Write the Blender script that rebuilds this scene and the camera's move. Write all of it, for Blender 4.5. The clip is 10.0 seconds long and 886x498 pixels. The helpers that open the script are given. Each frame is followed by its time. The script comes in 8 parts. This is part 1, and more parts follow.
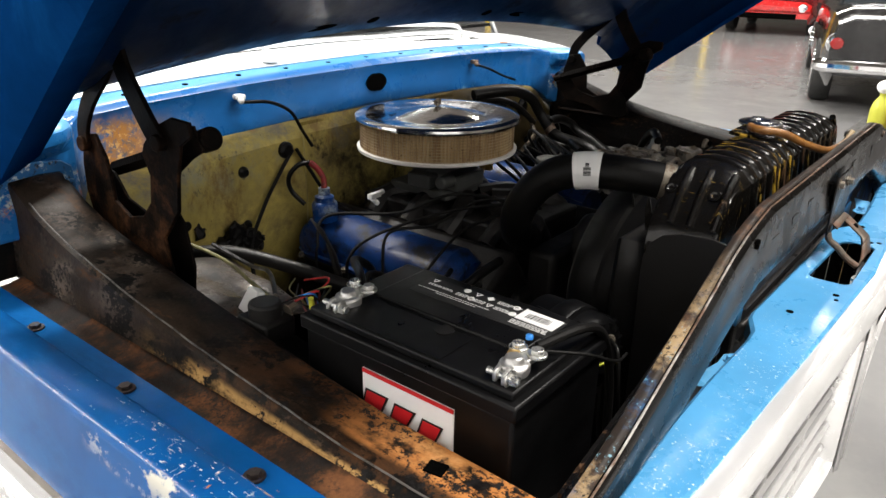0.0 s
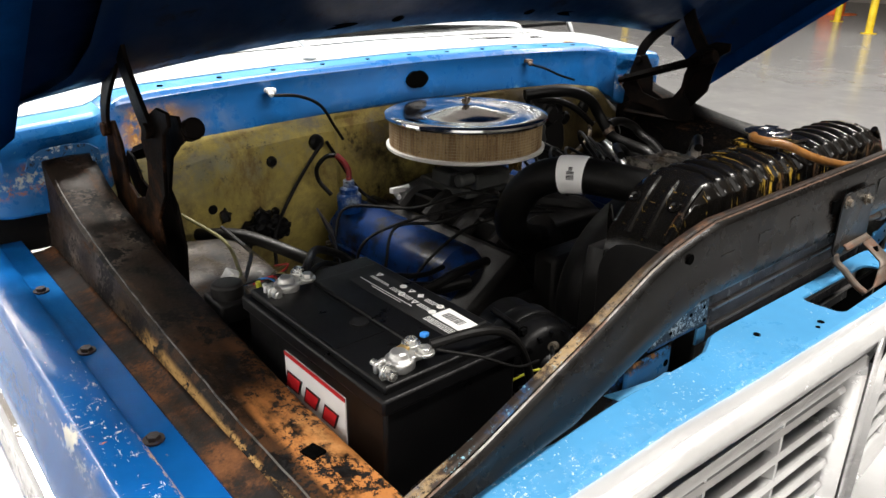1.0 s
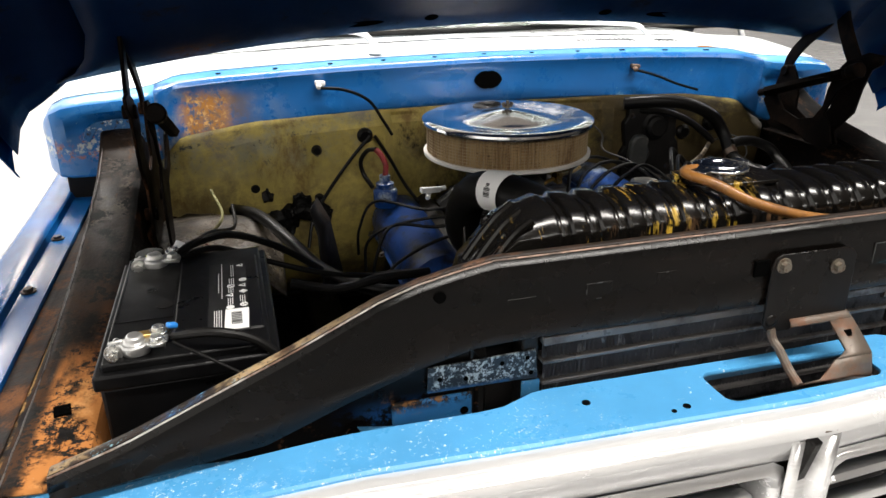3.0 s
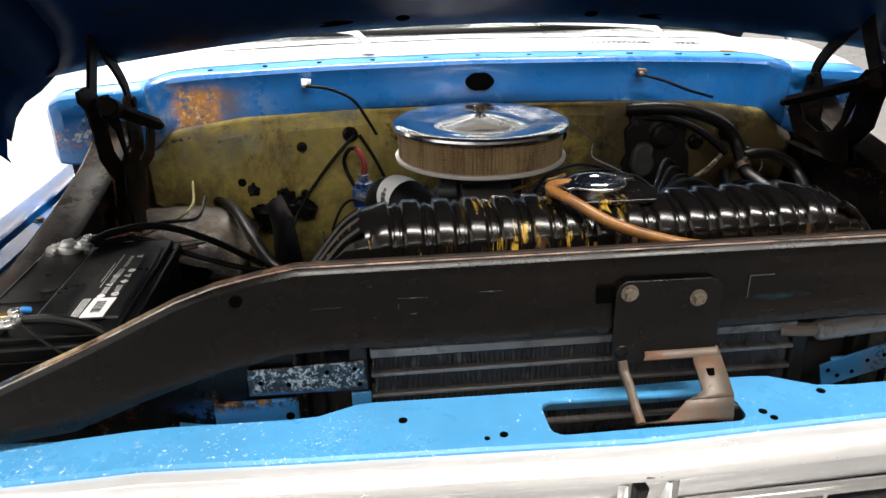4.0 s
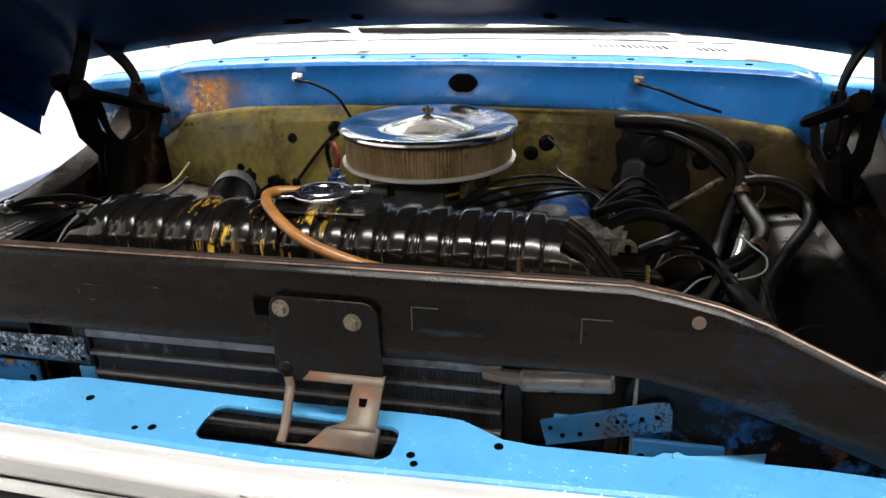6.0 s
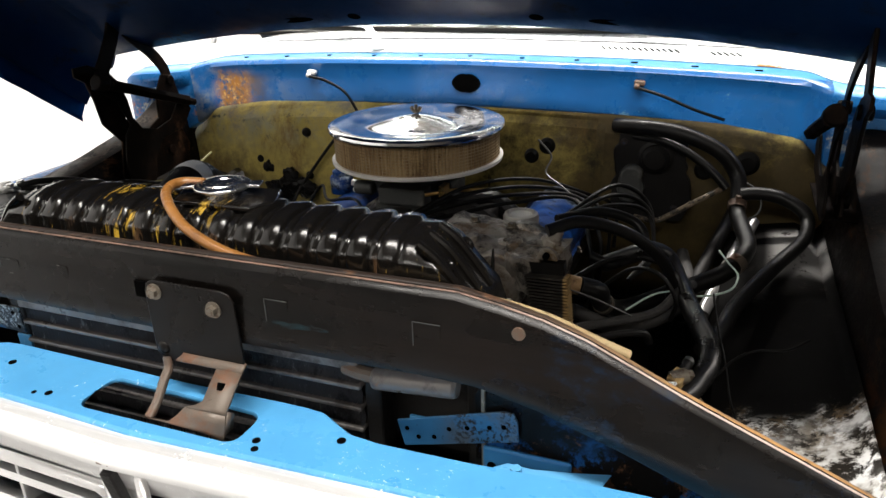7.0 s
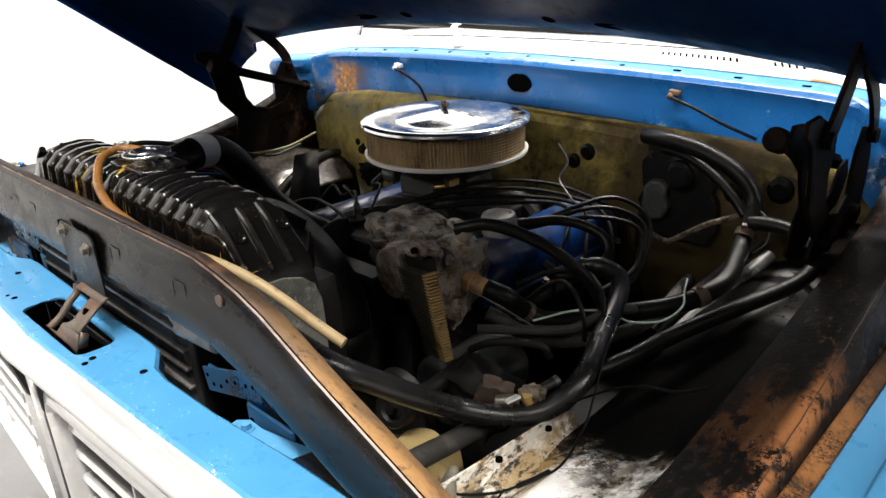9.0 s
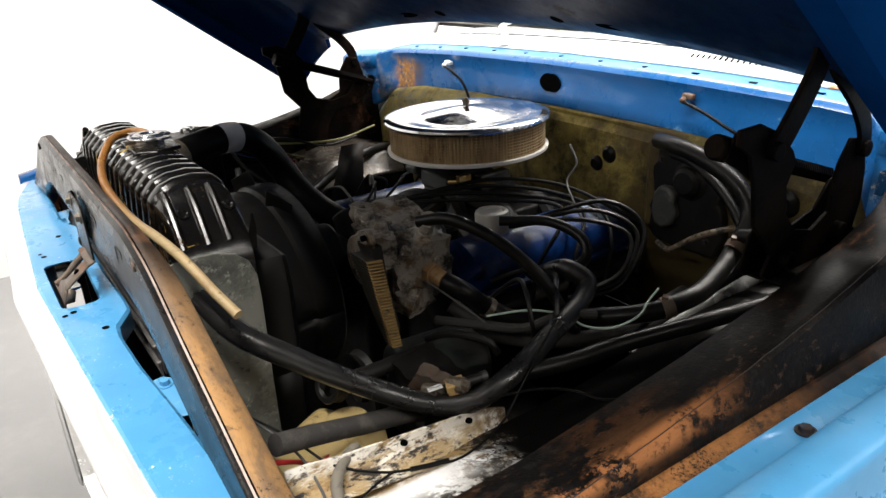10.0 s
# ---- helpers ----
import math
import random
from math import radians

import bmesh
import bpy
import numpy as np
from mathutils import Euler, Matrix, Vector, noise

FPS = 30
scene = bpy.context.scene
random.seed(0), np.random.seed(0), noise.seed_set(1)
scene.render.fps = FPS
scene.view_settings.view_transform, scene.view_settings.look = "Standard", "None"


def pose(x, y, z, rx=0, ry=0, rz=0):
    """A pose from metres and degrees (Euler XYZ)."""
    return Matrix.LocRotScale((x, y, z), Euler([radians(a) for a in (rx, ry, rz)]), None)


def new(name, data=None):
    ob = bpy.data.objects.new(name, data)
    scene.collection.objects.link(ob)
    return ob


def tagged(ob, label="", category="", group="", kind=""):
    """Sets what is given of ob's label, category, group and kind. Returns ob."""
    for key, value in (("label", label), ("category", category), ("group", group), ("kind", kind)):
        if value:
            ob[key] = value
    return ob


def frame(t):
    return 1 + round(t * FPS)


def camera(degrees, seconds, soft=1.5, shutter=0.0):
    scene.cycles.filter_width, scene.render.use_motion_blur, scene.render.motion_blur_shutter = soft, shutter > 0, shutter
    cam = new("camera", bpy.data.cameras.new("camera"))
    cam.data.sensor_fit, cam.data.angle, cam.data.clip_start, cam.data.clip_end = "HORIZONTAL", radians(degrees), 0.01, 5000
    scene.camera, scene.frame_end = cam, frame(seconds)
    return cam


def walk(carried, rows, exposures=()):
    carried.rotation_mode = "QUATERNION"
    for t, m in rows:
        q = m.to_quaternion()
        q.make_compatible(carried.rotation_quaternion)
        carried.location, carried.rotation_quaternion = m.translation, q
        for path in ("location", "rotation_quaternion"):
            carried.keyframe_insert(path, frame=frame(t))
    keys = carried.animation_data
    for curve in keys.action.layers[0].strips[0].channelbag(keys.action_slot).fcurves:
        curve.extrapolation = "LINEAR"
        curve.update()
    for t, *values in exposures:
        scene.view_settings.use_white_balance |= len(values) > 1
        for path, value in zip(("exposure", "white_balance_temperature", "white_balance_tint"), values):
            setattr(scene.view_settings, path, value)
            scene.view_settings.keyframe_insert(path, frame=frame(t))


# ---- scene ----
cam = camera(63.0, 10.0)
PATH = [
    (0.0, -1.2458, -0.2072, 1.3, 68.301, -1.054, -51.176),
    (0.5, -1.1744, -0.3038, 1.3054, 68.082, -0.83, -45.775),
    (1.0, -1.0895, -0.3903, 1.31, 67.881, -0.644, -40.207),
    (1.5, -0.9842, -0.4689, 1.3135, 67.715, -0.384, -34.017),
    (2.0, -0.8551, -0.5354, 1.3156, 67.583, -0.165, -27.663),
    (3.5, -0.42, -0.6454, 1.3183, 67.353, 0.613, -11.019),
    (4.0, -0.2623, -0.6602, 1.3196, 67.29, 0.787, -6.296),
    (4.5, -0.11, -0.6608, 1.3191, 67.267, 0.988, -1.537),
    (5.0, 0.0352, -0.6515, 1.3192, 67.211, 1.179, 2.999),
    (5.5, 0.1713, -0.6339, 1.319, 67.182, 1.349, 7.508),
    (7.0, 0.5486, -0.5478, 1.318, 67.251, 1.763, 21.131),
    (7.5, 0.6629, -0.5064, 1.3177, 67.295, 1.923, 25.94),
    (8.0, 0.7759, -0.4558, 1.316, 67.412, 2.056, 31.1),
    (8.5, 0.9, -0.3899, 1.3138, 67.577, 2.27, 37.177),
    (9.0, 1.0219, -0.3113, 1.313, 67.694, 2.526, 43.675),
    (9.5, 1.131, -0.2229, 1.3096, 67.896, 2.944, 49.861),
    (10.0, 1.2261, -0.1274, 1.3055, 68.072, 2.986, 55.518),
]
walk(cam, [(t, pose(x, y, z, rx, ry, rz)) for t, x, y, z, rx, ry, rz in PATH])

# ---------------------------------------------------------------- light and world
world = bpy.data.worlds.new("world")
world.use_nodes = True
scene.world = world
world.node_tree.nodes["Background"].inputs[0].default_value = (1.0, 0.95, 0.9, 1)
world.node_tree.nodes["Background"].inputs[1].default_value = 0.04
scene.view_settings.exposure = 0.0
LAMP_POWER = 130.0


# ---------------------------------------------------------------- materials
def mat(name, colour, rough=0.5, metal=0.0, layers=(), bump=0.0, bump_scale=300.0, coat=0.0, spread=0.08, spread_scale=6.0,
        spec=0.5, rough_var=0.1):
    """Principled surface; layers are (colour, scale, low, high, rough[, (axis, from, to)[, stretch[, (scale, low, high) of a clumping mask]]]) laid over the base by noise."""
    m = bpy.data.materials.new(name)
    m.use_nodes = True
    nt = m.node_tree
    nd, lk = nt.nodes, nt.links
    p = nd["Principled BSDF"]
    tc = nd.new("ShaderNodeTexCoord")
    pos = tc.outputs["Object"]

    def nz(scale, detail=5.0, stretch=None, dist=0.0, grain=0.65):
        n = nd.new("ShaderNodeTexNoise")
        n.inputs["Scale"].default_value = scale
        n.inputs["Detail"].default_value = detail
        n.inputs["Roughness"].default_value = grain
        n.inputs["Distortion"].default_value = dist
        if stretch:
            mp = nd.new("ShaderNodeMapping")
            mp.inputs["Scale"].default_value = stretch
            lk.new(pos, mp.inputs["Vector"])
            lk.new(mp.outputs["Vector"], n.inputs["Vector"])
        else:
            lk.new(pos, n.inputs["Vector"])
        return n.outputs["Fac"]

    def ramp(src, a, b, lo=0.0, hi=1.0):
        r = nd.new("ShaderNodeMapRange")
        r.interpolation_type = "SMOOTHSTEP"
        for k, v in zip(("From Min", "From Max", "To Min", "To Max"), (a, b, lo, hi)):
            r.inputs[k].default_value = v
        lk.new(src, r.inputs["Value"])
        return r.outputs["Result"]

    def mixc(f, a, b):
        x = nd.new("ShaderNodeMix")
        x.data_type = "RGBA"
        lk.new(f, x.inputs[0])
        for sock, v in ((x.inputs[6], a), (x.inputs[7], b)):
            if isinstance(v, tuple):
                sock.default_value = (*v[:3], 1)
            else:
                lk.new(v, sock)
        return x.outputs[2]

    def mixf(f, a, b):
        x = nd.new("ShaderNodeMix")
        lk.new(f, x.inputs[0])
        for sock, v in ((x.inputs[2], a), (x.inputs[3], b)):
            if isinstance(v, (int, float)):
                sock.default_value = v
            else:
                lk.new(v, sock)
        return x.outputs[0]

    dark = tuple(c * (1 - spread * 2) for c in colour)
    light = tuple(min(1, c * (1 + spread * 2)) for c in colour)
    col = mixc(ramp(nz(spread_scale), 0.3, 0.7), dark, light)
    rgh = ramp(nz(spread_scale * 2.3), 0.3, 0.7, max(0.02, rough - rough_var), min(1, rough + rough_var))
    met = None
    hgt = nz(bump_scale, 3.0)
    for ly in layers:
        c, sc, lo, hi, r = ly[:5]
        f = ramp(nz(sc, 10.0, ly[6] if len(ly) > 6 else None, 0.15, 0.74), lo, hi)
        if len(ly) > 5 and ly[5]:
            for ax, a, b in (ly[5] if isinstance(ly[5], list) else [ly[5]]):
                sx = nd.new("ShaderNodeSeparateXYZ")
                lk.new(pos, sx.inputs[0])
                g = ramp(sx.outputs["XYZ".index(ax)], min(a, b), max(a, b), 0.0 if a < b else 1.0, 1.0 if a < b else 0.0)
                mu = nd.new("ShaderNodeMath")
                mu.operation = "MULTIPLY"
                lk.new(f, mu.inputs[0])
                lk.new(g, mu.inputs[1])
                f = mu.outputs[0]
        if len(ly) > 7:
            mu = nd.new("ShaderNodeMath")
            mu.operation = "MULTIPLY"
            lk.new(f, mu.inputs[0])
            lk.new(ramp(nz(ly[7][0]), ly[7][1], ly[7][2]), mu.inputs[1])
            f = mu.outputs[0]
        col = mixc(f, col, tuple(c))
        rgh = mixf(f, rgh, r)
        if metal > 0:
            met = mixf(f, met if met is not None else metal, 0.0)
    lk.new(col, p.inputs["Base Color"])
    lk.new(rgh, p.inputs["Roughness"])
    if met is not None:
        lk.new(met, p.inputs["Metallic"])
    else:
        p.inputs["Metallic"].default_value = metal
    p.inputs["Coat Weight"].default_value = coat
    p.inputs["Coat Roughness"].default_value = 0.08
    p.inputs["Specular IOR Level"].default_value = spec
    if bump:
        b = nd.new("ShaderNodeBump")
        b.inputs["Strength"].default_value = bump
        b.inputs["Distance"].default_value = 0.002
        lk.new(hgt, b.inputs["Height"])
        lk.new(b.outputs[0], p.inputs["Normal"])
    return m


def glow(name, colour, strength):
    m = bpy.data.materials.new(name)
    m.use_nodes = True
    p = m.node_tree.nodes["Principled BSDF"]
    p.inputs["Base Color"].default_value = (*colour, 1)
    p.inputs["Emission Color"].default_value = (*colour, 1)
    p.inputs["Emission Strength"].default_value = strength
    return m


BLUE = (0.05, 0.30, 0.60)
DEEP = (0.009, 0.088, 0.31)
RUST = (0.42, 0.14, 0.035)
RUSTD = (0.12, 0.05, 0.025)
SOOT = (0.012, 0.011, 0.011)
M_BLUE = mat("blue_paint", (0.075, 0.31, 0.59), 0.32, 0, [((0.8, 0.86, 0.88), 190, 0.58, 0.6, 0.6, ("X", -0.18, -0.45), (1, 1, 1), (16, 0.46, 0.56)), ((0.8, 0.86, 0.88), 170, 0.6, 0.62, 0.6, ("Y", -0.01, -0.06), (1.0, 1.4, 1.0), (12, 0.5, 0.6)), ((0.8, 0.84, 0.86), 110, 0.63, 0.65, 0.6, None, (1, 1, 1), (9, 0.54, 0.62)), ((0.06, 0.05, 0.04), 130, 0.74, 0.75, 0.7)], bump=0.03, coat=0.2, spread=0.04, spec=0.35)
# The same body blue, darkened for the passenger fender's shaded side.
M_FEND = mat("shaded_blue_fender_paint", (0.004, 0.078, 0.27), 0.2, 0, [((0.008, 0.11, 0.33), 5, 0.5, 0.7, 0.2, None, (1, 0.4, 1)), ((0.78, 0.82, 0.8), 110, 0.605, 0.62, 0.6, [("Y", 0.62, 0.36), ("X", -0.926, -0.932), ("X", -0.978, -0.972)], (1.5, 0.45, 1.0), (14, 0.42, 0.52)), ((0.76, 0.78, 0.72), 110, 0.61, 0.625, 0.6, [("Y", 0.55, 0.3), ("X", -0.926, -0.932), ("X", -0.978, -0.972)], (0.4, 1.6, 1.0), (12, 0.44, 0.54)), ((0.6, 0.59, 0.52), 30, 0.49, 0.56, 0.7, [("Y", 0.5, 0.44), ("Y", 0.24, 0.3), ("X", -0.971, -0.975), ("X", -0.984, -0.979)], (1, 0.5, 0.6)), ((0.45, 0.3, 0.14), 60, 0.46, 0.52, 0.8, [("Y", 0.32, 0.26), ("X", -0.92, -0.923), ("X", -0.93, -0.926)], (1, 0.4, 1)), ((0.4, 0.15, 0.06), 40, 0.66, 0.69, 0.8, ("Y", 0.5, 0.35))], bump=0.02, coat=0.0, spec=0.2, rough_var=0.05)
# Face blue is darkened as in shade; the ledge's paler blue paints in light.
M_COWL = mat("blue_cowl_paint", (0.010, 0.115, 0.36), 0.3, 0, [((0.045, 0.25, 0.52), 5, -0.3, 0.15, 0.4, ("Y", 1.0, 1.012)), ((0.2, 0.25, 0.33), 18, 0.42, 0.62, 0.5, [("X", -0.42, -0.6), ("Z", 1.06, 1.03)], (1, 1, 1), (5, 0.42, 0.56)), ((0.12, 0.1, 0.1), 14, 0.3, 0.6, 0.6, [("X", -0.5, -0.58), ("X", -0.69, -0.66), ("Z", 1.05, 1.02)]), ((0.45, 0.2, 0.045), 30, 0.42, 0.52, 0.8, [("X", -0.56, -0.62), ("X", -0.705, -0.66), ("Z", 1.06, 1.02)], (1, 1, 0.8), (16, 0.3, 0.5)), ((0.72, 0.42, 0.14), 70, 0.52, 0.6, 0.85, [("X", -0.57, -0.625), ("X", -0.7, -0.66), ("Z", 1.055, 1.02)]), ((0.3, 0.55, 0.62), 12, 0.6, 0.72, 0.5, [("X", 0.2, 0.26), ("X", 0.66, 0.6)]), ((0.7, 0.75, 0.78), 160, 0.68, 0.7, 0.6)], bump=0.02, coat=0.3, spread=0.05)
# End tops are painted paler where light falls; chips and rust are wear.
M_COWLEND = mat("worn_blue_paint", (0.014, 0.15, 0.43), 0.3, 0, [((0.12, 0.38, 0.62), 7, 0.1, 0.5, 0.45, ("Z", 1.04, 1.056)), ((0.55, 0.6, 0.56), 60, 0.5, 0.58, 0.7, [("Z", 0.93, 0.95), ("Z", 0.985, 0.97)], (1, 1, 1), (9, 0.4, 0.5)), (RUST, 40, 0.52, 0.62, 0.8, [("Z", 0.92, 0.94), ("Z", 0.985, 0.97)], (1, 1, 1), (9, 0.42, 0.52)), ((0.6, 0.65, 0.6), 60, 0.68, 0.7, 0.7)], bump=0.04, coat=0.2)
# Hood blues are set far below the body blue to hold in its shade.
M_HOOD = mat("shaded_hood_underside_blue", (0.0018, 0.014, 0.052), 0.42, 0, [(SOOT, 12, 0.55, 0.7, 0.6), ((0.09, 0.05, 0.03), 40, 0.5, 0.6, 0.7, [("X", -0.52, -0.57), ("X", -0.72, -0.66), ("Y", 0.79, 0.81)], (1, 1, 1), (12, 0.4, 0.5))], bump=0.04, spec=0.06)
M_HOODEDGE = mat("shaded_hood_skirt_blue", (0.0015, 0.023, 0.095), 0.4, 0, [((0.0035, 0.046, 0.16), 3, 0.48, 0.72, 0.4, None, (1, 1, 0.4)), ((0.3, 0.4, 0.45), 60, 0.71, 0.72, 0.6), (RUSTD, 40, 0.69, 0.72, 0.8)], bump=0.04, spec=0.0)
M_SUPPORT = mat("black_painted_support", (0.0025, 0.0022, 0.002), 0.25, 0, [((0.0065, 0.0048, 0.0038), 4, 0.5, 0.76, 0.32), ((0.006, 0.018, 0.026), 5, 0.68, 0.82, 0.35), ((0.009, 0.006, 0.0045), 3, 0.45, 0.72, 0.32, None, (0.3, 1, 3)), ((0.02, 0.07, 0.09), 14, 0.5, 0.72, 0.4, [("X", 0.12, 0.17), ("X", 0.27, 0.2), ("Z", 0.985, 0.965), ("Z", 0.95, 0.962)], (0.4, 1, 2)), ((0.006, 0.03, 0.07), 6, 0.52, 0.74, 0.3, ("X", 0.3, 0.45), (1, 1, 2)), ((0.5, 0.5, 0.48), 160, 0.75, 0.76, 0.6)], bump=0.02, bump_scale=120, spec=0.2)
M_FLANGE = mat("rusty_support_flange", (0.02, 0.014, 0.011), 0.5, 0, [((0.1, 0.05, 0.027), 20, 0.5, 0.66, 0.7), ((0.19, 0.12, 0.068), 12, 0.24, 0.52, 0.55, ("X", 0.36, 0.54)), ((0.4, 0.22, 0.085), 9, 0.4, 0.58, 0.7, ("X", 0.42, 0.58), (1, 2, 1)), ((0.06, 0.04, 0.028), 30, 0.56, 0.68, 0.7, ("X", 0.3, 0.5)), ((0.34, 0.24, 0.13), 16, 0.46, 0.6, 0.7, ("X", -0.42, -0.6)), ((0.2, 0.4, 0.5), 90, 0.58, 0.62, 0.6, ("X", -0.5, -0.65)), ((0.02, 0.09, 0.22), 14, 0.5, 0.66, 0.5, ("X", -0.45, -0.62)), (SOOT, 200, 0.52, 0.6, 0.6, None, (1, 1, 1), (16, 0.5, 0.62))], bump=0.25, bump_scale=200, spec=0.25)
# Tan at the passenger rear paints in light caught by the rail top.
M_RAIL = mat("rusty_apron_rail", (0.0042, 0.0036, 0.0033), 0.4, 0, [((0.03, 0.021, 0.015), 5, 0.36, 0.6, 0.34, ("X", -0.764, -0.772), (1.5, 0.5, 1.5)), ((0.13, 0.105, 0.086), 9, 0.34, 0.56, 0.5, [("X", -0.768, -0.778), ("Y", 0.55, 0.78)], (1, 0.5, 1), (7, 0.46, 0.6)), ((0.018, 0.011, 0.008), 9, 0.5, 0.7, 0.55), ((0.07, 0.042, 0.026), 120, 0.54, 0.62, 0.6, None, (1, 0.5, 1), (5, 0.42, 0.6)), ((0.09, 0.045, 0.022), 30, 0.56, 0.68, 0.7, None, (1, 0.3, 1), (6, 0.46, 0.6)), ((0.06, 0.027, 0.012), 7, 0.42, 0.62, 0.75, ("Y", 0.6, 0.24), (1.5, 0.5, 1.5)), ((0.1, 0.045, 0.02), 9, 0.36, 0.56, 0.75, [("Y", 0.45, 0.33), ("X", -0.7, -0.75), ("X", -0.79, -0.775)], (1.5, 0.7, 1.5)), ((0.42, 0.17, 0.05), 5, 0.28, 0.46, 0.8, [("Y", 0.31, 0.22), ("X", -0.7, -0.75), ("X", -0.822, -0.81)], (1.5, 0.7, 1.5)), ((0.6, 0.3, 0.11), 8, 0.45, 0.62, 0.75, [("Y", 0.25, 0.16), ("X", -0.7, -0.75), ("X", -0.812, -0.8)]), ((0.4, 0.24, 0.09), 30, 0.4, 0.56, 0.8, [("X", -0.7, -0.75), ("X", -0.841, -0.845), ("Y", 0.62, 0.5)], (1, 0.3, 1)), ((0.14, 0.068, 0.03), 9, 0.44, 0.64, 0.8, [("Y", 0.5, 0.2), ("X", 0.805, 0.835), ("X", 0.862, 0.856)], (1.6, 0.45, 1.6)), ((0.2, 0.11, 0.055), 40, 0.52, 0.62, 0.8, [("Y", 0.4, 0.14), ("X", 0.79, 0.825), ("X", 0.862, 0.856)], (1, 0.6, 1), (9, 0.45, 0.6)), ((0.32, 0.135, 0.052), 9, 0.26, 0.5, 0.8, [("X", 0.83, 0.845), ("X", 0.86, 0.855), ("Y", 0.52, 0.36)], (1, 0.3, 1)), ((0.004, 0.0035, 0.0035), 30, 0.5, 0.53, 0.5, None, (1, 0.7, 1), (7, 0.46, 0.54)), (SOOT, 120, 0.5, 0.54, 0.6, None, (1, 1, 1), (14, 0.46, 0.56)), ((0.0045, 0.004, 0.004), 30, 0.5, 0.54, 0.5, [("X", 0.7, 0.75), ("X", 0.85, 0.83)], (1.2, 0.6, 1.2), (5, 0.42, 0.52)), ((0.3, 0.5, 0.55), 70, 0.67, 0.69, 0.6, ("Y", 0.22, 0.12))], bump=0.25, bump_scale=180, spec=0.06)
M_STRIP = mat("rusty_apron_flange", (0.01, 0.007, 0.006), 0.6, 0, [((0.08, 0.036, 0.016), 9, 0.42, 0.62, 0.8), ((0.36, 0.16, 0.055), 6, 0.34, 0.54, 0.8, [("Y", 0.62, 0.36), ("X", 0.7, 0.75)], (1, 0.5, 1)), ((0.17, 0.07, 0.028), 9, 0.48, 0.68, 0.8, ("X", -0.7, -0.75)), (SOOT, 10, 0.48, 0.62, 0.55), (SOOT, 240, 0.46, 0.6, 0.6, None, (1, 1, 1), (16, 0.42, 0.56)), ((0.45, 0.4, 0.32), 60, 0.72, 0.74, 0.7)], bump=0.3, bump_scale=160, spec=0.12)
M_APRON = mat("sooty_apron", (0.006, 0.0055, 0.0055), 0.5, 0, [((0.035, 0.024, 0.018), 10, 0.55, 0.7, 0.7)], bump=0.2, bump_scale=120, spec=0.2)
# Pale patches paint in the sheet's shine as well as its scuffed metal.
M_WHITEAPRON = mat("scuffed_white_apron", (0.16, 0.14, 0.12), 0.2, 0.5, [((0.03, 0.023, 0.017), 12, 0.42, 0.58, 0.4), ((0.006, 0.0055, 0.005), 10, 0.46, 0.6, 0.5), ((0.13, 0.06, 0.025), 18, 0.56, 0.68, 0.7), ((0.5, 0.48, 0.45), 14, 0.56, 0.66, 0.25, [("Y", 0.78, 0.7), ("X", -0.5, -0.56)], (1, 1, 1))], bump=0.15)
# White in front, black rearward; the grey rear patch paints in a reflection.
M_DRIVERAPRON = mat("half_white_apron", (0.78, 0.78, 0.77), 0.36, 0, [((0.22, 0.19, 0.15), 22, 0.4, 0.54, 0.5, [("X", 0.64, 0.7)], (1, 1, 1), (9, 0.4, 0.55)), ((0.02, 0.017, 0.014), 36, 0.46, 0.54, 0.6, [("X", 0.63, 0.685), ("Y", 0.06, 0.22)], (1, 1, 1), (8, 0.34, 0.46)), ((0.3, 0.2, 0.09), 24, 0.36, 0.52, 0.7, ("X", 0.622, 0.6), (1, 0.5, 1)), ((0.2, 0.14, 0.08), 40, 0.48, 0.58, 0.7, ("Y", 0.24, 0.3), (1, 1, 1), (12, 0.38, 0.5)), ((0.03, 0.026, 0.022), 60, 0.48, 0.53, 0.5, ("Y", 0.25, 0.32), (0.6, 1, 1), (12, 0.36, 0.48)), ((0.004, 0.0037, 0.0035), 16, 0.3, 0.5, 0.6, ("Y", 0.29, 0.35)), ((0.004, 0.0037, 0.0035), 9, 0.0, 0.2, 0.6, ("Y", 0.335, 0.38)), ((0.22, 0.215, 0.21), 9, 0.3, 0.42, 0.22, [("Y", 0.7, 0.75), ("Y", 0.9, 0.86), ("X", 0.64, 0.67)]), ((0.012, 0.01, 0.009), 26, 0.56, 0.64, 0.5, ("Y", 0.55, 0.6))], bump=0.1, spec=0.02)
M_LIP = mat("chipped_white_lip", (0.7, 0.67, 0.6), 0.45, 0, [((0.4, 0.29, 0.15), 12, 0.42, 0.56, 0.8, ("X", 0.556, 0.562), (1, 0.5, 2)), ((0.3, 0.19, 0.08), 50, 0.48, 0.56, 0.8, None, (1, 0.5, 2), (10, 0.42, 0.54)), ((0.16, 0.1, 0.05), 26, 0.36, 0.5, 0.8, ("Y", 0.31, 0.375)), ((0.03, 0.025, 0.02), 90, 0.52, 0.55, 0.6, None, (1, 0.5, 1.6), (14, 0.44, 0.52)), ((0.025, 0.02, 0.016), 34, 0.55, 0.6, 0.6, ("X", 0.56, 0.57), (1, 0.4, 1))], bump=0.25)
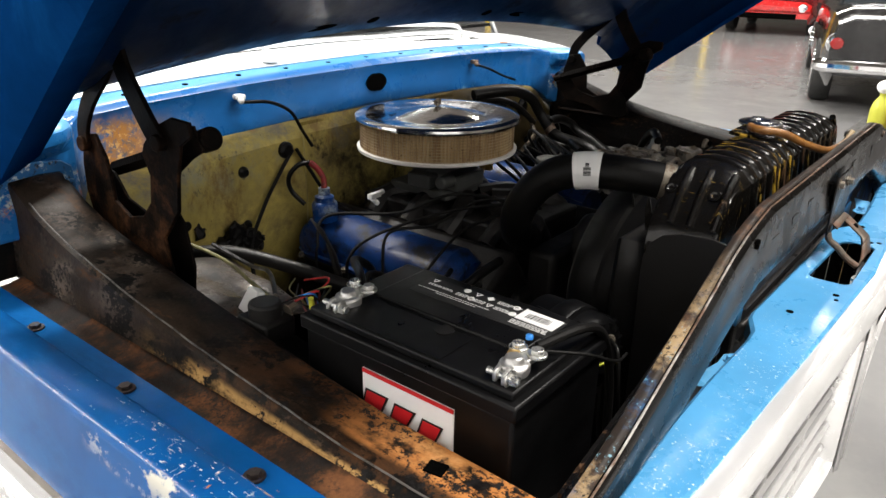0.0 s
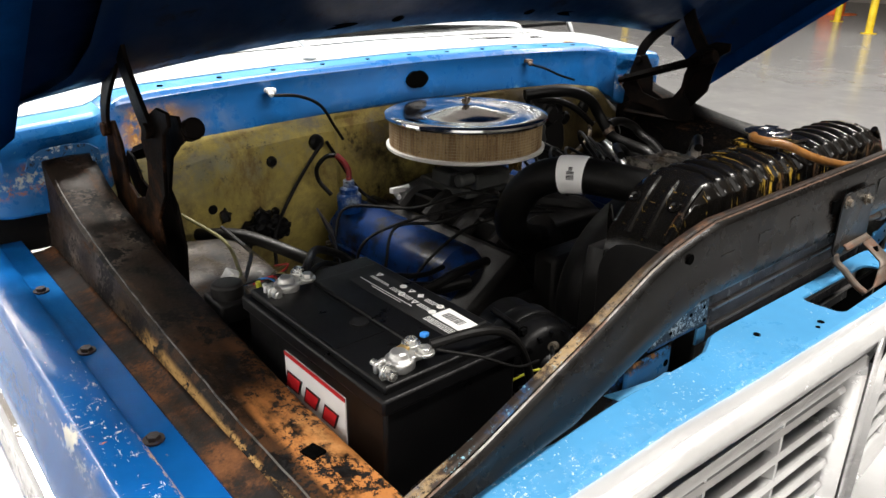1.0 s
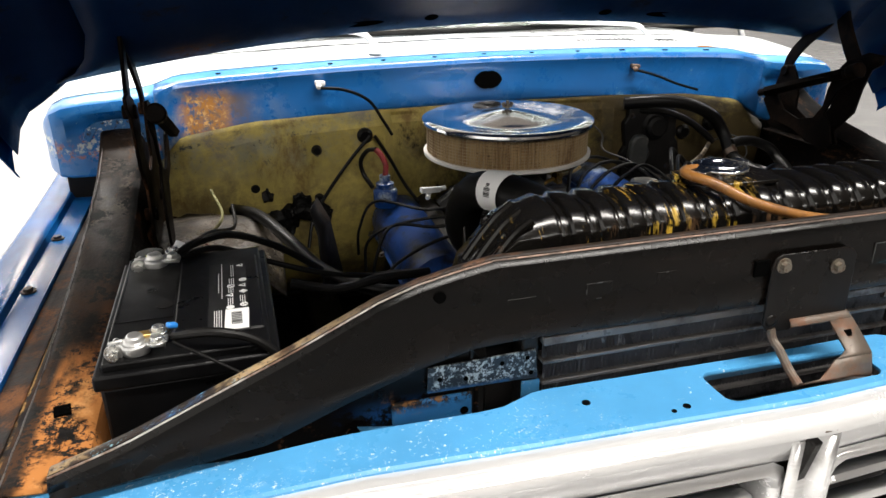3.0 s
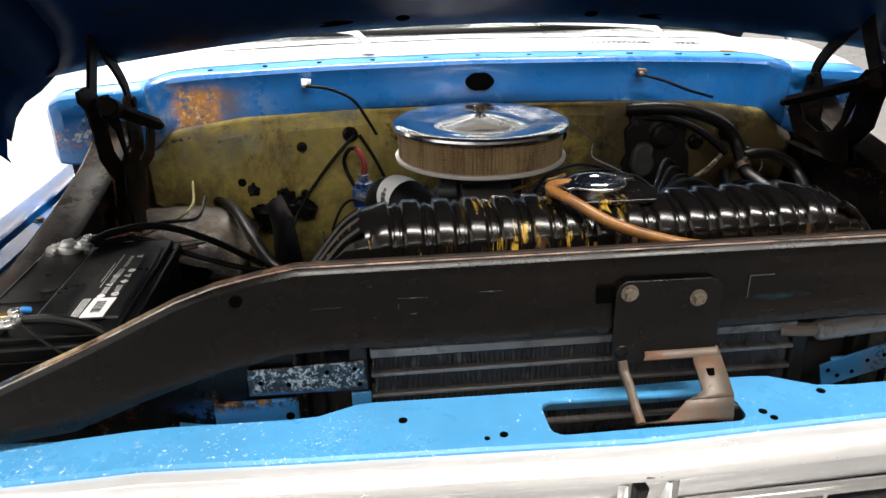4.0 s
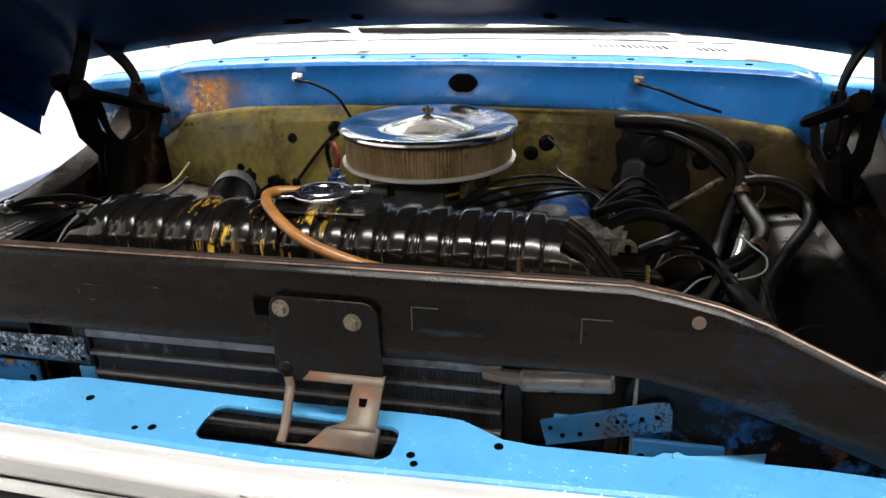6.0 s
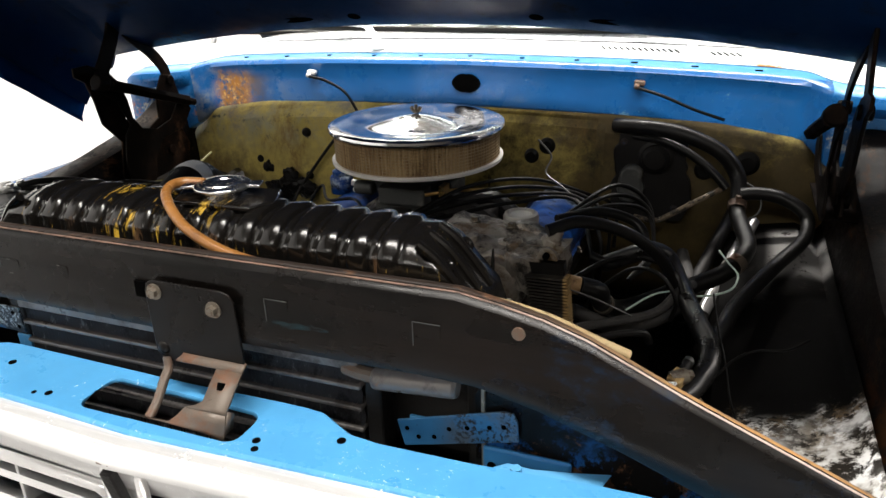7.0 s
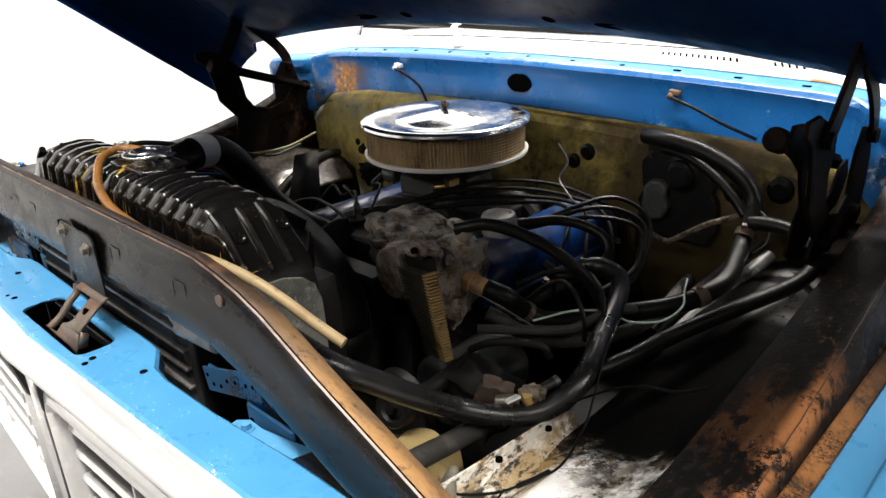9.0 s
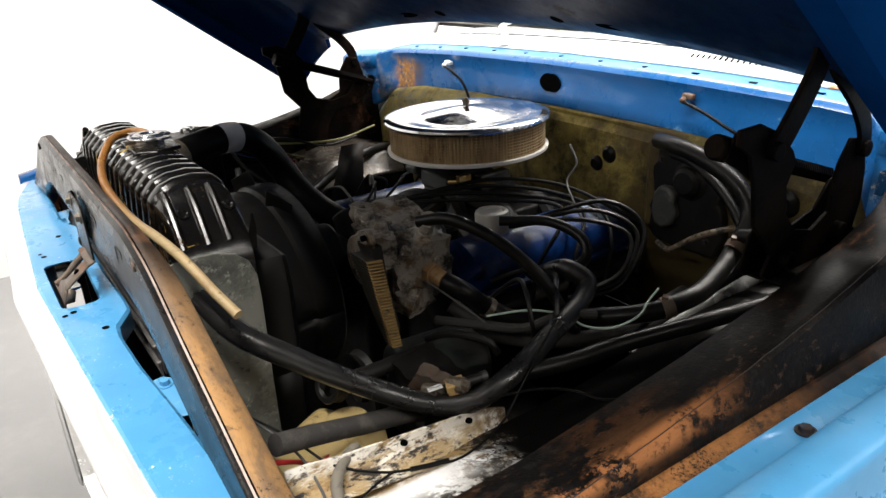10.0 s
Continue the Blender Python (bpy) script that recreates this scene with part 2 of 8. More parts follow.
# Stained yellow, darker towards the bottom and over the driver's half.
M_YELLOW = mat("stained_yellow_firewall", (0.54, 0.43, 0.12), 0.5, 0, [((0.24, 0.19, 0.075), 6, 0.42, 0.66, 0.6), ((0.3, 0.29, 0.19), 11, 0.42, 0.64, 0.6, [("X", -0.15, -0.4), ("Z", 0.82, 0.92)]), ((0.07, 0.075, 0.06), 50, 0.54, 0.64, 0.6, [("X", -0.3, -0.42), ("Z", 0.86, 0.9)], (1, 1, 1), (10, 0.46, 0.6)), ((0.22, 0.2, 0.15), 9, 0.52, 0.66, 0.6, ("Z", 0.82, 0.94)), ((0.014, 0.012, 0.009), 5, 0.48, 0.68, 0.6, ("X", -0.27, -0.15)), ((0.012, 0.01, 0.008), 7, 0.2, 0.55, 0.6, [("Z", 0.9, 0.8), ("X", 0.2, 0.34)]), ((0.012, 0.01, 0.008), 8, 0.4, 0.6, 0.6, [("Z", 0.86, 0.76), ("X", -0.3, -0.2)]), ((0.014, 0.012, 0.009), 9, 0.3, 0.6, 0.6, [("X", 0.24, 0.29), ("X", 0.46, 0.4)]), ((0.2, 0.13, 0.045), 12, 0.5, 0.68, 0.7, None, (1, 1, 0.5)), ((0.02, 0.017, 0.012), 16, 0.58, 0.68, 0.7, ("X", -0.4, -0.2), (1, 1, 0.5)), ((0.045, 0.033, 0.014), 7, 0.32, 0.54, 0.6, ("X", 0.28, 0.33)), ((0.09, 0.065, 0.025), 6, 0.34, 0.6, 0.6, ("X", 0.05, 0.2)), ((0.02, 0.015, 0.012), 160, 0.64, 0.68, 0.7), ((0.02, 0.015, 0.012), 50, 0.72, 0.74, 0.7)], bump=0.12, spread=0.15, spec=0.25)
# Rust brown only on the lit outer face; inner faces coloured dark as backlit.
M_HINGE = mat("rusty_black_hinge", (0.0032, 0.0024, 0.002), 0.55, 0, [((0.013, 0.0075, 0.005), 12, 0.46, 0.66, 0.65), ((0.075, 0.034, 0.016), 16, 0.44, 0.64, 0.75, [("Z", 1.08, 1.0), ("X", -0.734, -0.74)]), ((0.05, 0.024, 0.012), 22, 0.5, 0.66, 0.75, [("Z", 1.02, 0.93), ("Y", 0.8, 0.85), ("X", 0.0, -0.2)]), ((0.0025, 0.0022, 0.002), 30, 0.52, 0.64, 0.6)], bump=0.3, bump_scale=150, spec=0.04)
M_CHROME = mat("chrome", (0.78, 0.79, 0.8), 0.06, 1.0, rough_var=0.04, spread=0.02)
M_ALU = mat("anodised_grille_metal", (0.92, 0.92, 0.92), 0.22, 0.5, [((0.75, 0.75, 0.75), 3, 0.5, 0.8, 0.26, None, (0.6, 10, 10)), ((0.3, 0.3, 0.3), 160, 0.62, 0.68, 0.5, None, (0.5, 1, 1), (7, 0.54, 0.62))], rough_var=0.06, spread=0.03)
M_LID = mat("dulled_chrome_lid", (0.74, 0.75, 0.77), 0.11, 1.0, [((0.5, 0.51, 0.53), 4, 0.45, 0.7, 0.24), ((0.4, 0.38, 0.36), 160, 0.64, 0.7, 0.4, None, (1, 1, 1), (9, 0.5, 0.62))], rough_var=0.06, spread=0.03)
M_WHITE = mat("aged_white_paint", (0.78, 0.79, 0.79), 0.3, 0, [((0.3, 0.3, 0.29), 60, 0.76, 0.79, 0.6)], coat=0.3)
M_CAST = mat("cast_aluminium", (0.31, 0.28, 0.24), 0.38, 0.35, [((0.02, 0.016, 0.013), 22, 0.46, 0.6, 0.65), ((0.12, 0.075, 0.035), 16, 0.5, 0.64, 0.7), ((0.42, 0.4, 0.37), 60, 0.6, 0.7, 0.35)], bump=0.3, bump_scale=220)
M_IRON = mat("greasy_cast_iron", (0.011, 0.01, 0.0095), 0.45, 0, [((0.035, 0.022, 0.014), 30, 0.6, 0.7, 0.7)], bump=0.4, bump_scale=160, spec=0.3)
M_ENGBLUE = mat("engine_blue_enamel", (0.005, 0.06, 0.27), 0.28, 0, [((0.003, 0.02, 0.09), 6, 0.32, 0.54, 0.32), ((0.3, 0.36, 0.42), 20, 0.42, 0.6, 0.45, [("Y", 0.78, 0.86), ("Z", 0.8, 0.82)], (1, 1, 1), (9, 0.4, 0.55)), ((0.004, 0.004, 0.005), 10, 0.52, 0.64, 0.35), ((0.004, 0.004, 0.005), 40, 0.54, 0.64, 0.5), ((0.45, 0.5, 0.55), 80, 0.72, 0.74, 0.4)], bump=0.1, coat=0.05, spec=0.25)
M_TANK = mat("gloss_black_tank", (0.005, 0.0044, 0.0038), 0.18, 0, [((0.5, 0.31, 0.03), 150, 0.52, 0.58, 0.5, [("X", 0.03, -0.01), ("X", -0.17, -0.11)], (1.0, 0.1, 0.1), (26, 0.48, 0.58)), ((0.4, 0.25, 0.04), 200, 0.6, 0.66, 0.5, None, (1, 0.12, 0.12), (9, 0.48, 0.6)), ((0.09, 0.045, 0.018), 60, 0.54, 0.64, 0.6, [("Z", 1.036, 1.02), ("Y", 0.08, 0.07)], (1.4, 1, 0.15), (12, 0.46, 0.58)), ((0.012, 0.008, 0.005), 20, 0.58, 0.72, 0.35)], bump=0.05, bump_scale=90, coat=0.0, spec=0.42, rough_var=0.05)
M_PLASTIC = mat("black_battery_plastic", (0.0032, 0.0032, 0.0035), 0.36, 0, [((0.018, 0.018, 0.018), 50, 0.7, 0.8, 0.5)], bump=0.05, bump_scale=700, spec=0.2)
M_RUBBER = mat("black_rubber", (0.0055, 0.0052, 0.005), 0.38, 0, [((0.025, 0.021, 0.018), 40, 0.62, 0.75, 0.5)], bump=0.08, bump_scale=400, spec=0.22)
M_DULLRUB = mat("dusty_rubber", (0.03, 0.028, 0.026), 0.7, 0, [((0.08, 0.07, 0.06), 30, 0.5, 0.7, 0.8)], bump=0.15)
M_PALERUB = mat("pale_dusty_rubber", (0.15, 0.135, 0.11), 0.65, 0, [((0.06, 0.05, 0.04), 30, 0.52, 0.68, 0.8)], bump=0.1)
M_AMBER = mat("amber_vinyl_hose", (0.26, 0.115, 0.03), 0.32, 0, [((0.12, 0.05, 0.018), 20, 0.5, 0.7, 0.4), ((0.36, 0.27, 0.14), 12, 0.2, 0.5, 0.6, ("X", 0.12, 0.34)), ((0.14, 0.09, 0.045), 40, 0.55, 0.66, 0.7, ("X", 0.2, 0.4))])
M_TAN = mat("dirty_tan_hose", (0.42, 0.28, 0.11), 0.5, 0, [((0.12, 0.07, 0.03), 22, 0.55, 0.68, 0.6)])
M_PAPER = mat("dusty_filter_pleats", (0.46, 0.33, 0.17), 0.85, 0, [((0.26, 0.16, 0.075), 40, 0.44, 0.62, 0.9, None, (1, 1, 0.12)), ((0.2, 0.12, 0.06), 12, 0.5, 0.7, 0.9), ((0.12, 0.07, 0.035), 90, 0.58, 0.66, 0.9)])
M_MESH = mat("filter_mesh_wire", (0.42, 0.33, 0.2), 0.6, 0.1, [((0.18, 0.11, 0.055), 30, 0.46, 0.64, 0.7, None, (1, 1, 0.15))])
M_ORANGE = mat("grey_urethane_seal", (0.72, 0.7, 0.66), 0.5)
M_BRKT = mat("worn_black_steel", (0.005, 0.0042, 0.0038), 0.34, 0, [((0.025, 0.014, 0.009), 8, 0.54, 0.74, 0.5)], bump=0.06, spec=0.18)
M_BRKRUST = mat("bare_rusty_steel", (0.12, 0.095, 0.075), 0.45, 0.25, [((0.14, 0.065, 0.035), 22, 0.46, 0.62, 0.7), (SOOT, 40, 0.6, 0.68, 0.6)], bump=0.15)
M_PLATE = mat("flaking_blue_plate", (0.03, 0.17, 0.38), 0.42, 0, [((0.1, 0.13, 0.16), 9, 0.4, 0.6, 0.4, ("X", 0.29, 0.34)), ((0.012, 0.012, 0.012), 190, 0.5, 0.55, 0.5, ("X", 0.315, 0.335), (1, 1, 1), (26, 0.4, 0.52)), ((0.02, 0.02, 0.02), 150, 0.6, 0.64, 0.6, None, (1, 1, 1), (20, 0.5, 0.6))], bump=0.15)
M_PLATEDARK = mat("flaking_dark_plate", (0.02, 0.026, 0.034), 0.42, 0.2, [((0.02, 0.11, 0.26), 18, 0.42, 0.6, 0.5, ("Z", 0.874, 0.868)), ((0.5, 0.56, 0.58), 150, 0.5, 0.54, 0.6, ("Z", 0.868, 0.876), (1, 1, 1), (30, 0.4, 0.5))], bump=0.2)
M_FIN = mat("condenser_fin", (0.1, 0.1, 0.108), 0.45, 0.3, [((0.3, 0.3, 0.31), 60, 0.56, 0.66, 0.45, None, (1.6, 1, 0.5)), ((0.02, 0.02, 0.024), 14, 0.52, 0.64, 0.7)])
M_TUBE = mat("condenser_tube", (0.16, 0.15, 0.145), 0.36, 0.3, [((0.05, 0.045, 0.042), 14, 0.5, 0.66, 0.6), ((0.2, 0.12, 0.08), 30, 0.62, 0.7, 0.7)])
M_BOLT = mat("zinc_bolt", (0.2, 0.175, 0.14), 0.38, 0.7, [((0.08, 0.045, 0.025), 120, 0.48, 0.62, 0.8)], bump=0.1)
M_RUSTBOLT = mat("rusted_bolt", (0.02, 0.014, 0.012), 0.55, 0.1, [((0.07, 0.035, 0.02), 120, 0.54, 0.66, 0.8), ((0.012, 0.04, 0.1), 60, 0.57, 0.64, 0.5)], bump=0.3)
M_LEAD = mat("lead_clamp", (0.52, 0.52, 0.51), 0.36, 0.85, [((0.2, 0.19, 0.18), 90, 0.55, 0.65, 0.6)], bump=0.25, bump_scale=260)
M_WORN = mat("worn_copper_brown_edge", (0.2, 0.12, 0.085), 0.36, 0.3, [((0.05, 0.03, 0.02), 22, 0.46, 0.62, 0.6), ((0.55, 0.45, 0.4), 9, 0.3, 0.5, 0.3, ("X", 0.36, 0.5)), ((0.46, 0.45, 0.43), 12, 0.4, 0.58, 0.35, ("X", -0.36, -0.5))], bump=0.1)
M_BREATHER = mat("dull_breather_metal", (0.42, 0.41, 0.38), 0.45, 0.3, [((0.12, 0.1, 0.08), 30, 0.55, 0.7, 0.6)])
# Body blue made paler for the light the angled tabs catch.
M_LITBLUE = mat("lit_blue_tab", (0.1, 0.35, 0.62), 0.32, 0, [((0.3, 0.5, 0.66), 20, 0.55, 0.7, 0.4)], bump=0.03)
M_BRASS = mat("brass_nut", (0.6, 0.4, 0.14), 0.35, 0.9)
M_UNION = mat("dusty_tan_union", (0.42, 0.26, 0.12), 0.5, 0.2, [((0.16, 0.09, 0.04), 40, 0.52, 0.66, 0.7)], bump=0.2)
M_LABELW = mat("white_label", (0.78, 0.78, 0.77), 0.45, spread=0.02)
M_LABELR = mat("red_label_print", (0.55, 0.015, 0.02), 0.4, spread=0.03)
M_INK = mat("black_print", (0.01, 0.01, 0.01), 0.5)
M_RED = mat("red_wire", (0.3, 0.015, 0.015), 0.4)
M_YWIRE = mat("yellow_connector", (0.42, 0.42, 0.04), 0.4)
M_OLDWIRE = mat("yellowed_wire", (0.16, 0.15, 0.05), 0.5)
M_BLUEW = mat("blue_wire_tip", (0.02, 0.2, 0.6), 0.4)
M_WIRE = mat("grey_wire", (0.06, 0.058, 0.056), 0.45)
M_GREEN = mat("pale_green_wire", (0.42, 0.52, 0.46), 0.5)
M_RIDGE = mat("scuffed_ridge_metal", (0.1, 0.092, 0.085), 0.42, 0.1, [((0.012, 0.01, 0.009), 26, 0.46, 0.6, 0.6)], bump=0.1)
M_CHIPPED = mat("chipped_weld_paint", (0.02, 0.13, 0.33), 0.4, 0, [((0.6, 0.66, 0.68), 60, 0.57, 0.61, 0.6), ((0.02, 0.015, 0.012), 90, 0.56, 0.6, 0.7), ((0.4, 0.25, 0.1), 50, 0.62, 0.66, 0.8)], bump=0.3, bump_scale=120)
# Pale paint whitened further to carry the glare of overhead light.
M_COWLTOP = mat("whitened_cowl_top_paint", (0.74, 0.78, 0.8), 0.3, 0, [((0.55, 0.66, 0.72), 4, 0.5, 0.7, 0.35), ((0.45, 0.17, 0.05), 40, 0.3, 0.5, 0.8, [("X", 0.585, 0.6), ("X", 0.655, 0.635), ("Y", 1.064, 1.058)])], coat=0.2)
M_LOWSHEET = mat("black_sheet_blue_below", (0.0045, 0.004, 0.004), 0.32, 0, [((0.015, 0.1, 0.3), 16, 0.5, 0.56, 0.4, [("Z", 0.87, 0.835), ("X", -0.52, -0.44)]), ((0.012, 0.07, 0.2), 8, 0.52, 0.62, 0.4, [("X", 0.36, 0.5)]), ((0.12, 0.06, 0.03), 40, 0.56, 0.64, 0.7, ("Z", 0.88, 0.86))], bump=0.08, spec=0.15)
M_TABBLUE = mat("blue_tab_paint", (0.04, 0.22, 0.5), 0.36, 0, [((0.02, 0.014, 0.01), 40, 0.45, 0.5, 0.6, ("Z", 0.846, 0.858)), ((0.3, 0.14, 0.05), 60, 0.52, 0.58, 0.8, ("Z", 0.842, 0.856))], bump=0.05, spec=0.35)
M_CHROMEPIPE = mat("bright_steel_pipe", (0.34, 0.335, 0.33), 0.2, 0.5, [((0.06, 0.055, 0.05), 20, 0.55, 0.7, 0.4)])
M_ZINC = mat("bright_zinc", (0.62, 0.62, 0.6), 0.28, 0.9, [((0.3, 0.28, 0.25), 120, 0.55, 0.66, 0.5)], bump=0.08)
M_REDLEAD = mat("faded_red_rubber", (0.26, 0.014, 0.014), 0.5, 0, [((0.1, 0.02, 0.02), 40, 0.5, 0.66, 0.6)])
M_FRAYED = mat("frayed_tape_wire", (0.2, 0.15, 0.1), 0.7, 0, [((0.03, 0.025, 0.02), 70, 0.46, 0.56, 0.7), ((0.42, 0.37, 0.3), 90, 0.56, 0.64, 0.7)], bump=0.3)
# Black caps laid over solid metal stand in for the shade inside holes.
M_HOLE = mat("hole_shade_black", (0.002, 0.002, 0.002), 0.95, spec=0.0, spread=0.0)
M_GREYPLATE = mat("dull_grey_plate", (0.05, 0.052, 0.05), 0.5, 0.2, [((0.1, 0.1, 0.09), 26, 0.5, 0.68, 0.7), ((0.02, 0.018, 0.016), 8, 0.55, 0.7, 0.6)], bump=0.15)
M_DUSTYPLATE = mat("dusty_grey_green_plate", (0.15, 0.152, 0.13), 0.5, 0, [((0.06, 0.064, 0.056), 14, 0.46, 0.62, 0.5), ((0.26, 0.26, 0.23), 60, 0.54, 0.64, 0.7), ((0.03, 0.026, 0.022), 40, 0.58, 0.68, 0.6)], bump=0.1)
M_MATTHOSE = mat("matt_black_hose", (0.004, 0.0038, 0.0036), 0.5, 0, [((0.014, 0.012, 0.01), 30, 0.58, 0.72, 0.6)], bump=0.05, spec=0.14)
M_SATINHOSE = mat("satin_black_hose", (0.011, 0.0105, 0.0105), 0.33, 0, [((0.022, 0.02, 0.018), 30, 0.6, 0.74, 0.45)], bump=0.04, spec=0.6)
M_SHROUD = mat("black_fan_shroud", (0.0075, 0.007, 0.0068), 0.45, 0, [((0.012, 0.011, 0.01), 10, 0.5, 0.7, 0.6)], bump=0.08, spec=0.25)
M_OLIVE = mat("tan_plastic_jar", (0.52, 0.39, 0.17), 0.5, 0, [((0.15, 0.1, 0.05), 18, 0.55, 0.68, 0.6)])
M_TEAL = mat("greenish_steel", (0.012, 0.024, 0.02), 0.5, 0, [((0.05, 0.03, 0.016), 20, 0.5, 0.66, 0.7), (SOOT, 12, 0.45, 0.6, 0.6)], bump=0.2)
M_TYRE = mat("tyre_rubber", (0.015, 0.015, 0.015), 0.8, bump=0.1)
M_CARRED = mat("red_car_paint", (0.5, 0.012, 0.012), 0.2, coat=0.8)
M_CARBLACK = mat("black_car_paint", (0.008, 0.008, 0.009), 0.15, coat=0.8)
M_CARGLASS = mat("dark_car_glass", (0.02, 0.025, 0.03), 0.08, spread=0.02)
M_TAIL = mat("tail_lamp_red", (0.28, 0.015, 0.015), 0.2, coat=0.5)
M_FLOOR = mat("polished_concrete", (0.24, 0.24, 0.24), 0.2, 0, [((0.21, 0.21, 0.215), 0.9, 0.35, 0.7, 0.2), ((0.26, 0.26, 0.255), 2.2, 0.45, 0.75, 0.24)], rough_var=0.03, spread=0.05, spread_scale=0.6)
M_WALL = mat("white_wall_paint", (0.82, 0.82, 0.82), 0.6, spread=0.02, spread_scale=0.8, bump=0.03, bump_scale=60)
M_GREYWALL = mat("grey_wall_paint", (0.34, 0.31, 0.28), 0.6, spread=0.03, spread_scale=0.8, bump=0.03, bump_scale=60)
M_FINTIP = mat("dusty_fin_edge", (0.02, 0.017, 0.013), 0.5, 0, [((0.3, 0.19, 0.07), 20, 0.25, 0.45, 0.7, ("X", 0.373, 0.3765)), ((0.06, 0.05, 0.04), 60, 0.55, 0.65, 0.6)])
M_CAP = mat("worn_cap_metal", (0.62, 0.62, 0.63), 0.24, 1.0, [((0.2, 0.2, 0.2), 120, 0.6, 0.7, 0.4)], rough_var=0.08)
M_CEIL = mat("dark_ceiling", (0.24, 0.215, 0.19), 0.8, spread=0.03)
M_YELLOWP = mat("yellow_safety_paint", (0.7, 0.5, 0.02), 0.45)
M_ORNGP = mat("orange_safety_plastic", (0.8, 0.16, 0.02), 0.45)
M_LAMP = glow("lamp_diffuser", (1.0, 0.98, 0.95), 6.0)

g = bpy.data.materials.new("windshield_glass")
g.use_nodes = True
gp = g.node_tree.nodes["Principled BSDF"]
gp.inputs["Base Color"].default_value = (0.8, 0.9, 0.88, 1)
gp.inputs["Roughness"].default_value = 0.03
gp.inputs["Transmission Weight"].default_value = 1.0
M_GLASS = g


# ---------------------------------------------------------------- building helpers
WORLD = {}


def thing(name, base, label, category, group="", kind=""):
    ob = new(name)
    ob.empty_display_size = 0.05
    ob.matrix_basis = Matrix.Translation(base)
    WORLD[ob.name] = ob.matrix_basis.copy()
    return tagged(ob, label, category, group, kind)


def part(name, bm, material, parent=None, label="", smooth=35, bevel=0.0, solid=0.0, segs=2):
    me = bpy.data.meshes.new(name)
    if bevel:
        bmesh.ops.remove_doubles(bm, verts=bm.verts, dist=1e-5)
    bmesh.ops.recalc_face_normals(bm, faces=bm.faces)
    bm.to_mesh(me)
    bm.free()
    me.materials.append(material)
    if smooth:
        me.polygons.foreach_set("use_smooth", [True] * len(me.polygons))
        me.set_sharp_from_angle(angle=radians(smooth))
    ob = new(name, me)
    if solid:
        s = ob.modifiers.new("thick", "SOLIDIFY")
        s.thickness, s.offset = solid, 0
    if bevel:
        b = ob.modifiers.new("edge", "BEVEL")
        b.width, b.segments, b.limit_method, b.angle_limit = bevel, segs, "ANGLE", radians(40)
    if parent is not None:
        ob.parent = parent
        ob.matrix_parent_inverse = WORLD[parent.name].inverted()
    WORLD[ob.name] = Matrix.Identity(4)
    if label:
        ob["label"] = label
    return ob


def solo(name, bm, material, label, category, group="", kind="", **kw):
    return tagged(part(name, bm, material, None, "", **kw), label, category, group, kind)


def B():
    return bmesh.new()


def box(bm, c, s, rot=(0, 0, 0)):
    m = Matrix.LocRotScale(Vector(c), Euler([radians(a) for a in rot]), Vector(s))
    return bmesh.ops.create_cube(bm, size=1, matrix=m)["verts"]


def cyl(bm, a, b, r1, r2=None, n=20, caps=True):
    a, b = Vector(a), Vector(b)
    r2 = r1 if r2 is None else r2
    q = (b - a).to_track_quat("Z", "Y").to_matrix().to_4x4()
    m = Matrix.Translation((a + b) / 2) @ q
    return bmesh.ops.create_cone(bm, cap_ends=caps, segments=n, radius1=r1, radius2=r2, depth=(b - a).length, matrix=m)["verts"]


def ball(bm, c, r, s=(1, 1, 1), u=16, v=10):
    m = Matrix.LocRotScale(Vector(c), None, Vector(s))
    return bmesh.ops.create_uvsphere(bm, u_segments=u, v_segments=v, radius=r, matrix=m)["verts"]


def lathe(bm, c, profile, n=48, axis=(0, 0, 1)):
    """Revolve (radius, height) pairs about an axis through c."""
    q = Vector(axis).to_track_quat("Z", "Y").to_matrix()
    c = Vector(c)
    rings = []
    for r, h in profile:
        if r < 1e-6:
            rings.append([bm.verts.new(c + q @ Vector((0, 0, h)))])
        else:
            rings.append([bm.verts.new(c + q @ Vector((r * math.cos(2 * math.pi * i / n), r * math.sin(2 * math.pi * i / n), h))) for i in range(n)])
    for a, b in zip(rings, rings[1:]):
        for i in range(n):
            j = (i + 1) % n
            vs = [a[i % len(a)], a[j % len(a)], b[j % len(b)], b[i % len(b)]]
            vs = list(dict.fromkeys(vs))
            if len(vs) > 2:
                bm.faces.new(vs)


def spline(pts, steps=8):
    pts = [Vector(p) for p in pts]
    if len(pts) < 3:
        return pts
    out = []
    ext = [pts[0] * 2 - pts[1]] + pts + [pts[-1] * 2 - pts[-2]]
    for i in range(1, len(ext) - 2):
        p0, p1, p2, p3 = ext[i - 1:i + 3]
        for k in range(steps):
            t = k / steps
            out.append(0.5 * ((2 * p1) + (p2 - p0) * t + (2 * p0 - 5 * p1 + 4 * p2 - p3) * t * t + (3 * p1 - p0 - 3 * p2 + p3) * t ** 3))
    out.append(pts[-1])
    return out


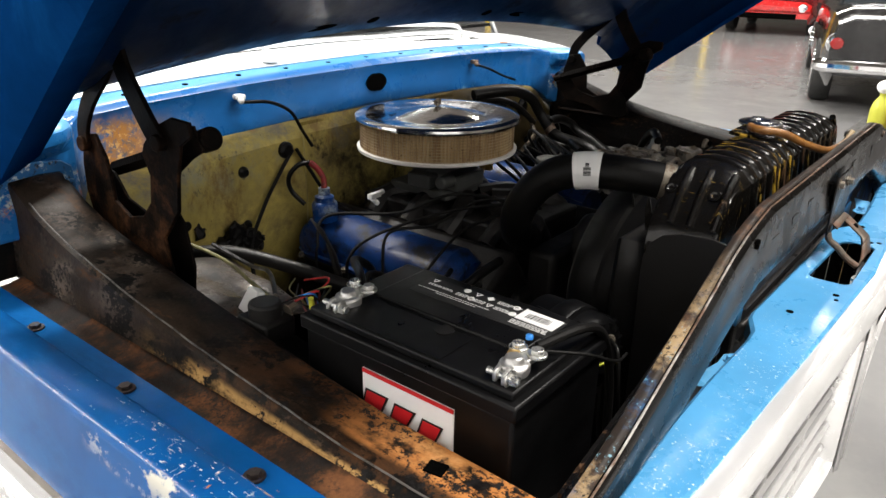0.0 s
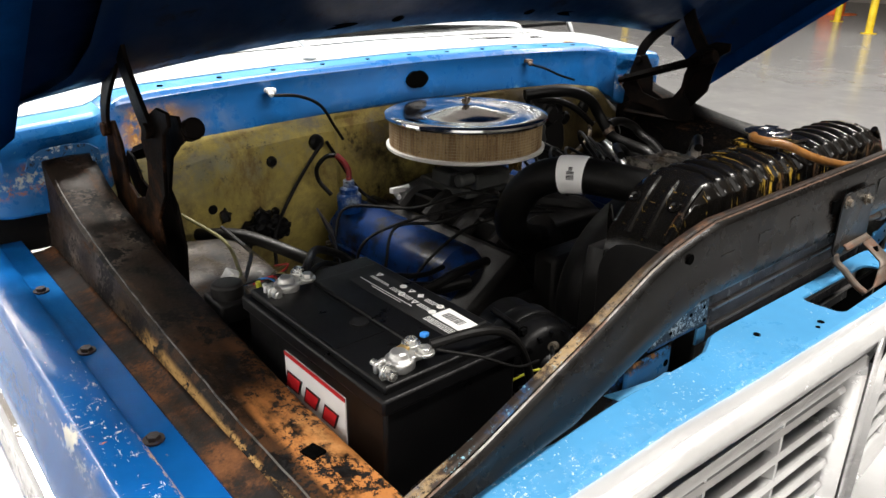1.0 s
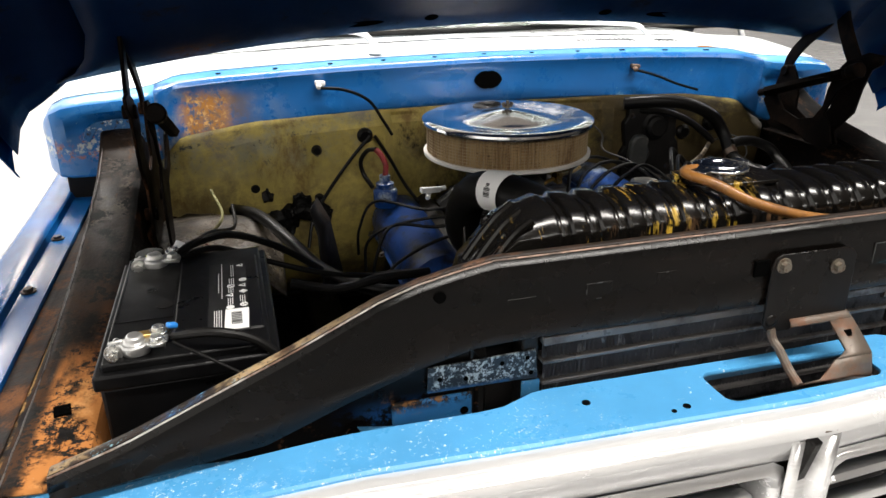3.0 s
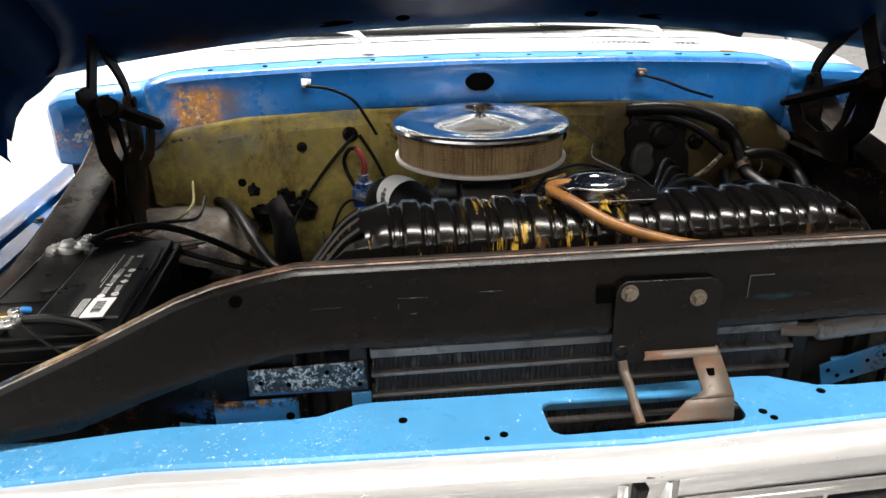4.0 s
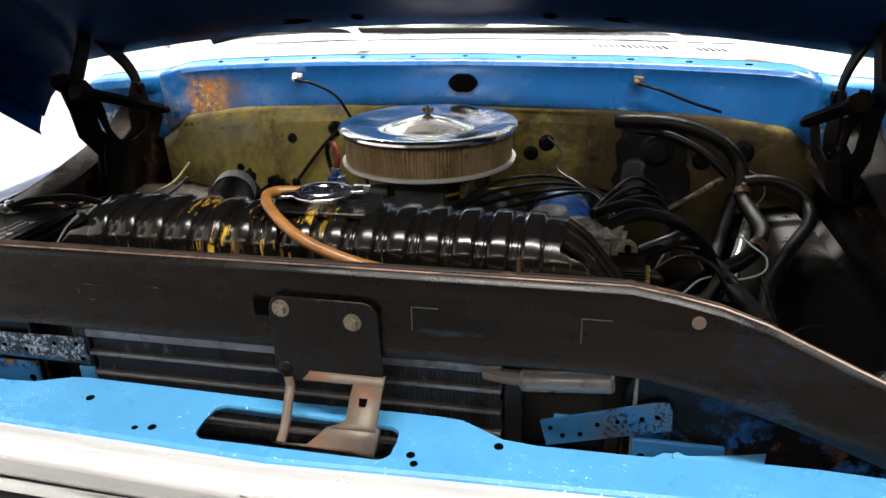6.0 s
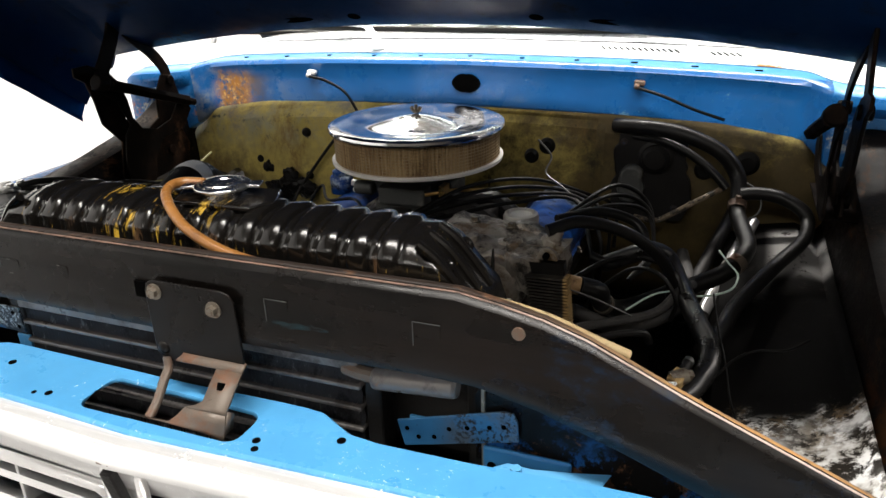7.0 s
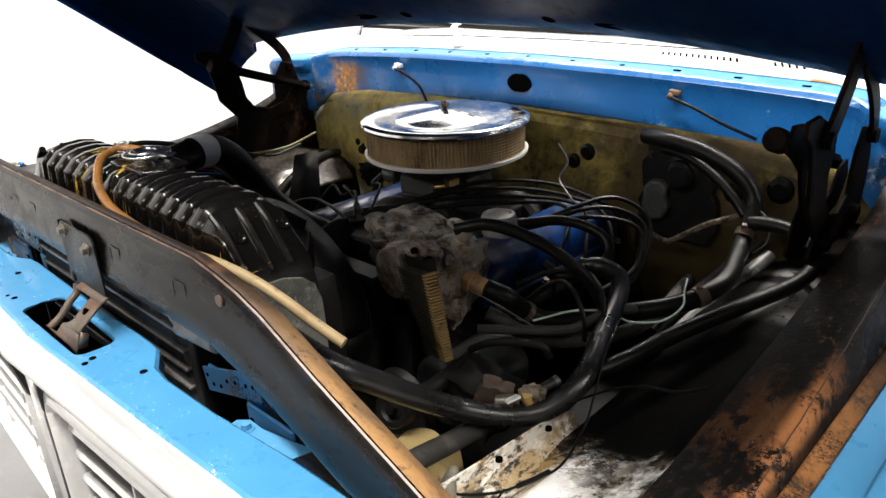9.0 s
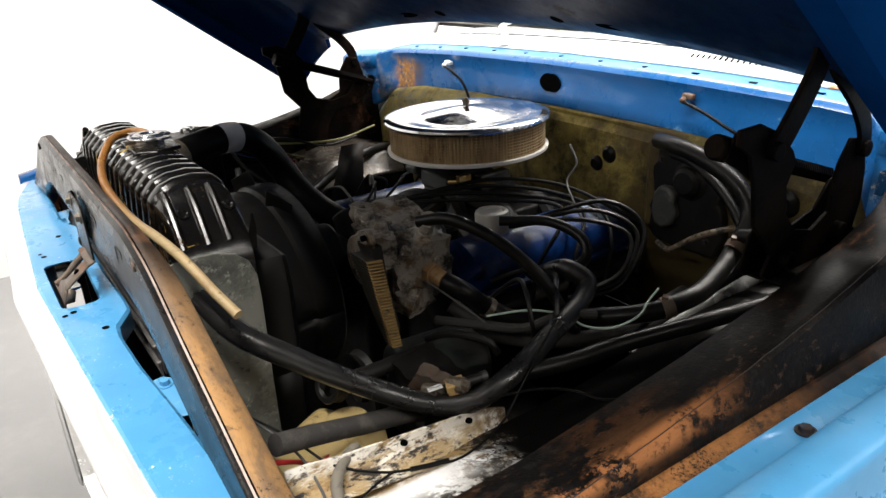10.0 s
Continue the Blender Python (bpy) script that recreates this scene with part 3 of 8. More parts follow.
def tube(bm, pts, r, n=10, steps=8, caps=True, ribs=0.0, flat=1.0):
    path = spline(pts, steps)
    t0 = (path[1] - path[0]).normalized()
    nrm = t0.orthogonal().normalized()
    rings = []
    for i, p in enumerate(path):
        tg = (path[min(i + 1, len(path) - 1)] - path[max(i - 1, 0)]).normalized()
        nrm = (nrm - tg * nrm.dot(tg)).normalized()
        bi = tg.cross(nrm)
        rr = r * (1 + ribs * (i % 2))
        rings.append([bm.verts.new(p + rr * (math.cos(2 * math.pi * k / n) * nrm + flat * math.sin(2 * math.pi * k / n) * bi)) for k in range(n)])
    for a, b in zip(rings, rings[1:]):
        for k in range(n):
            bm.faces.new((a[k], a[(k + 1) % n], b[(k + 1) % n], b[k]))
    if caps:
        bm.faces.new(rings[0][::-1])
        bm.faces.new(rings[-1])


def plate(bm, outline, thick, m=None):
    """A flat polygon (x, y) extruded from z=0 to z=thick, then placed by m."""
    m = m or Matrix.Identity(4)
    lo = [bm.verts.new(m @ Vector((x, y, 0))) for x, y in outline]
    hi = [bm.verts.new(m @ Vector((x, y, thick))) for x, y in outline]
    bm.faces.new(lo[::-1])
    bm.faces.new(hi)
    k = len(outline)
    for i in range(k):
        bm.faces.new((lo[i], lo[(i + 1) % k], hi[(i + 1) % k], hi[i]))


XZ = Matrix(((1, 0, 0, 0), (0, 0, 1, 0), (0, 1, 0, 0), (0, 0, 0, 1)))      # (x, y) -> x, z ; extrudes along +y
YZ = Matrix(((0, 0, 1, 0), (1, 0, 0, 0), (0, 1, 0, 0), (0, 0, 0, 1)))      # (x, y) -> y, z ; extrudes along +x


def skin(bm, rows):
    """Faces between successive rows of equally many points."""
    vs = [[bm.verts.new(p) for p in r] for r in rows]
    for a, b in zip(vs, vs[1:]):
        for i in range(len(a) - 1):
            bm.faces.new((a[i], a[i + 1], b[i + 1], b[i]))
    return vs


def bolt(bm, c, axis, r, h=None):
    """Hexagon head on a washer, seated at c and facing along axis."""
    c, axis = Vector(c), Vector(axis).normalized()
    h = h or r * 0.9
    cyl(bm, c, c + axis * r * 0.25, r * 1.5, n=20)
    cyl(bm, c + axis * r * 0.25, c + axis * (r * 0.25 + h), r, r * 0.94, n=6)


def lerp_table(t, table):
    xs = [a for a, _ in table]
    return float(np.interp(t, xs, [b for _, b in table]))


def ring_cut(bm, outer, inner, z):
    """A flat sheet at height z between an outer outline and an inner hole with equally many points."""
    o = [bm.verts.new((x, y, z)) for x, y in outer]
    i = [bm.verts.new((x, y, z)) for x, y in inner]
    k = len(o)
    for a in range(k):
        bm.faces.new((o[a], o[(a + 1) % k], i[(a + 1) % k], i[a]))
    return o, i


# ---------------------------------------------------------------- showroom
RX0, RX1, RY0, RY1, RZ = -2.6, 26.0, -9.0, 15.0, 4.6
bm = B()
box(bm, ((RX0 + RX1) / 2, (RY0 + RY1) / 2, -0.1), (RX1 - RX0 + 0.6, RY1 - RY0 + 0.6, 0.2))
solo("floor", bm, M_FLOOR, "polished light grey concrete showroom floor", "floor", kind="structure")
for nm, c, s in (("wall_west", (RX0 - 0.1, 3, RZ / 2), (0.2, RY1 - RY0, RZ)), ("wall_east", (RX1 + 0.1, 3, RZ / 2), (0.2, RY1 - RY0, RZ)),
                 ("wall_north", ((RX0 + RX1) / 2, RY1 + 0.1, RZ / 2), (RX1 - RX0 + 0.4, 0.2, RZ)), ("wall_south", ((RX0 + RX1) / 2, RY0 - 0.1, RZ / 2), (RX1 - RX0 + 0.4, 0.2, RZ))):
    bm = B()
    box(bm, c, s)
    solo(nm, bm, M_GREYWALL if nm in ("wall_south", "wall_east") else M_WALL, "plain painted showroom wall", "wall", kind="structure")
bm = B()
box(bm, ((RX0 + RX1) / 2, (RY0 + RY1) / 2, RZ + 0.1), (RX1 - RX0 + 0.4, RY1 - RY0 + 0.4, 0.2))
solo("ceiling", bm, M_CEIL, "plain pale grey showroom ceiling", "ceiling", kind="structure")


def ceiling_light(x, y, lx, ly, power):
    th = thing("ceiling_light", (x, y, RZ), "assumed long white ceiling light with a glowing diffuser", "ceiling light", "showroom ceiling lights")
    bm = B()
    box(bm, (x, y, RZ - 0.03), (lx + 0.06, ly + 0.06, 0.06))
    part("housing", bm, M_WHITE, th, bevel=0.01)
    bm = B()
    box(bm, (x, y, RZ - 0.068), (lx, ly, 0.014))
    part("diffuser", bm, M_LAMP, th)
    ld = bpy.data.lights.new("ceiling_lamp", "AREA")
    ld.shape, ld.size, ld.size_y, ld.energy, ld.color = "RECTANGLE", lx, ly, power, (1.0, 0.95, 0.885)
    lo = new("ceiling_lamp", ld)
    lo.matrix_basis = pose(x, y, RZ - 0.09)


# Fixtures are out of view, added to brighten panel, firewall, white wall and cowl.
for lx, ly, sx, sy, lp in ((0.9, -1.05, 4.4, 0.35, 2.2), (0.2, -5.2, 5.0, 0.4, 1.0), (-2.3, 4.8, 0.3, 4.0, 1.3), (4.8, 1.2, 0.35, 4.0, 0.9), (0.0, 2.7, 3.4, 0.35, 2.6), (8.0, 3.0, 0.5, 4.0, 2.0), (13.0, 4.0, 0.5, 4.0, 2.4), (1.0, 8.0, 6.4, 0.5, 5.0), (1.0, 12.0, 6.4, 0.5, 6.0)):
    ceiling_light(lx, ly, sx, sy, LAMP_POWER * lp)

# ---------------------------------------------------------------- pickup body
truck = thing("pickup_truck", (0, 1.2, 0), "weathered blue vintage pickup truck with its hood raised", "pickup truck")
SIDES = (-1, 1)

TOP_Z = ((0, 1.028), (0.34, 1.028), (0.38, 1.021), (0.42, 1.012), (0.46, 0.998), (0.55, 0.955), (0.64, 0.916), (0.71, 0.885), (0.78, 0.862))
BOT_Z = ((0, 0.933), (0.31, 0.936), (0.36, 0.934), (0.42, 0.92), (0.5, 0.892), (0.58, 0.86), (0.66, 0.85), (0.78, 0.838))


def tz(x):
    return lerp_table(abs(x), TOP_Z)


def bz(x):
    return lerp_table(abs(x), BOT_Z)


XS = [i * 0.02 for i in range(-39, 40)]
bm = B()
rows = []
for x in XS:
    t, b = tz(x), bz(x)
    h = t - b
    rows.append([(x, 0.016, b - 0.004), (x, 0.004, b - 0.002), (x, -0.004, b + 0.003), (x, -0.006, b + h * 0.15), (x, -0.004, b + h * 0.32),
                 (x, -0.002, b + h * 0.6), (x, -0.003, t - 0.014), (x, -0.002, t - 0.006), (x, 0.003, t - 0.001), (x, 0.006, t)])
skin(bm, rows)
support = part("radiator_support", bm, M_SUPPORT, truck, "black painted steel radiator support with rust showing through", solid=0.003)
bm = B()
rows = []
for x in XS:
    t = tz(x)
    d = lerp_table(x, ((-0.78, 0.016), (-0.45, 0.012), (0.32, 0.012), (0.45, 0.026), (0.78, 0.03)))
    f = lerp_table(x, ((0.32, 0.0), (0.46, 0.012), (0.78, 0.016)))
    rows.append([(x, 0.0055, t + 0.0004), (x, 0.006 + d * 0.5, t + 0.001 - f * 0.5), (x, 0.004 + d, t - f), (x, 0.006 + d, t - 0.004 - f), (x, 0.0065 + d, t - 0.012 - f)])
skin(bm, rows)
part("support_flange", bm, M_FLANGE, support, "rusty rolled top edge", solid=0.0025)
# edge tube coloured for worn brown metal and the light it catches
bm = B()
tube(bm, [(x, 0.003, tz(x) + 0.0003) for x in XS], 0.0013, 6, 1)
part("rolled_edge", bm, M_WORN, support, "brown worn front edge")
bm = B()
tube(bm, [(x, 0.0155, bz(x) - 0.004) for x in XS if abs(x) < 0.33], 0.0028, 6, 1)
part("lower_edge", bm, M_BLUE, support, "blue painted lower edge")
for sx in SIDES:
    bm = B()
    cyl(bm, (sx * 0.4, -0.0065, 1.0), (sx * 0.4, 0.01, 1.0), 0.0062, n=20)
    part("hole", bm, M_HOLE if sx < 0 else M_BRKRUST, support)
for x0, x1, z0, z1, left, top, low in ((0.133, 0.16, 0.967, 0.994, 1, 1, 0.2), (0.297, 0.325, 0.969, 0.995, 1, 1, 0), (-0.157, -0.133, 0.965, 0.994, 0, 0.15, 1), (-0.328, -0.297, 0.966, 0.986, 0, 0, 1), (-0.24, -0.21, 0.974, 0.992, 0.3, 0.2, 0.2)):
    bm = B()
    box(bm, ((x0 + x1) / 2, -0.0038, (z0 + z1) / 2), (x1 - x0, 0.0012, z1 - z0))
    part("embossed_mark", bm, M_SUPPORT, support, bevel=0.0011)
    # thin grey lines along chosen edges of the mark
    for on, cx, cz, w, h in ((left, x0, (z0 + z1) / 2, 0.0009, (z1 - z0) * left), (top, (x0 + x1) / 2, z1, (x1 - x0) * top, 0.0009), (low, (x0 + x1) / 2, z0, (x1 - x0) * low, 0.0009)):
        if on:
            bm = B()
            box(bm, (cx, -0.0048, cz), (w, 0.0008, h))
            part("edge_line", bm, M_GREYPLATE, support)
bm = B()
box(bm, (-0.024, -0.003, 0.9825), (0.019, 0.0085, 0.019))
part("square_slot", bm, M_HOLE, support)

# lower support sheets either side of the radiator opening
for sx in SIDES:
    bm = B()
    plate(bm, [(sx * a, b) for a, b in ((0.345, 0.62), (0.345, 0.90), (0.36, 0.925), (0.46, 0.935), (0.6, 0.89), (0.76, 0.85), (0.76, 0.62))], 0.004, Matrix.Translation((0, 0.034, 0)) @ XZ)
    part("lower_support_sheet", bm, M_LOWSHEET, truck, "black sheet with blue paint along its lower edge")
    ty = 0.028
    bm = B()
    tz0 = 0.842 if sx < 0 else 0.824
    box(bm, (sx * 0.4, ty + 0.002, tz0), (0.092, 0.006, 0.038))
    tab = part("support_tab", bm, M_TABBLUE, truck, "blue mounting tab with chipped upper edge", bevel=0.003)
    bm = B()
    cyl(bm, (sx * 0.364, ty - 0.0015, tz0 - 0.003), (sx * 0.364, ty + 0.003, tz0 - 0.003), 0.005, n=16)
    part("hole", bm, M_HOLE, tab)
    bm = B()
    box(bm, (sx * 0.284, 0.03, 0.85), (0.022, 0.004, 0.024))
    part("small_tab", bm, M_BLUE, truck, bevel=0.001)
bm = B()
box(bm, (0, 0.03, 0.63), (0.7, 0.05, 0.06))
part("lower_crossbar", bm, M_SUPPORT, truck, bevel=0.008)

# blue upper grille panel with the latch opening
BACK_Y = ((-0.9, 0.05), (-0.76, 0.03), (-0.6, 0.0), (-0.36, -0.006), (-0.33, -0.004), (-0.29, 0.012), (-0.27, 0.014), (0.0, 0.008), (0.15, 0.011), (0.18, 0.008), (0.225, -0.016), (0.26, -0.02), (0.36, -0.018), (0.6, 0.0), (0.76, 0.03), (0.9, 0.05))
FRONT_Y = ((0, -0.09), (0.13, -0.084), (0.34, -0.076), (0.54, -0.066), (0.64, -0.058), (0.75, -0.044), (0.85, -0.02), (0.9, 0.0))
PANEL_Z = ((0, 0.858), (0.5, 0.857), (0.62, 0.846), (0.76, 0.832), (0.9, 0.825))
cols = sorted(set([round(-0.88 + i * 0.04, 3) for i in range(45)] + [-0.0918, -0.0912, -0.0905, -0.089, -0.0865, -0.083, -0.079, -0.076, 0.107, 0.11, 0.114, 0.1175, 0.1195, 0.1205, 0.1209, 0.1214] + [-0.34, -0.33, -0.315, -0.3, -0.29, -0.27, 0.16, 0.18, 0.2, 0.215, 0.225, 0.24, 0.26]))


def gap(x):
    """The latch opening's front and back at x."""
    if x <= -0.0915 or x >= 0.121:
        return None
    lo, hi, r = -0.069, -0.011 - 0.035 * (x + 0.08), 0.0155
    k = min(1.0, min(x + 0.0915, 0.121 - x) / r)
    inset = r * (1 - math.sqrt(max(0.0, 1 - (1 - k) ** 2)))
    return lo + inset, hi - inset


back, front = [], []
for x in cols:
    z, yb, yf = lerp_table(abs(x), PANEL_Z), lerp_table(x, BACK_Y), lerp_table(abs(x), FRONT_Y)
    gp2 = gap(x)
    lo, hi = gp2 if gp2 else ((yb + yf) / 2 * 0.6 - 0.018, (yb + yf) / 2 * 0.6 - 0.018)
    back.append([(x, yb + 0.004, z - 0.028), (x, yb + 0.002, z - 0.004), (x, yb - 0.002, z), (x, (yb + hi) / 2, z), (x, hi + 0.002, z), (x, hi, z - 0.003 * (gp2 is not None))])
    front.append([(x, lo, z - 0.003 * (gp2 is not None)), (x, lo - 0.002, z), (x, (yf + lo) / 2, z), (x, yf + 0.004, z), (x, yf + 0.0012, z - 0.002), (x, yf, z - 0.014)])
bm = B()
skin(bm, back)
skin(bm, front)
bmesh.ops.remove_doubles(bm, verts=bm.verts, dist=2e-4)
panel = part("grille_top_panel", bm, M_BLUE, truck, "bright blue sheet panel with chipped paint", solid=0.002)
for x, y, r in ((-0.241, -0.025, 0.0048), (-0.14, -0.062, 0.0045), (-0.158, -0.066, 0.003), (0.14, -0.058, 0.0045), (0.146, -0.07, 0.004), (0.223, -0.03, 0.0048)):
    bm = B()
    cyl(bm, (x, y, 0.8575), (x, y, 0.8595), r, n=18)
    part("hole", bm, M_HOLE, panel)
for sx in SIDES:
    bm = B()
    plate(bm, [(sx * a, b) for a, b in ((0.376, -0.012), (0.373, 0.004), (0.385, 0.014), (0.41, 0.013), (0.455, 0.022), (0.485, 0.03), (0.476, -0.002), (0.43, -0.016))], 0.0018, Matrix.Translation((0, 0, 0.8385)))
    part("panel_tab", bm, M_LITBLUE, panel, bevel=0.0012)
    bm = B()
    bolt(bm, (sx * 0.397, 0.001, 0.8402), (0, 0, 1), 0.0062, 0.006)
    part("panel_bolt", bm, M_LITBLUE, panel)

# bright grille surround under the panel
HEAD = ((-0.012, 0.0), (0.0, 0.002), (0.01, 0.0035), (0.0175, 0.003), (0.019, 0.0016), (0.0205, 0.0024), (0.027, 0.0005), (0.032, -0.004), (0.0342, -0.009), (0.0335, -0.014), (0.029, -0.0175), (0.022, -0.02), (0.018, -0.026), (0.016, -0.038), (0.012, -0.052), (0.006, -0.064), (-0.004, -0.068))
bm = B()
rows = []
for i in range(-44, 45):
    x = i * 0.0225
    yf, z = lerp_table(abs(x), FRONT_Y) if abs(x) < 0.9 else 0.045 + (abs(x) - 0.9) * 0.5, lerp_table(abs(x), PANEL_Z) if abs(x) < 0.9 else 0.825
    rows.append([(x, yf - a, z - 0.007 + b) for a, b in HEAD])
skin(bm, rows)
grille = part("grille_surround", bm, M_ALU, truck, "bright worn aluminium grille header", solid=0.002)


def yfront(x):
    return lerp_table(min(abs(x), 0.9), FRONT_Y)


for sx in SIDES:
    # rounded inner frame of each grille half
    bm = B()
    rows = []
    ring = [(0.035, 0.755), (0.04, 0.768), (0.052, 0.775), (0.3, 0.772), (0.6, 0.762), (0.66, 0.752), (0.67, 0.735), (0.67, 0.53), (0.65, 0.51), (0.06, 0.51), (0.04, 0.52), (0.035, 0.535), (0.035, 0.755)]
    for a, z in ring:
        cxm, czm = 0.35, 0.64
        y = yfront(a) + 0.004
        rows.append([(sx * (a + (a - cxm) * 0.03), y - 0.014, z + (z - czm) * 0.1), (sx * a, y - 0.018, z), (sx * (a - (a - cxm) * 0.02), y - 0.006, z - (z - czm) * 0.05), (sx * (a - (a - cxm) * 0.03), y + 0.03, z - (z - czm) * 0.08)])
    skin(bm, rows)
    part("grille_frame", bm, M_ALU, grille, solid=0.002)
    for z in (0.725, 0.682, 0.638, 0.594, 0.55):
        bm = B()
        rows = []
        for i in range(0, 30):
            x = 0.05 + i * 0.0207
            y = yfront(x) + 0.018
            rows.append([(sx * x, y + 0.01, z + 0.002), (sx * x, y - 0.012, z + 0.006), (sx * x, y - 0.016, z), (sx * x, y - 0.006, z - 0.012)])
        skin(bm, rows)
        part("grille_bar", bm, M_ALU, grille, solid=0.002)
    for x in (0.22, 0.4, 0.56):
        bm = B()
        y = yfront(x)
        plate(bm, [(y + 0.006, 0.76), (y + 0.03, 0.76), (y + 0.03, 0.52), (y + 0.002, 0.52)], 0.005, Matrix.Translation((sx * x, 0, 0)) @ YZ)
        part("grille_divider", bm, M_ALU, grille, bevel=0.001)
bm = B()
rows = [[(-0.032, yfront(0) - 0.016, z), (-0.02, yfront(0) - 0.02, z), (-0.012, yfront(0) - 0.002, z), (0.012, yfront(0) - 0.002, z), (0.02, yfront(0) - 0.02, z), (0.032, yfront(0) - 0.016, z)] for z in (0.82, 0.7, 0.5)]
skin(bm, rows)
part("centre_post", bm, M_ALU, grille, solid=0.002)
bm = B()
box(bm, (-0.012, yfront(0) - 0.018, 0.795), (0.014, 0.012, 0.06), (12, 0, 8))
part("post_bracket", bm, M_IRON, grille, bevel=0.002)
bm = B()
box(bm, (-0.003, yfront(0) - 0.0305, 0.8435), (0.018, 0.003, 0.01), (-62, 0, 0))
part("grille_badge", bm, M_BRKRUST, grille, bevel=0.002)
# black sheet stands in for the darkness behind the grille bars
bm = B()
box(bm, (0, 0.034, 0.62), (1.5, 0.006, 0.3))
part("grille_backing", bm, M_HOLE, grille)
for sx in SIDES:
    bm = B()
    lathe(bm, (sx * 0.8, -0.02, 0.66), ((0.0, 0.03), (0.05, 0.026), (0.085, 0.01), (0.088, 0.0), (0.1, 0.006), (0.112, 0.0), (0.112, -0.05)), 32, (0, -1, 0))
    part("headlight", bm, M_CHROME, grille)

# fenders with inner flange, crown and outer side
FEND = ((0.883, 0.826), (0.886, 0.83), (0.918, 0.8305), (0.9222, 0.832), (0.9245, 0.837), (0.9262, 0.8425), (0.93, 0.8448), (0.95, 0.8472), (0.969, 0.8467), (0.9745, 0.8455), (0.9772, 0.843), (0.9785, 0.838), (0.981, 0.815), (0.987, 0.785), (0.994, 0.757), (1.0, 0.72), (1.004, 0.66), (1.006, 0.56), (0.99, 0.47))
for sx in SIDES:
    bm = B()
    rows = []
    for i in range(0, 34):
        y = -0.03 + i * 0.04
        k = max(0.0, (0.14 - y) / 0.17)
        rise = 0.0 if y < 0.85 else 0.015 * ((y - 0.85) / 0.44) ** 2
        rows.append([(sx * (a - 0.03 * k * k), y, b - 0.012 * k * k + rise * min(1, max(0, (a - 0.92) / 0.03))) for a, b in FEND])
    skin(bm, rows)
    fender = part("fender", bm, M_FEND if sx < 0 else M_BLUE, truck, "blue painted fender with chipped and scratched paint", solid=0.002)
    bm = B()
    rows = []
    for i in range(0, 34):
        y = 0.0 + i * 0.04
        rows.append([(sx * 0.998, y, 0.732), (sx * 1.006, y, 0.73), (sx * 1.0085, y, 0.722), (sx * 1.0105, y, 0.708), (sx * 1.008, y, 0.702), (sx * 1.0, y, 0.70)])
    skin(bm, rows)
    part("side_trim", bm, M_CHROME, fender, "bright side moulding")
    bm = B()
    rows = [[(sx * 1.0035, y, 0.70), (sx * 1.006, y, 0.66), (sx * 1.008, y, 0.6)] for y in (0.0, 0.6, 1.29)]
    skin(bm, rows)
    part("lower_side", bm, M_WHITE, fender, "white two-tone lower side", solid=0.002)
    for y in ((0.286, 0.524, 0.754) if sx < 0 else (0.28, 0.515, 0.75)):
        bm = B()
        bolt(bm, (sx * 0.911, y, 0.832), (0, 0, 1), 0.0075, 0.0045)
        part("fender_bolt", bm, M_RUSTBOLT, fender)

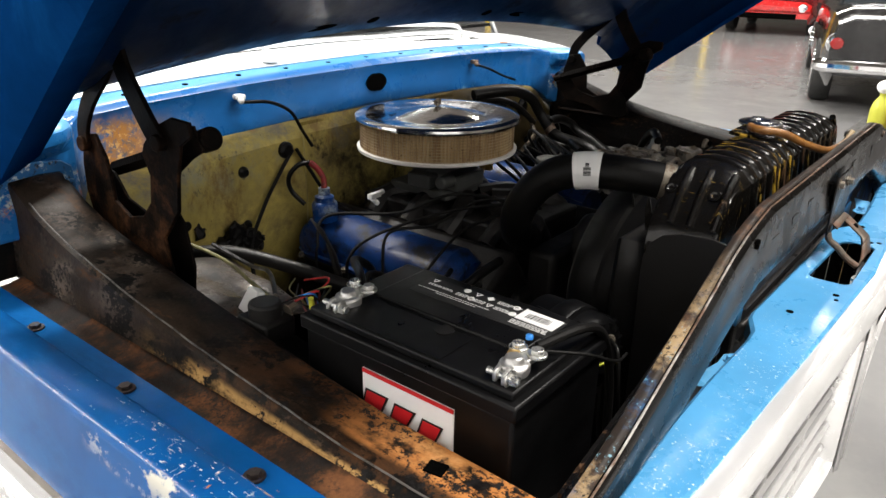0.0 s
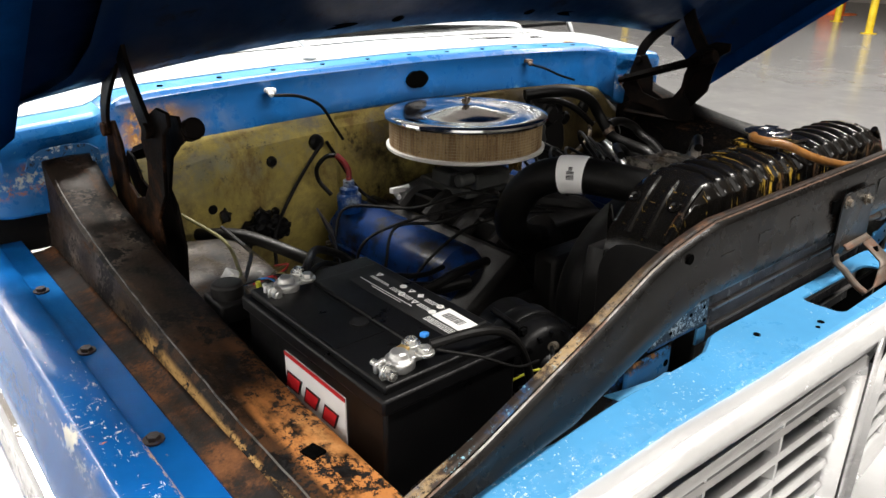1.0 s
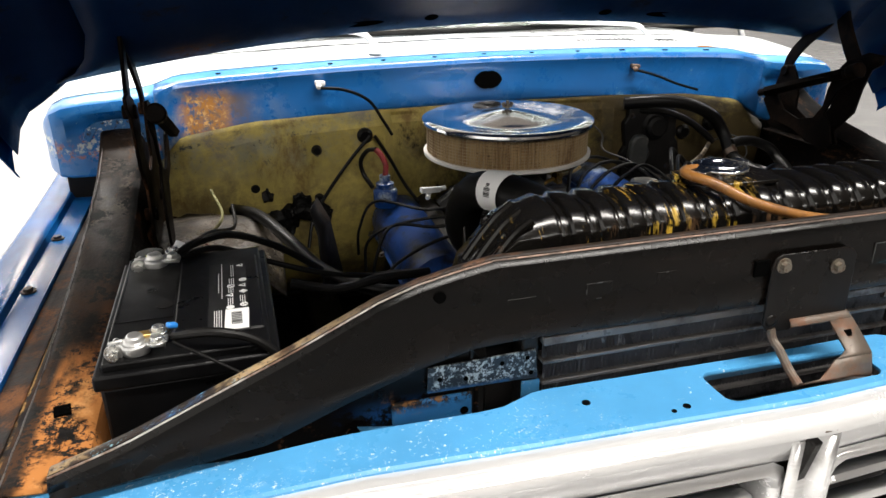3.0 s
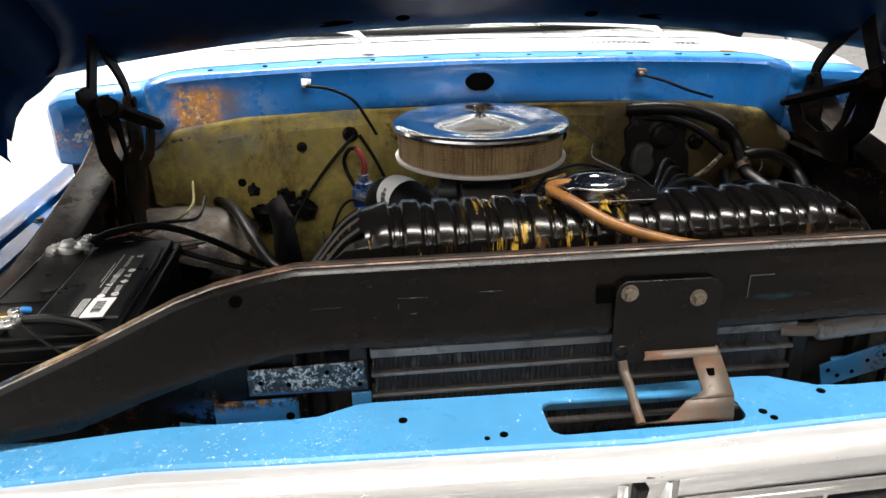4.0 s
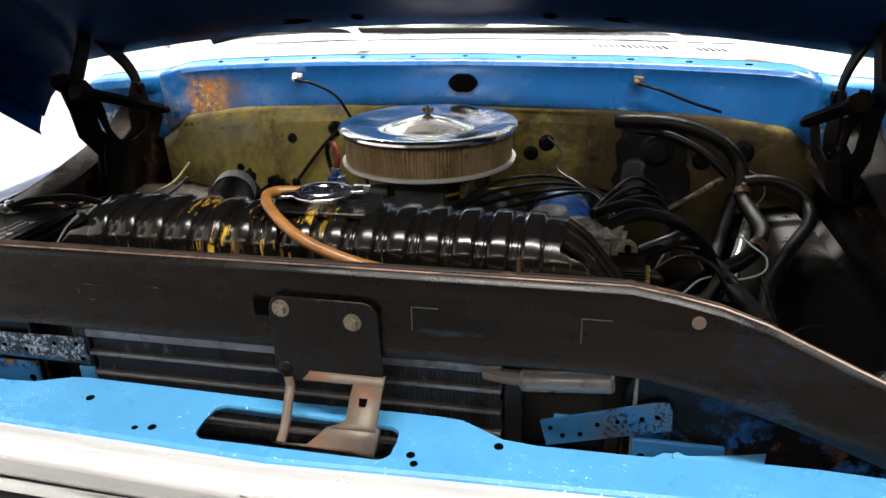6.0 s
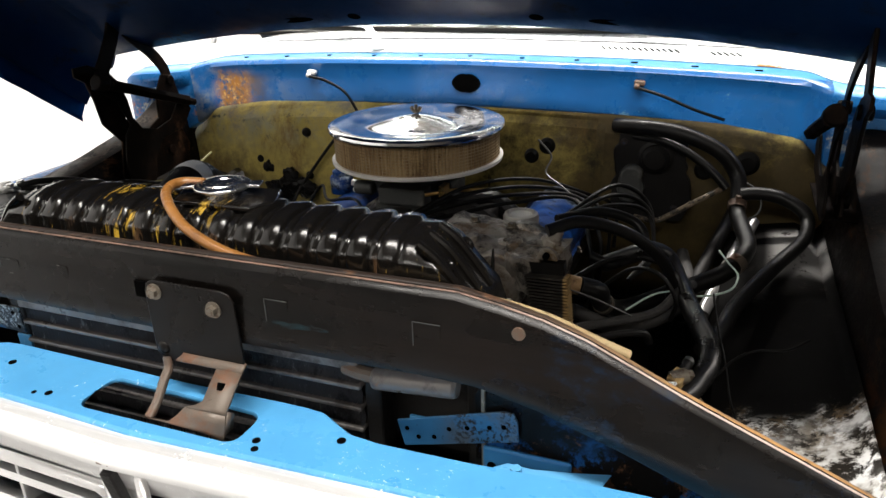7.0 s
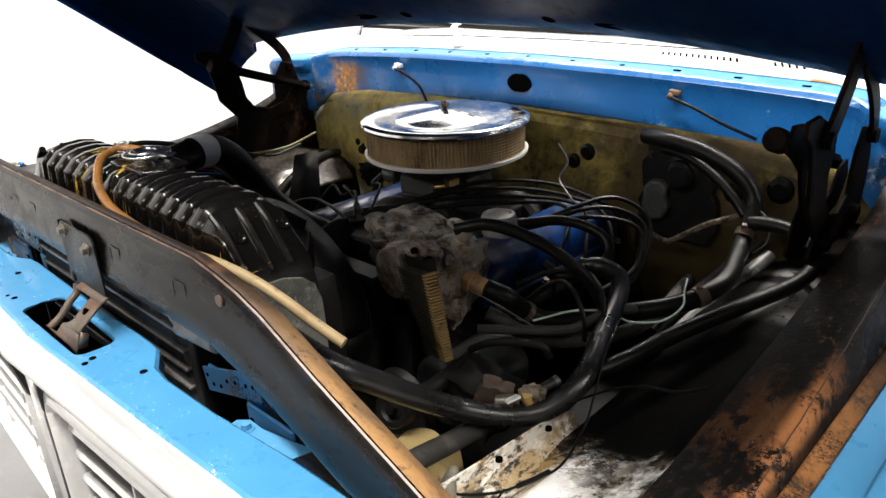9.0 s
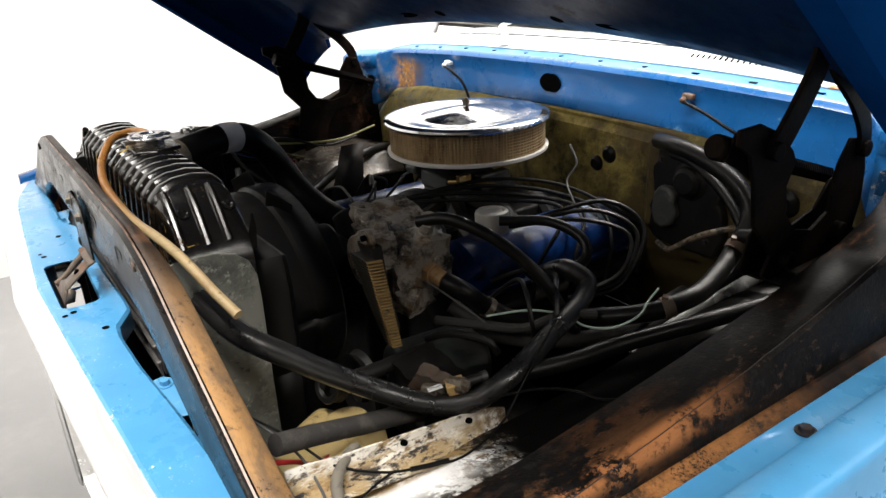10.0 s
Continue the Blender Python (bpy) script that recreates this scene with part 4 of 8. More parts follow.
# aprons: outer flange strip, diagonal rail, wheelhouse sheet
RAIL_O = ((0.02, 0.836), (0.25, 0.842), (0.4, 0.856), (0.5, 0.867), (0.65, 0.889), (0.8, 0.92), (0.88, 0.946), (0.945, 0.982), (1.0, 0.99))
RAIL_I = ((0.02, 0.832), (0.25, 0.84), (0.4, 0.857), (0.5, 0.869), (0.65, 0.892), (0.8, 0.922), (0.88, 0.948), (0.945, 0.981), (1.0, 0.99))
for sx in SIDES:
    bm = B()
    rows = []
    for i in range(0, 25):
        y = 0.02 + i * 0.0385
        g = 0.015 if sx > 0 else 0.0
        rows.append([(sx * 0.9, y, 0.824), (sx * (0.87 + g * 0.6), y, 0.8255), (sx * (0.853 + g), y, 0.829), (sx * (0.848 + g), y, 0.832)])
    skin(bm, rows)
    part("apron_flange", bm, M_STRIP, truck, "rust-stained inner fender flange", solid=0.002)
    bm = B()
    rows = []
    for i in range(0, 50):
        y = 0.02 + i * 0.0192
        o, n = lerp_table(y, RAIL_O) + (0.009 if sx > 0 else 0.0), lerp_table(y, RAIL_I)
        g, k = (lerp_table(y, ((0.02, 0.02), (0.2, 0.02), (0.6, 0.008), (0.9, 0.0))), 0.011) if sx > 0 else (0.0, 0.0)
        rows.append([(sx * (0.85 + 0.015 * (sx > 0)), y, 0.828), (sx * (0.847 + 0.015 * (sx > 0)), y, 0.83), (sx * (0.838 + g), y, o - 0.004), (sx * (0.833 + g), y, o), (sx * (0.826 + g), y, o + (n - o) * 0.1 + 0.0015), (sx * (0.8 + k), y, o + (n - o) * 0.45 + 0.001), (sx * (0.768 + k), y, n + 0.0005), (sx * (0.76 + k), y, n - 0.003), (sx * (0.757 + k), y, n - 0.012), (sx * (0.752 + k), y, max(0.79, n - 0.07)), (sx * 0.747, y, 0.77)])
    skin(bm, rows)
    rail = part("apron_rail", bm, M_RAIL, truck, "diagonal steel rail, black with heavy orange rust at the front", solid=0.0025)
    # ridge tube coloured for scuffed metal and the highlight along it
    bm = B()
    tube(bm, [(sx * (0.8335 + 0.0004 * math.sin(y * 90) + (lerp_table(y, ((0.02, 0.02), (0.2, 0.02), (0.6, 0.008), (0.9, 0.0))) if sx > 0 else 0)), y, lerp_table(y, RAIL_O) + (0.01 if sx > 0 else 0.001)) for y in [0.03 + i * 0.03 for i in range(30)]], 0.0011 if sx < 0 else 0.0006, 6, 1)
    part("worn_ridge", bm, M_RIDGE if sx < 0 else M_RUSTBOLT, rail, "scuffed bare ridge")
    bm = B()
    box(bm, (sx * 0.797, 0.152, 0.8405), (0.018, 0.02, 0.004), (0, 0, 12))
    part("diamond_hole", bm, M_HOLE, rail)
    bm = B()
    plate(bm, [(sx * a, b) for a, b in ((0.748, 0.958), (0.75, 0.992), (0.765, 1.004), (0.8, 1.008), (0.842, 1.004), (0.862, 0.992), (0.87, 0.972), (0.858, 0.965), (0.845, 0.985), (0.8, 0.9885), (0.766, 0.987), (0.76, 0.958))], 0.004, Matrix.Translation((0, 0.9295, 0)) @ XZ)
    part("rail_end_flange", bm, M_CHIPPED, rail, "welded end flange with chipped blue and white paint", bevel=0.0015)
    bm = B()
    rows = []
    for i in range(0, 26):
        y = 0.03 + i * 0.037
        w = 0.012 * math.sin(9 * y)
        hump = 0.05 * math.exp(-((y - 0.85) / 0.2) ** 2)
        rows.append([(sx * 0.748, y, 0.79), (sx * 0.735, y, 0.772), (sx * 0.70, y, 0.748 + hump + w * 0.3), (sx * 0.63, y, 0.728 + hump * 1.2 + w * 0.4), (sx * 0.575, y, 0.712 + hump), (sx * 0.56, y, 0.69), (sx * 0.555, y, 0.62), (sx * 0.55, y, 0.5)])
    skin(bm, rows)
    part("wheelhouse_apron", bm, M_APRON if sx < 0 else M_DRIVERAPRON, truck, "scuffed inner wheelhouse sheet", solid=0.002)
bm = B()
rows = [[(-0.52, 0.60, 0.735), (-0.57, 0.60, 0.782), (-0.66, 0.61, 0.792), (-0.74, 0.62, 0.795)], [(-0.515, 0.72, 0.745), (-0.56, 0.72, 0.795), (-0.65, 0.72, 0.808), (-0.74, 0.72, 0.81)],
        [(-0.51, 0.83, 0.75), (-0.555, 0.83, 0.80), (-0.64, 0.83, 0.815), (-0.74, 0.83, 0.815)], [(-0.51, 0.90, 0.74), (-0.555, 0.90, 0.79), (-0.64, 0.90, 0.80), (-0.74, 0.90, 0.80)]]
skin(bm, rows)
bmesh.ops.subdivide_edges(bm, edges=bm.edges, cuts=7, use_grid_fill=True)
for v in bm.verts:
    v.co += Vector((0, 0, 1)) * (noise.noise(v.co * 18) * 0.008 + noise.noise(v.co * 70) * 0.0015)
part("apron_patch", bm, M_WHITEAPRON, truck, "grey-white scuffed wheelhouse top", solid=0.003, smooth=60)
bm = B()
rows = [[(0.553, y, z - 0.05), (0.5535, y, z - 0.012), (0.5525, y, z - 0.002), (0.5545, y, z - 0.002), (0.5565, y, z - 0.012), (0.566, y, z - 0.024), (0.584, y, z - 0.03), (0.6, y, z - 0.027)] for y, z in ((0.08, 0.772), (0.11, 0.768), (0.15, 0.76), (0.2, 0.7545), (0.25, 0.749), (0.3, 0.7435), (0.34, 0.739), (0.37, 0.733), (0.4, 0.722))]
skin(bm, rows)
lip = part("apron_lip", bm, M_LIP, truck, "chipped white flange with bolt holes", solid=0.002)
for y, z in ((0.235, 0.74), (0.336, 0.7285)):
    bm = B()
    cyl(bm, (0.552, y, z - 0.002), (0.5622, y, z + 0.003), 0.0042, n=14)
    part("hole", bm, M_HOLE, lip)

# frame rails and crossmember, with added dark sheets that shut out floor light below
for sx in SIDES:
    bm = B()
    box(bm, (sx * 0.42, 1.05, 0.45), (0.08, 2.0, 0.16))
    part("frame_rail", bm, M_APRON, truck, bevel=0.01)
    bm = B()
    skin(bm, [[(sx * 0.56, y, 0.52), (sx * 0.5, y, 0.40), (sx * 0.36, y, 0.385)] for y in (-0.02, 0.5, 1.1, 1.95)])
    part("floor_light_screen", bm, M_APRON, truck, solid=0.003)
    bm = B()
    lathe(bm, (sx * 0.86, 0.62, 0.37), ((0, 0.08), (0.2, 0.09), (0.33, 0.1), (0.365, 0.06), (0.37, 0.0), (0.365, -0.06), (0.33, -0.1), (0, -0.1)), 40, (sx, 0, 0))
    wh = part("wheel", bm, M_TYRE, truck)
    bm = B()
    lathe(bm, (sx * 0.945, 0.62, 0.37), ((0, 0.03), (0.06, 0.03), (0.1, 0.0), (0.19, 0.01), (0.205, 0.02), (0.205, -0.02)), 32, (sx, 0, 0))
    part("rim", bm, M_CHROME, wh)
bm = B()
box(bm, (0, 0.62, 0.405), (0.84, 0.26, 0.1))
part("crossmember", bm, M_APRON, truck, bevel=0.015)
bm = B()
skin(bm, [[(-0.4, y, 0.36), (0.4, y, 0.36)] for y in (0.0, 0.6, 1.2, 1.95)])
part("floor_light_screen", bm, M_APRON, truck, solid=0.003)

# cowl
CW = [0.0, 0.08, 0.16, 0.24, 0.32, 0.4, 0.48, 0.56, 0.62, 0.66, 0.68, 0.695, 0.71, 0.73, 0.75, 0.78, 0.82, 0.86, 0.9, 0.925, 0.94, 0.948]
C_Y = ((0, 0.992), (0.5, 1.0), (0.68, 1.0), (0.70, 0.993), (0.72, 0.965), (0.75, 0.945), (0.8, 0.936), (0.9, 0.934), (0.93, 0.945), (0.948, 0.985))
C_T = ((0, 1.086), (0.35, 1.081), (0.62, 1.070), (0.69, 1.064), (0.74, 1.052), (0.85, 1.046), (0.9, 1.04), (0.93, 1.025), (0.948, 1.0))
C_B = ((0, 0.984), (0.28, 0.978), (0.54, 0.966), (0.7, 0.942), (0.74, 0.905), (0.77, 0.893), (0.92, 0.895), (0.948, 0.905))
bm = B()
rows = []
pads = {-1: [], 1: []}
tops = []
for x in [-a for a in CW[:0:-1]] + CW:
    a = abs(x)
    y, t, b = lerp_table(a, C_Y), lerp_table(a, C_T), lerp_table(a, C_B)
    h = t - b
    bead = 0.007 if a < 0.69 else 0.002
    r = [(x, y + 0.02, b - 0.004), (x, y + 0.002, b), (x, y - 0.001, b + 0.004), (x, y, b + 0.25 * h), (x, y + (0.016 if 0.745 < a < 0.9 else 0.001), b + 0.5 * h), (x, y + (0.018 if 0.745 < a < 0.9 else 0.0), b + 0.7 * h),
                 (x, y - bead * 0.7, b + 0.84 * h), (x, y - bead, b + 0.89 * h), (x, y - bead * 0.3, b + 0.95 * h), (x, y + 0.006, b + 0.985 * h), (x, y + 0.016, t),
                 (x, y + 0.04, t + 0.003), (x, y + 0.052, t + 0.0045)]
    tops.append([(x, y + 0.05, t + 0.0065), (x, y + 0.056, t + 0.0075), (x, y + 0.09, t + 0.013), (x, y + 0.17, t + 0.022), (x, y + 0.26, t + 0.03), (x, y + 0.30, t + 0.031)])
    if a < 0.735:
        rows.append(r)
    if a > 0.725:
        pads[1 if x > 0 else -1].append(r)
skin(bm, rows)
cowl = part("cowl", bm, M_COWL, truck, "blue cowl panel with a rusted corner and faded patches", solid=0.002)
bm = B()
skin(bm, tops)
part("cowl_top", bm, M_COWLTOP, cowl, "pale cowl top, white as if under strong overhead light", solid=0.002)
for sx in SIDES:
    bm = B()
    skin(bm, pads[sx])
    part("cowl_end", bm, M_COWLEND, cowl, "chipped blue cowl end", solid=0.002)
bm = B()
plate(bm, [(0.03 * math.cos(t) * (1.0 + 0.12 * math.cos(2 * t)), 0.0175 * math.sin(t) * (1.1 + 0.2 * abs(math.sin(2 * t)))) for t in [i * math.pi / 16 for i in range(32)]], 0.004, Matrix.Translation((0.0, 0.9875, 1.034)) @ XZ)
part("cowl_hole", bm, M_HOLE, cowl)
for x in (-0.6, -0.48, -0.36, -0.24, -0.12, 0.0, 0.12, 0.24, 0.36, 0.48, 0.6):
    bm = B()
    z = lerp_table(abs(x), C_T)
    if x > 0.3:
        box(bm, (x, 1.022, z + 0.0017), (0.014, 0.007, 0.0036))
    else:
        cyl(bm, (x, 1.022, z), (x, 1.022, z + 0.0035), 0.0055, n=12)
    part("cowl_hole", bm, M_HOLE, cowl)
for i in range(18):
    x = 0.28 + i * 0.013 + (0.06 if i > 12 else 0)
    bm = B()
    box(bm, (x, 1.115, lerp_table(x, C_T) + 0.0165), (0.004, 0.026, 0.003), (6, 0, 25))
    part("vent_slot", bm, M_HOLE, cowl)

for sx in SIDES:
    bm = B()
    box(bm, (sx * 0.84, 1.03, 0.855), (0.18, 0.05, 0.095))
    part("cowl_side_closure", bm, M_APRON, truck, bevel=0.004)

# cab shell and windshield
cab = part("cab_shell", (lambda b: (skin(b, [[(sx2 * 0.93, 1.26, 1.0), (sx2 * 0.9, 1.3, 1.12), (sx2 * 0.78, 1.62, 1.62), (sx2 * 0.74, 1.75, 1.68), (sx2 * 0.74, 2.6, 1.68), (sx2 * 0.8, 2.78, 1.55), (sx2 * 0.95, 2.85, 1.0)] for sx2 in (-1, -0.985)])
                                    , skin(b, [[(sx2 * 0.93, 1.26, 1.0), (sx2 * 0.9, 1.3, 1.12), (sx2 * 0.78, 1.62, 1.62), (sx2 * 0.74, 1.75, 1.68), (sx2 * 0.74, 2.6, 1.68), (sx2 * 0.8, 2.78, 1.55), (sx2 * 0.95, 2.85, 1.0)] for sx2 in (0.985, 1)])
                                    , skin(b, [[(-0.74, y, z), (0, y, z + 0.03), (0.74, y, z)] for y, z in ((1.66, 1.65), (1.8, 1.69), (2.6, 1.69), (2.75, 1.6), (2.85, 1.0), (2.85, 0.5))])
                                    , skin(b, [[(sx2, y, z) for y, z in ((1.25, 1.02), (2.0, 1.02), (2.85, 1.02))] for sx2, z2 in ((-0.95, 0), (-0.97, 1))]), b)[-1])(B()), M_WHITE, truck, "white cab shell", solid=0.01)
for sx in SIDES:
    bm = B()
    skin(bm, [[(sx * 0.95, y, z) for y in (1.27, 1.6, 2.2, 2.85)] for z in (1.02, 0.8, 0.5)])
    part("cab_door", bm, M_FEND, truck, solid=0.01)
bm = B()
skin(bm, [[(x, 1.285 + k * 0.34 - 0.05 * (1 - (x / 0.9) ** 2) * (1 - k), 1.125 + 0.5 * k) for x in (-0.86 + 0.09 * k, -0.4, 0, 0.4, 0.86 - 0.09 * k)] for k in (0, 0.5, 1)])
ws = part("windshield", bm, M_GLASS, truck, "clear curved windshield", solid=0.005)
bm = B()
tube(bm, [(x, 1.285 - 0.055 * (1 - (x / 0.9) ** 2), 1.122) for x in (-0.88, -0.6, -0.3, 0, 0.3, 0.6, 0.88)], 0.007, 8)
part("windshield_gasket", bm, M_RUBBER, truck)
bm = B()
skin(bm, [[(-0.9, y, z), (0.9, y, z)] for y, z in ((1.3, 1.1), (1.5, 1.1), (1.56, 1.02), (1.56, 0.7))])
part("dashboard", bm, M_SHROUD, truck, solid=0.01)
bm = B()
tube(bm, [(x, 1.163 + 0.04 * x * x, lerp_table(abs(x), C_T) + 0.0228) for x in [i * 0.05 for i in range(-14, 15)]], 0.0024, 6, 1)
part("cowl_seam", bm, M_MATTHOSE, cowl, "dark rubber seam along the cowl top")
for px, py, pz in ((-0.248, 1.061, 1.108), (0.472, 1.09, 1.1)):
    bm = B()
    cyl(bm, (px, py, pz - 0.012), (px, py, pz + 0.004), 0.018, 0.012, 16)
    tube(bm, [(px + 0.004, py, pz), (px - 0.01, py + 0.006, pz + 0.016), (px - 0.026, py + 0.012, pz + 0.03), (px - 0.05, py + 0.05, pz + 0.032), (px - 0.105, py + 0.105, pz + 0.032), (px - 0.28, py + 0.13, pz + 0.04)], 0.0095, 10, flat=0.5)
    wip = part("wiper", bm, M_WHITE, truck, "bright metal wiper arm")
    bm = B()
    tube(bm, [(px - 0.1, py + 0.15, pz + 0.045), (px - 0.3, py + 0.15, pz + 0.06), (px - 0.5, py + 0.14, pz + 0.07)], 0.006, 6, flat=0.5)
    part("wiper_blade", bm, M_RUBBER, wip)

# firewall
bm = B()
rows = []
for i in range(-36, 37):
    x = i * 0.0212
    step = 0.0 if x < -0.24 else (0.02 if x < 0.3 else 0.0)
    y = 0.965 + step + 0.004 * math.sin(14 * x)
    t = lerp_table(abs(x), C_B)
    rows.append([(x, 0.99 + 0.01, t + 0.004), (x, 0.988 + step * 0.3, t - 0.006), (x, y + 0.012, t - 0.014), (x, y, t - 0.03), (x, y - 0.004, 0.82), (x, y, 0.74), (x, y + 0.04, 0.66), (x, y + 0.12, 0.5)])
skin(bm, rows)
# dark sheet added to close off the bright floor below the firewall
toe = B()
skin(toe, [[(-0.76, y, z), (0, y, z), (0.76, y, z)] for y, z in ((1.07, 0.52), (1.12, 0.46), (1.3, 0.34), (1.9, 0.33))])
part("toe_closing_sheet", toe, M_APRON, truck, solid=0.004)
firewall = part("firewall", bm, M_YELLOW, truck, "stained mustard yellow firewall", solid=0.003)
for x, z, r in ((-0.41, 0.905, 0.012), (-0.412, 0.795, 0.011), (-0.55, 0.83, 0.014), (-0.30, 0.93, 0.018), (0.19, 0.905, 0.019), (0.155, 0.88, 0.017), (0.6, 0.90, 0.024), (0.52, 0.88, 0.02)):
    bm = B()
    lathe(bm, (x, 0.966 + (0.02 if -0.24 < x < 0.3 else 0), z), ((0, 0.012), (r * 0.6, 0.012), (r * 0.95, 0.006), (r, 0.0), (r, -0.02)), 20, (0, -1, 0))
    part("grommet", bm, M_RUBBER, firewall, "black rubber grommet")

# cowl sensors with their leads
for px, nm in ((-0.39, "conL"), (0.378, "conR")):
    bm = B()
    box(bm, (px, 0.984, 1.048), (0.022, 0.016, 0.011), (0, 6, 4))
    cyl(bm, (px - 0.004, 0.978, 1.045), (px - 0.004, 0.968, 1.04), 0.006, n=12)
    sp = part("washer_nozzle", bm, M_BRKRUST if px > 0 else M_LABELW, truck, "small pale plastic fitting", bevel=0.003)
    bm = B()
    if px < 0:
        tube(bm, [(px, 0.97, 1.04), (px + 0.05, 0.955, 1.035), (px + 0.1, 0.955, 1.01), (px + 0.13, 0.955, 0.965), (px + 0.15, 0.95, 0.93)], 0.0035, 8)
    else:
        tube(bm, [(px, 0.97, 1.04), (px + 0.05, 0.967, 1.026), (px + 0.11, 0.965, 1.003), (px + 0.17, 0.962, 0.985)], 0.0032, 8)
    part("washer_tube", bm, M_MATTHOSE, sp)

# raised hood: outer skin with side skirts, and the inner panel
HA = radians(36.5)
H0 = Vector((0, 0.885, 1.19))
HV, HN = Vector((0, -math.cos(HA), math.sin(HA))), Vector((0, math.sin(HA), math.cos(HA)))
HPROF = ((0.93, -0.246), (0.962, -0.25), (0.972, -0.236), (0.975, -0.2), (0.97, -0.15), (0.955, -0.115), (0.92, -0.09), (0.88, -0.078), (0.8, -0.066), (0.6, -0.04), (0.3, -0.012), (0.0, 0.0))
full = [(-a, b) for a, b in HPROF] + [(a, b) for a, b in HPROF[-2::-1]]


def hp(u, v, w):
    return H0 + Vector((u, 0, 0)) + HV * v + HN * w


def hood_sweep(u, v):
    """How far the rear corners of the hood reach back past its middle."""
    return 0.088 * max(0.0, min(1.0, (abs(u) - 0.83) / 0.09)) * max(0.0, 1 - max(v, 0) / 0.2)


def hood_edge(u, w, v):
    """The inward lip of the side skirt stops short of the rear corner."""
    if w < -0.24 and abs(u) < 0.95:
        return math.copysign(0.966 - 0.036 * max(0.0, min(1.0, (v - 0.15) / 0.04)), u)
    return u


bm = B()
rows = []
for v in (0.0, 0.04, 0.1, 0.15, 0.19, 0.25, 0.45, 0.7, 0.95, 1.1, 1.16):
    rows.append([hp(hood_edge(u, w, v), v - hood_sweep(u, v), w - (0.05 if v > 1.1 else 0)) for u, w in full])
skin(bm, rows)
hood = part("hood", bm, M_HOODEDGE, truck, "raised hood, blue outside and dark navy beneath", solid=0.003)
bm = B()
rows = []
for dy, dz, dw in ((0.0, 0.0, 1), (-0.004, -0.012, 1), (-0.02, -0.012, 1), (-0.065, 0.012, 0.95), (-0.11, 0.04, 0.92), (-0.16, 0.085, 0.9), (-0.3, 0.185, 0.9), (-0.6, 0.4, 0.9)):
    r = []
    for i in range(-18, 19):
        u = i * 0.049
        drop = -0.075 * (u / 0.85) ** 2
        r.append((u * dw, H0.y + dy - 0.01 * (u / 0.85) ** 2, H0.z + dz + drop - 0.004))
    rows.append(r)
skin(bm, rows)
for sx in SIDES:
    lining = B()
    skin(lining, [[hp(sx * (a - 0.004), v - hood_sweep(a, v) + 0.004, w - 0.006) for a, w in ((0.968, -0.2), (0.962, -0.15), (0.946, -0.117), (0.915, -0.096), (0.86, -0.085), (0.78, -0.075))] for v in (0.0, 0.04, 0.1, 0.2, 0.45, 0.9)])
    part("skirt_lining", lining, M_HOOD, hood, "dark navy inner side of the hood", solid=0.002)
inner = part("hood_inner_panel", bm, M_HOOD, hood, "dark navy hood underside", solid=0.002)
for u, s in ((-0.62, 0.05), (-0.5, 0.018), (-0.32, 0.045), (-0.18, 0.014), (0.2, 0.014), (0.34, 0.045), (0.5, 0.018)):
    bm = B()
    drop = -0.075 * (u / 0.85) ** 2
    lathe(bm, (0, 0, 0), ((0, -0.0012), (0.9, -0.0012), (1, -0.0004), (1, 0.003)), 24)
    m = Matrix.Translation((u, H0.y - 0.062, H0.z + 0.0085 + drop - 0.004)) @ Euler((radians(-28), math.atan(0.1945 * u), 0)).to_matrix().to_4x4() @ Matrix.Diagonal((s, 0.013, 1, 1))
    bmesh.ops.transform(bm, matrix=m, verts=bm.verts)
    part("hood_slot", bm, M_HOLE, inner)


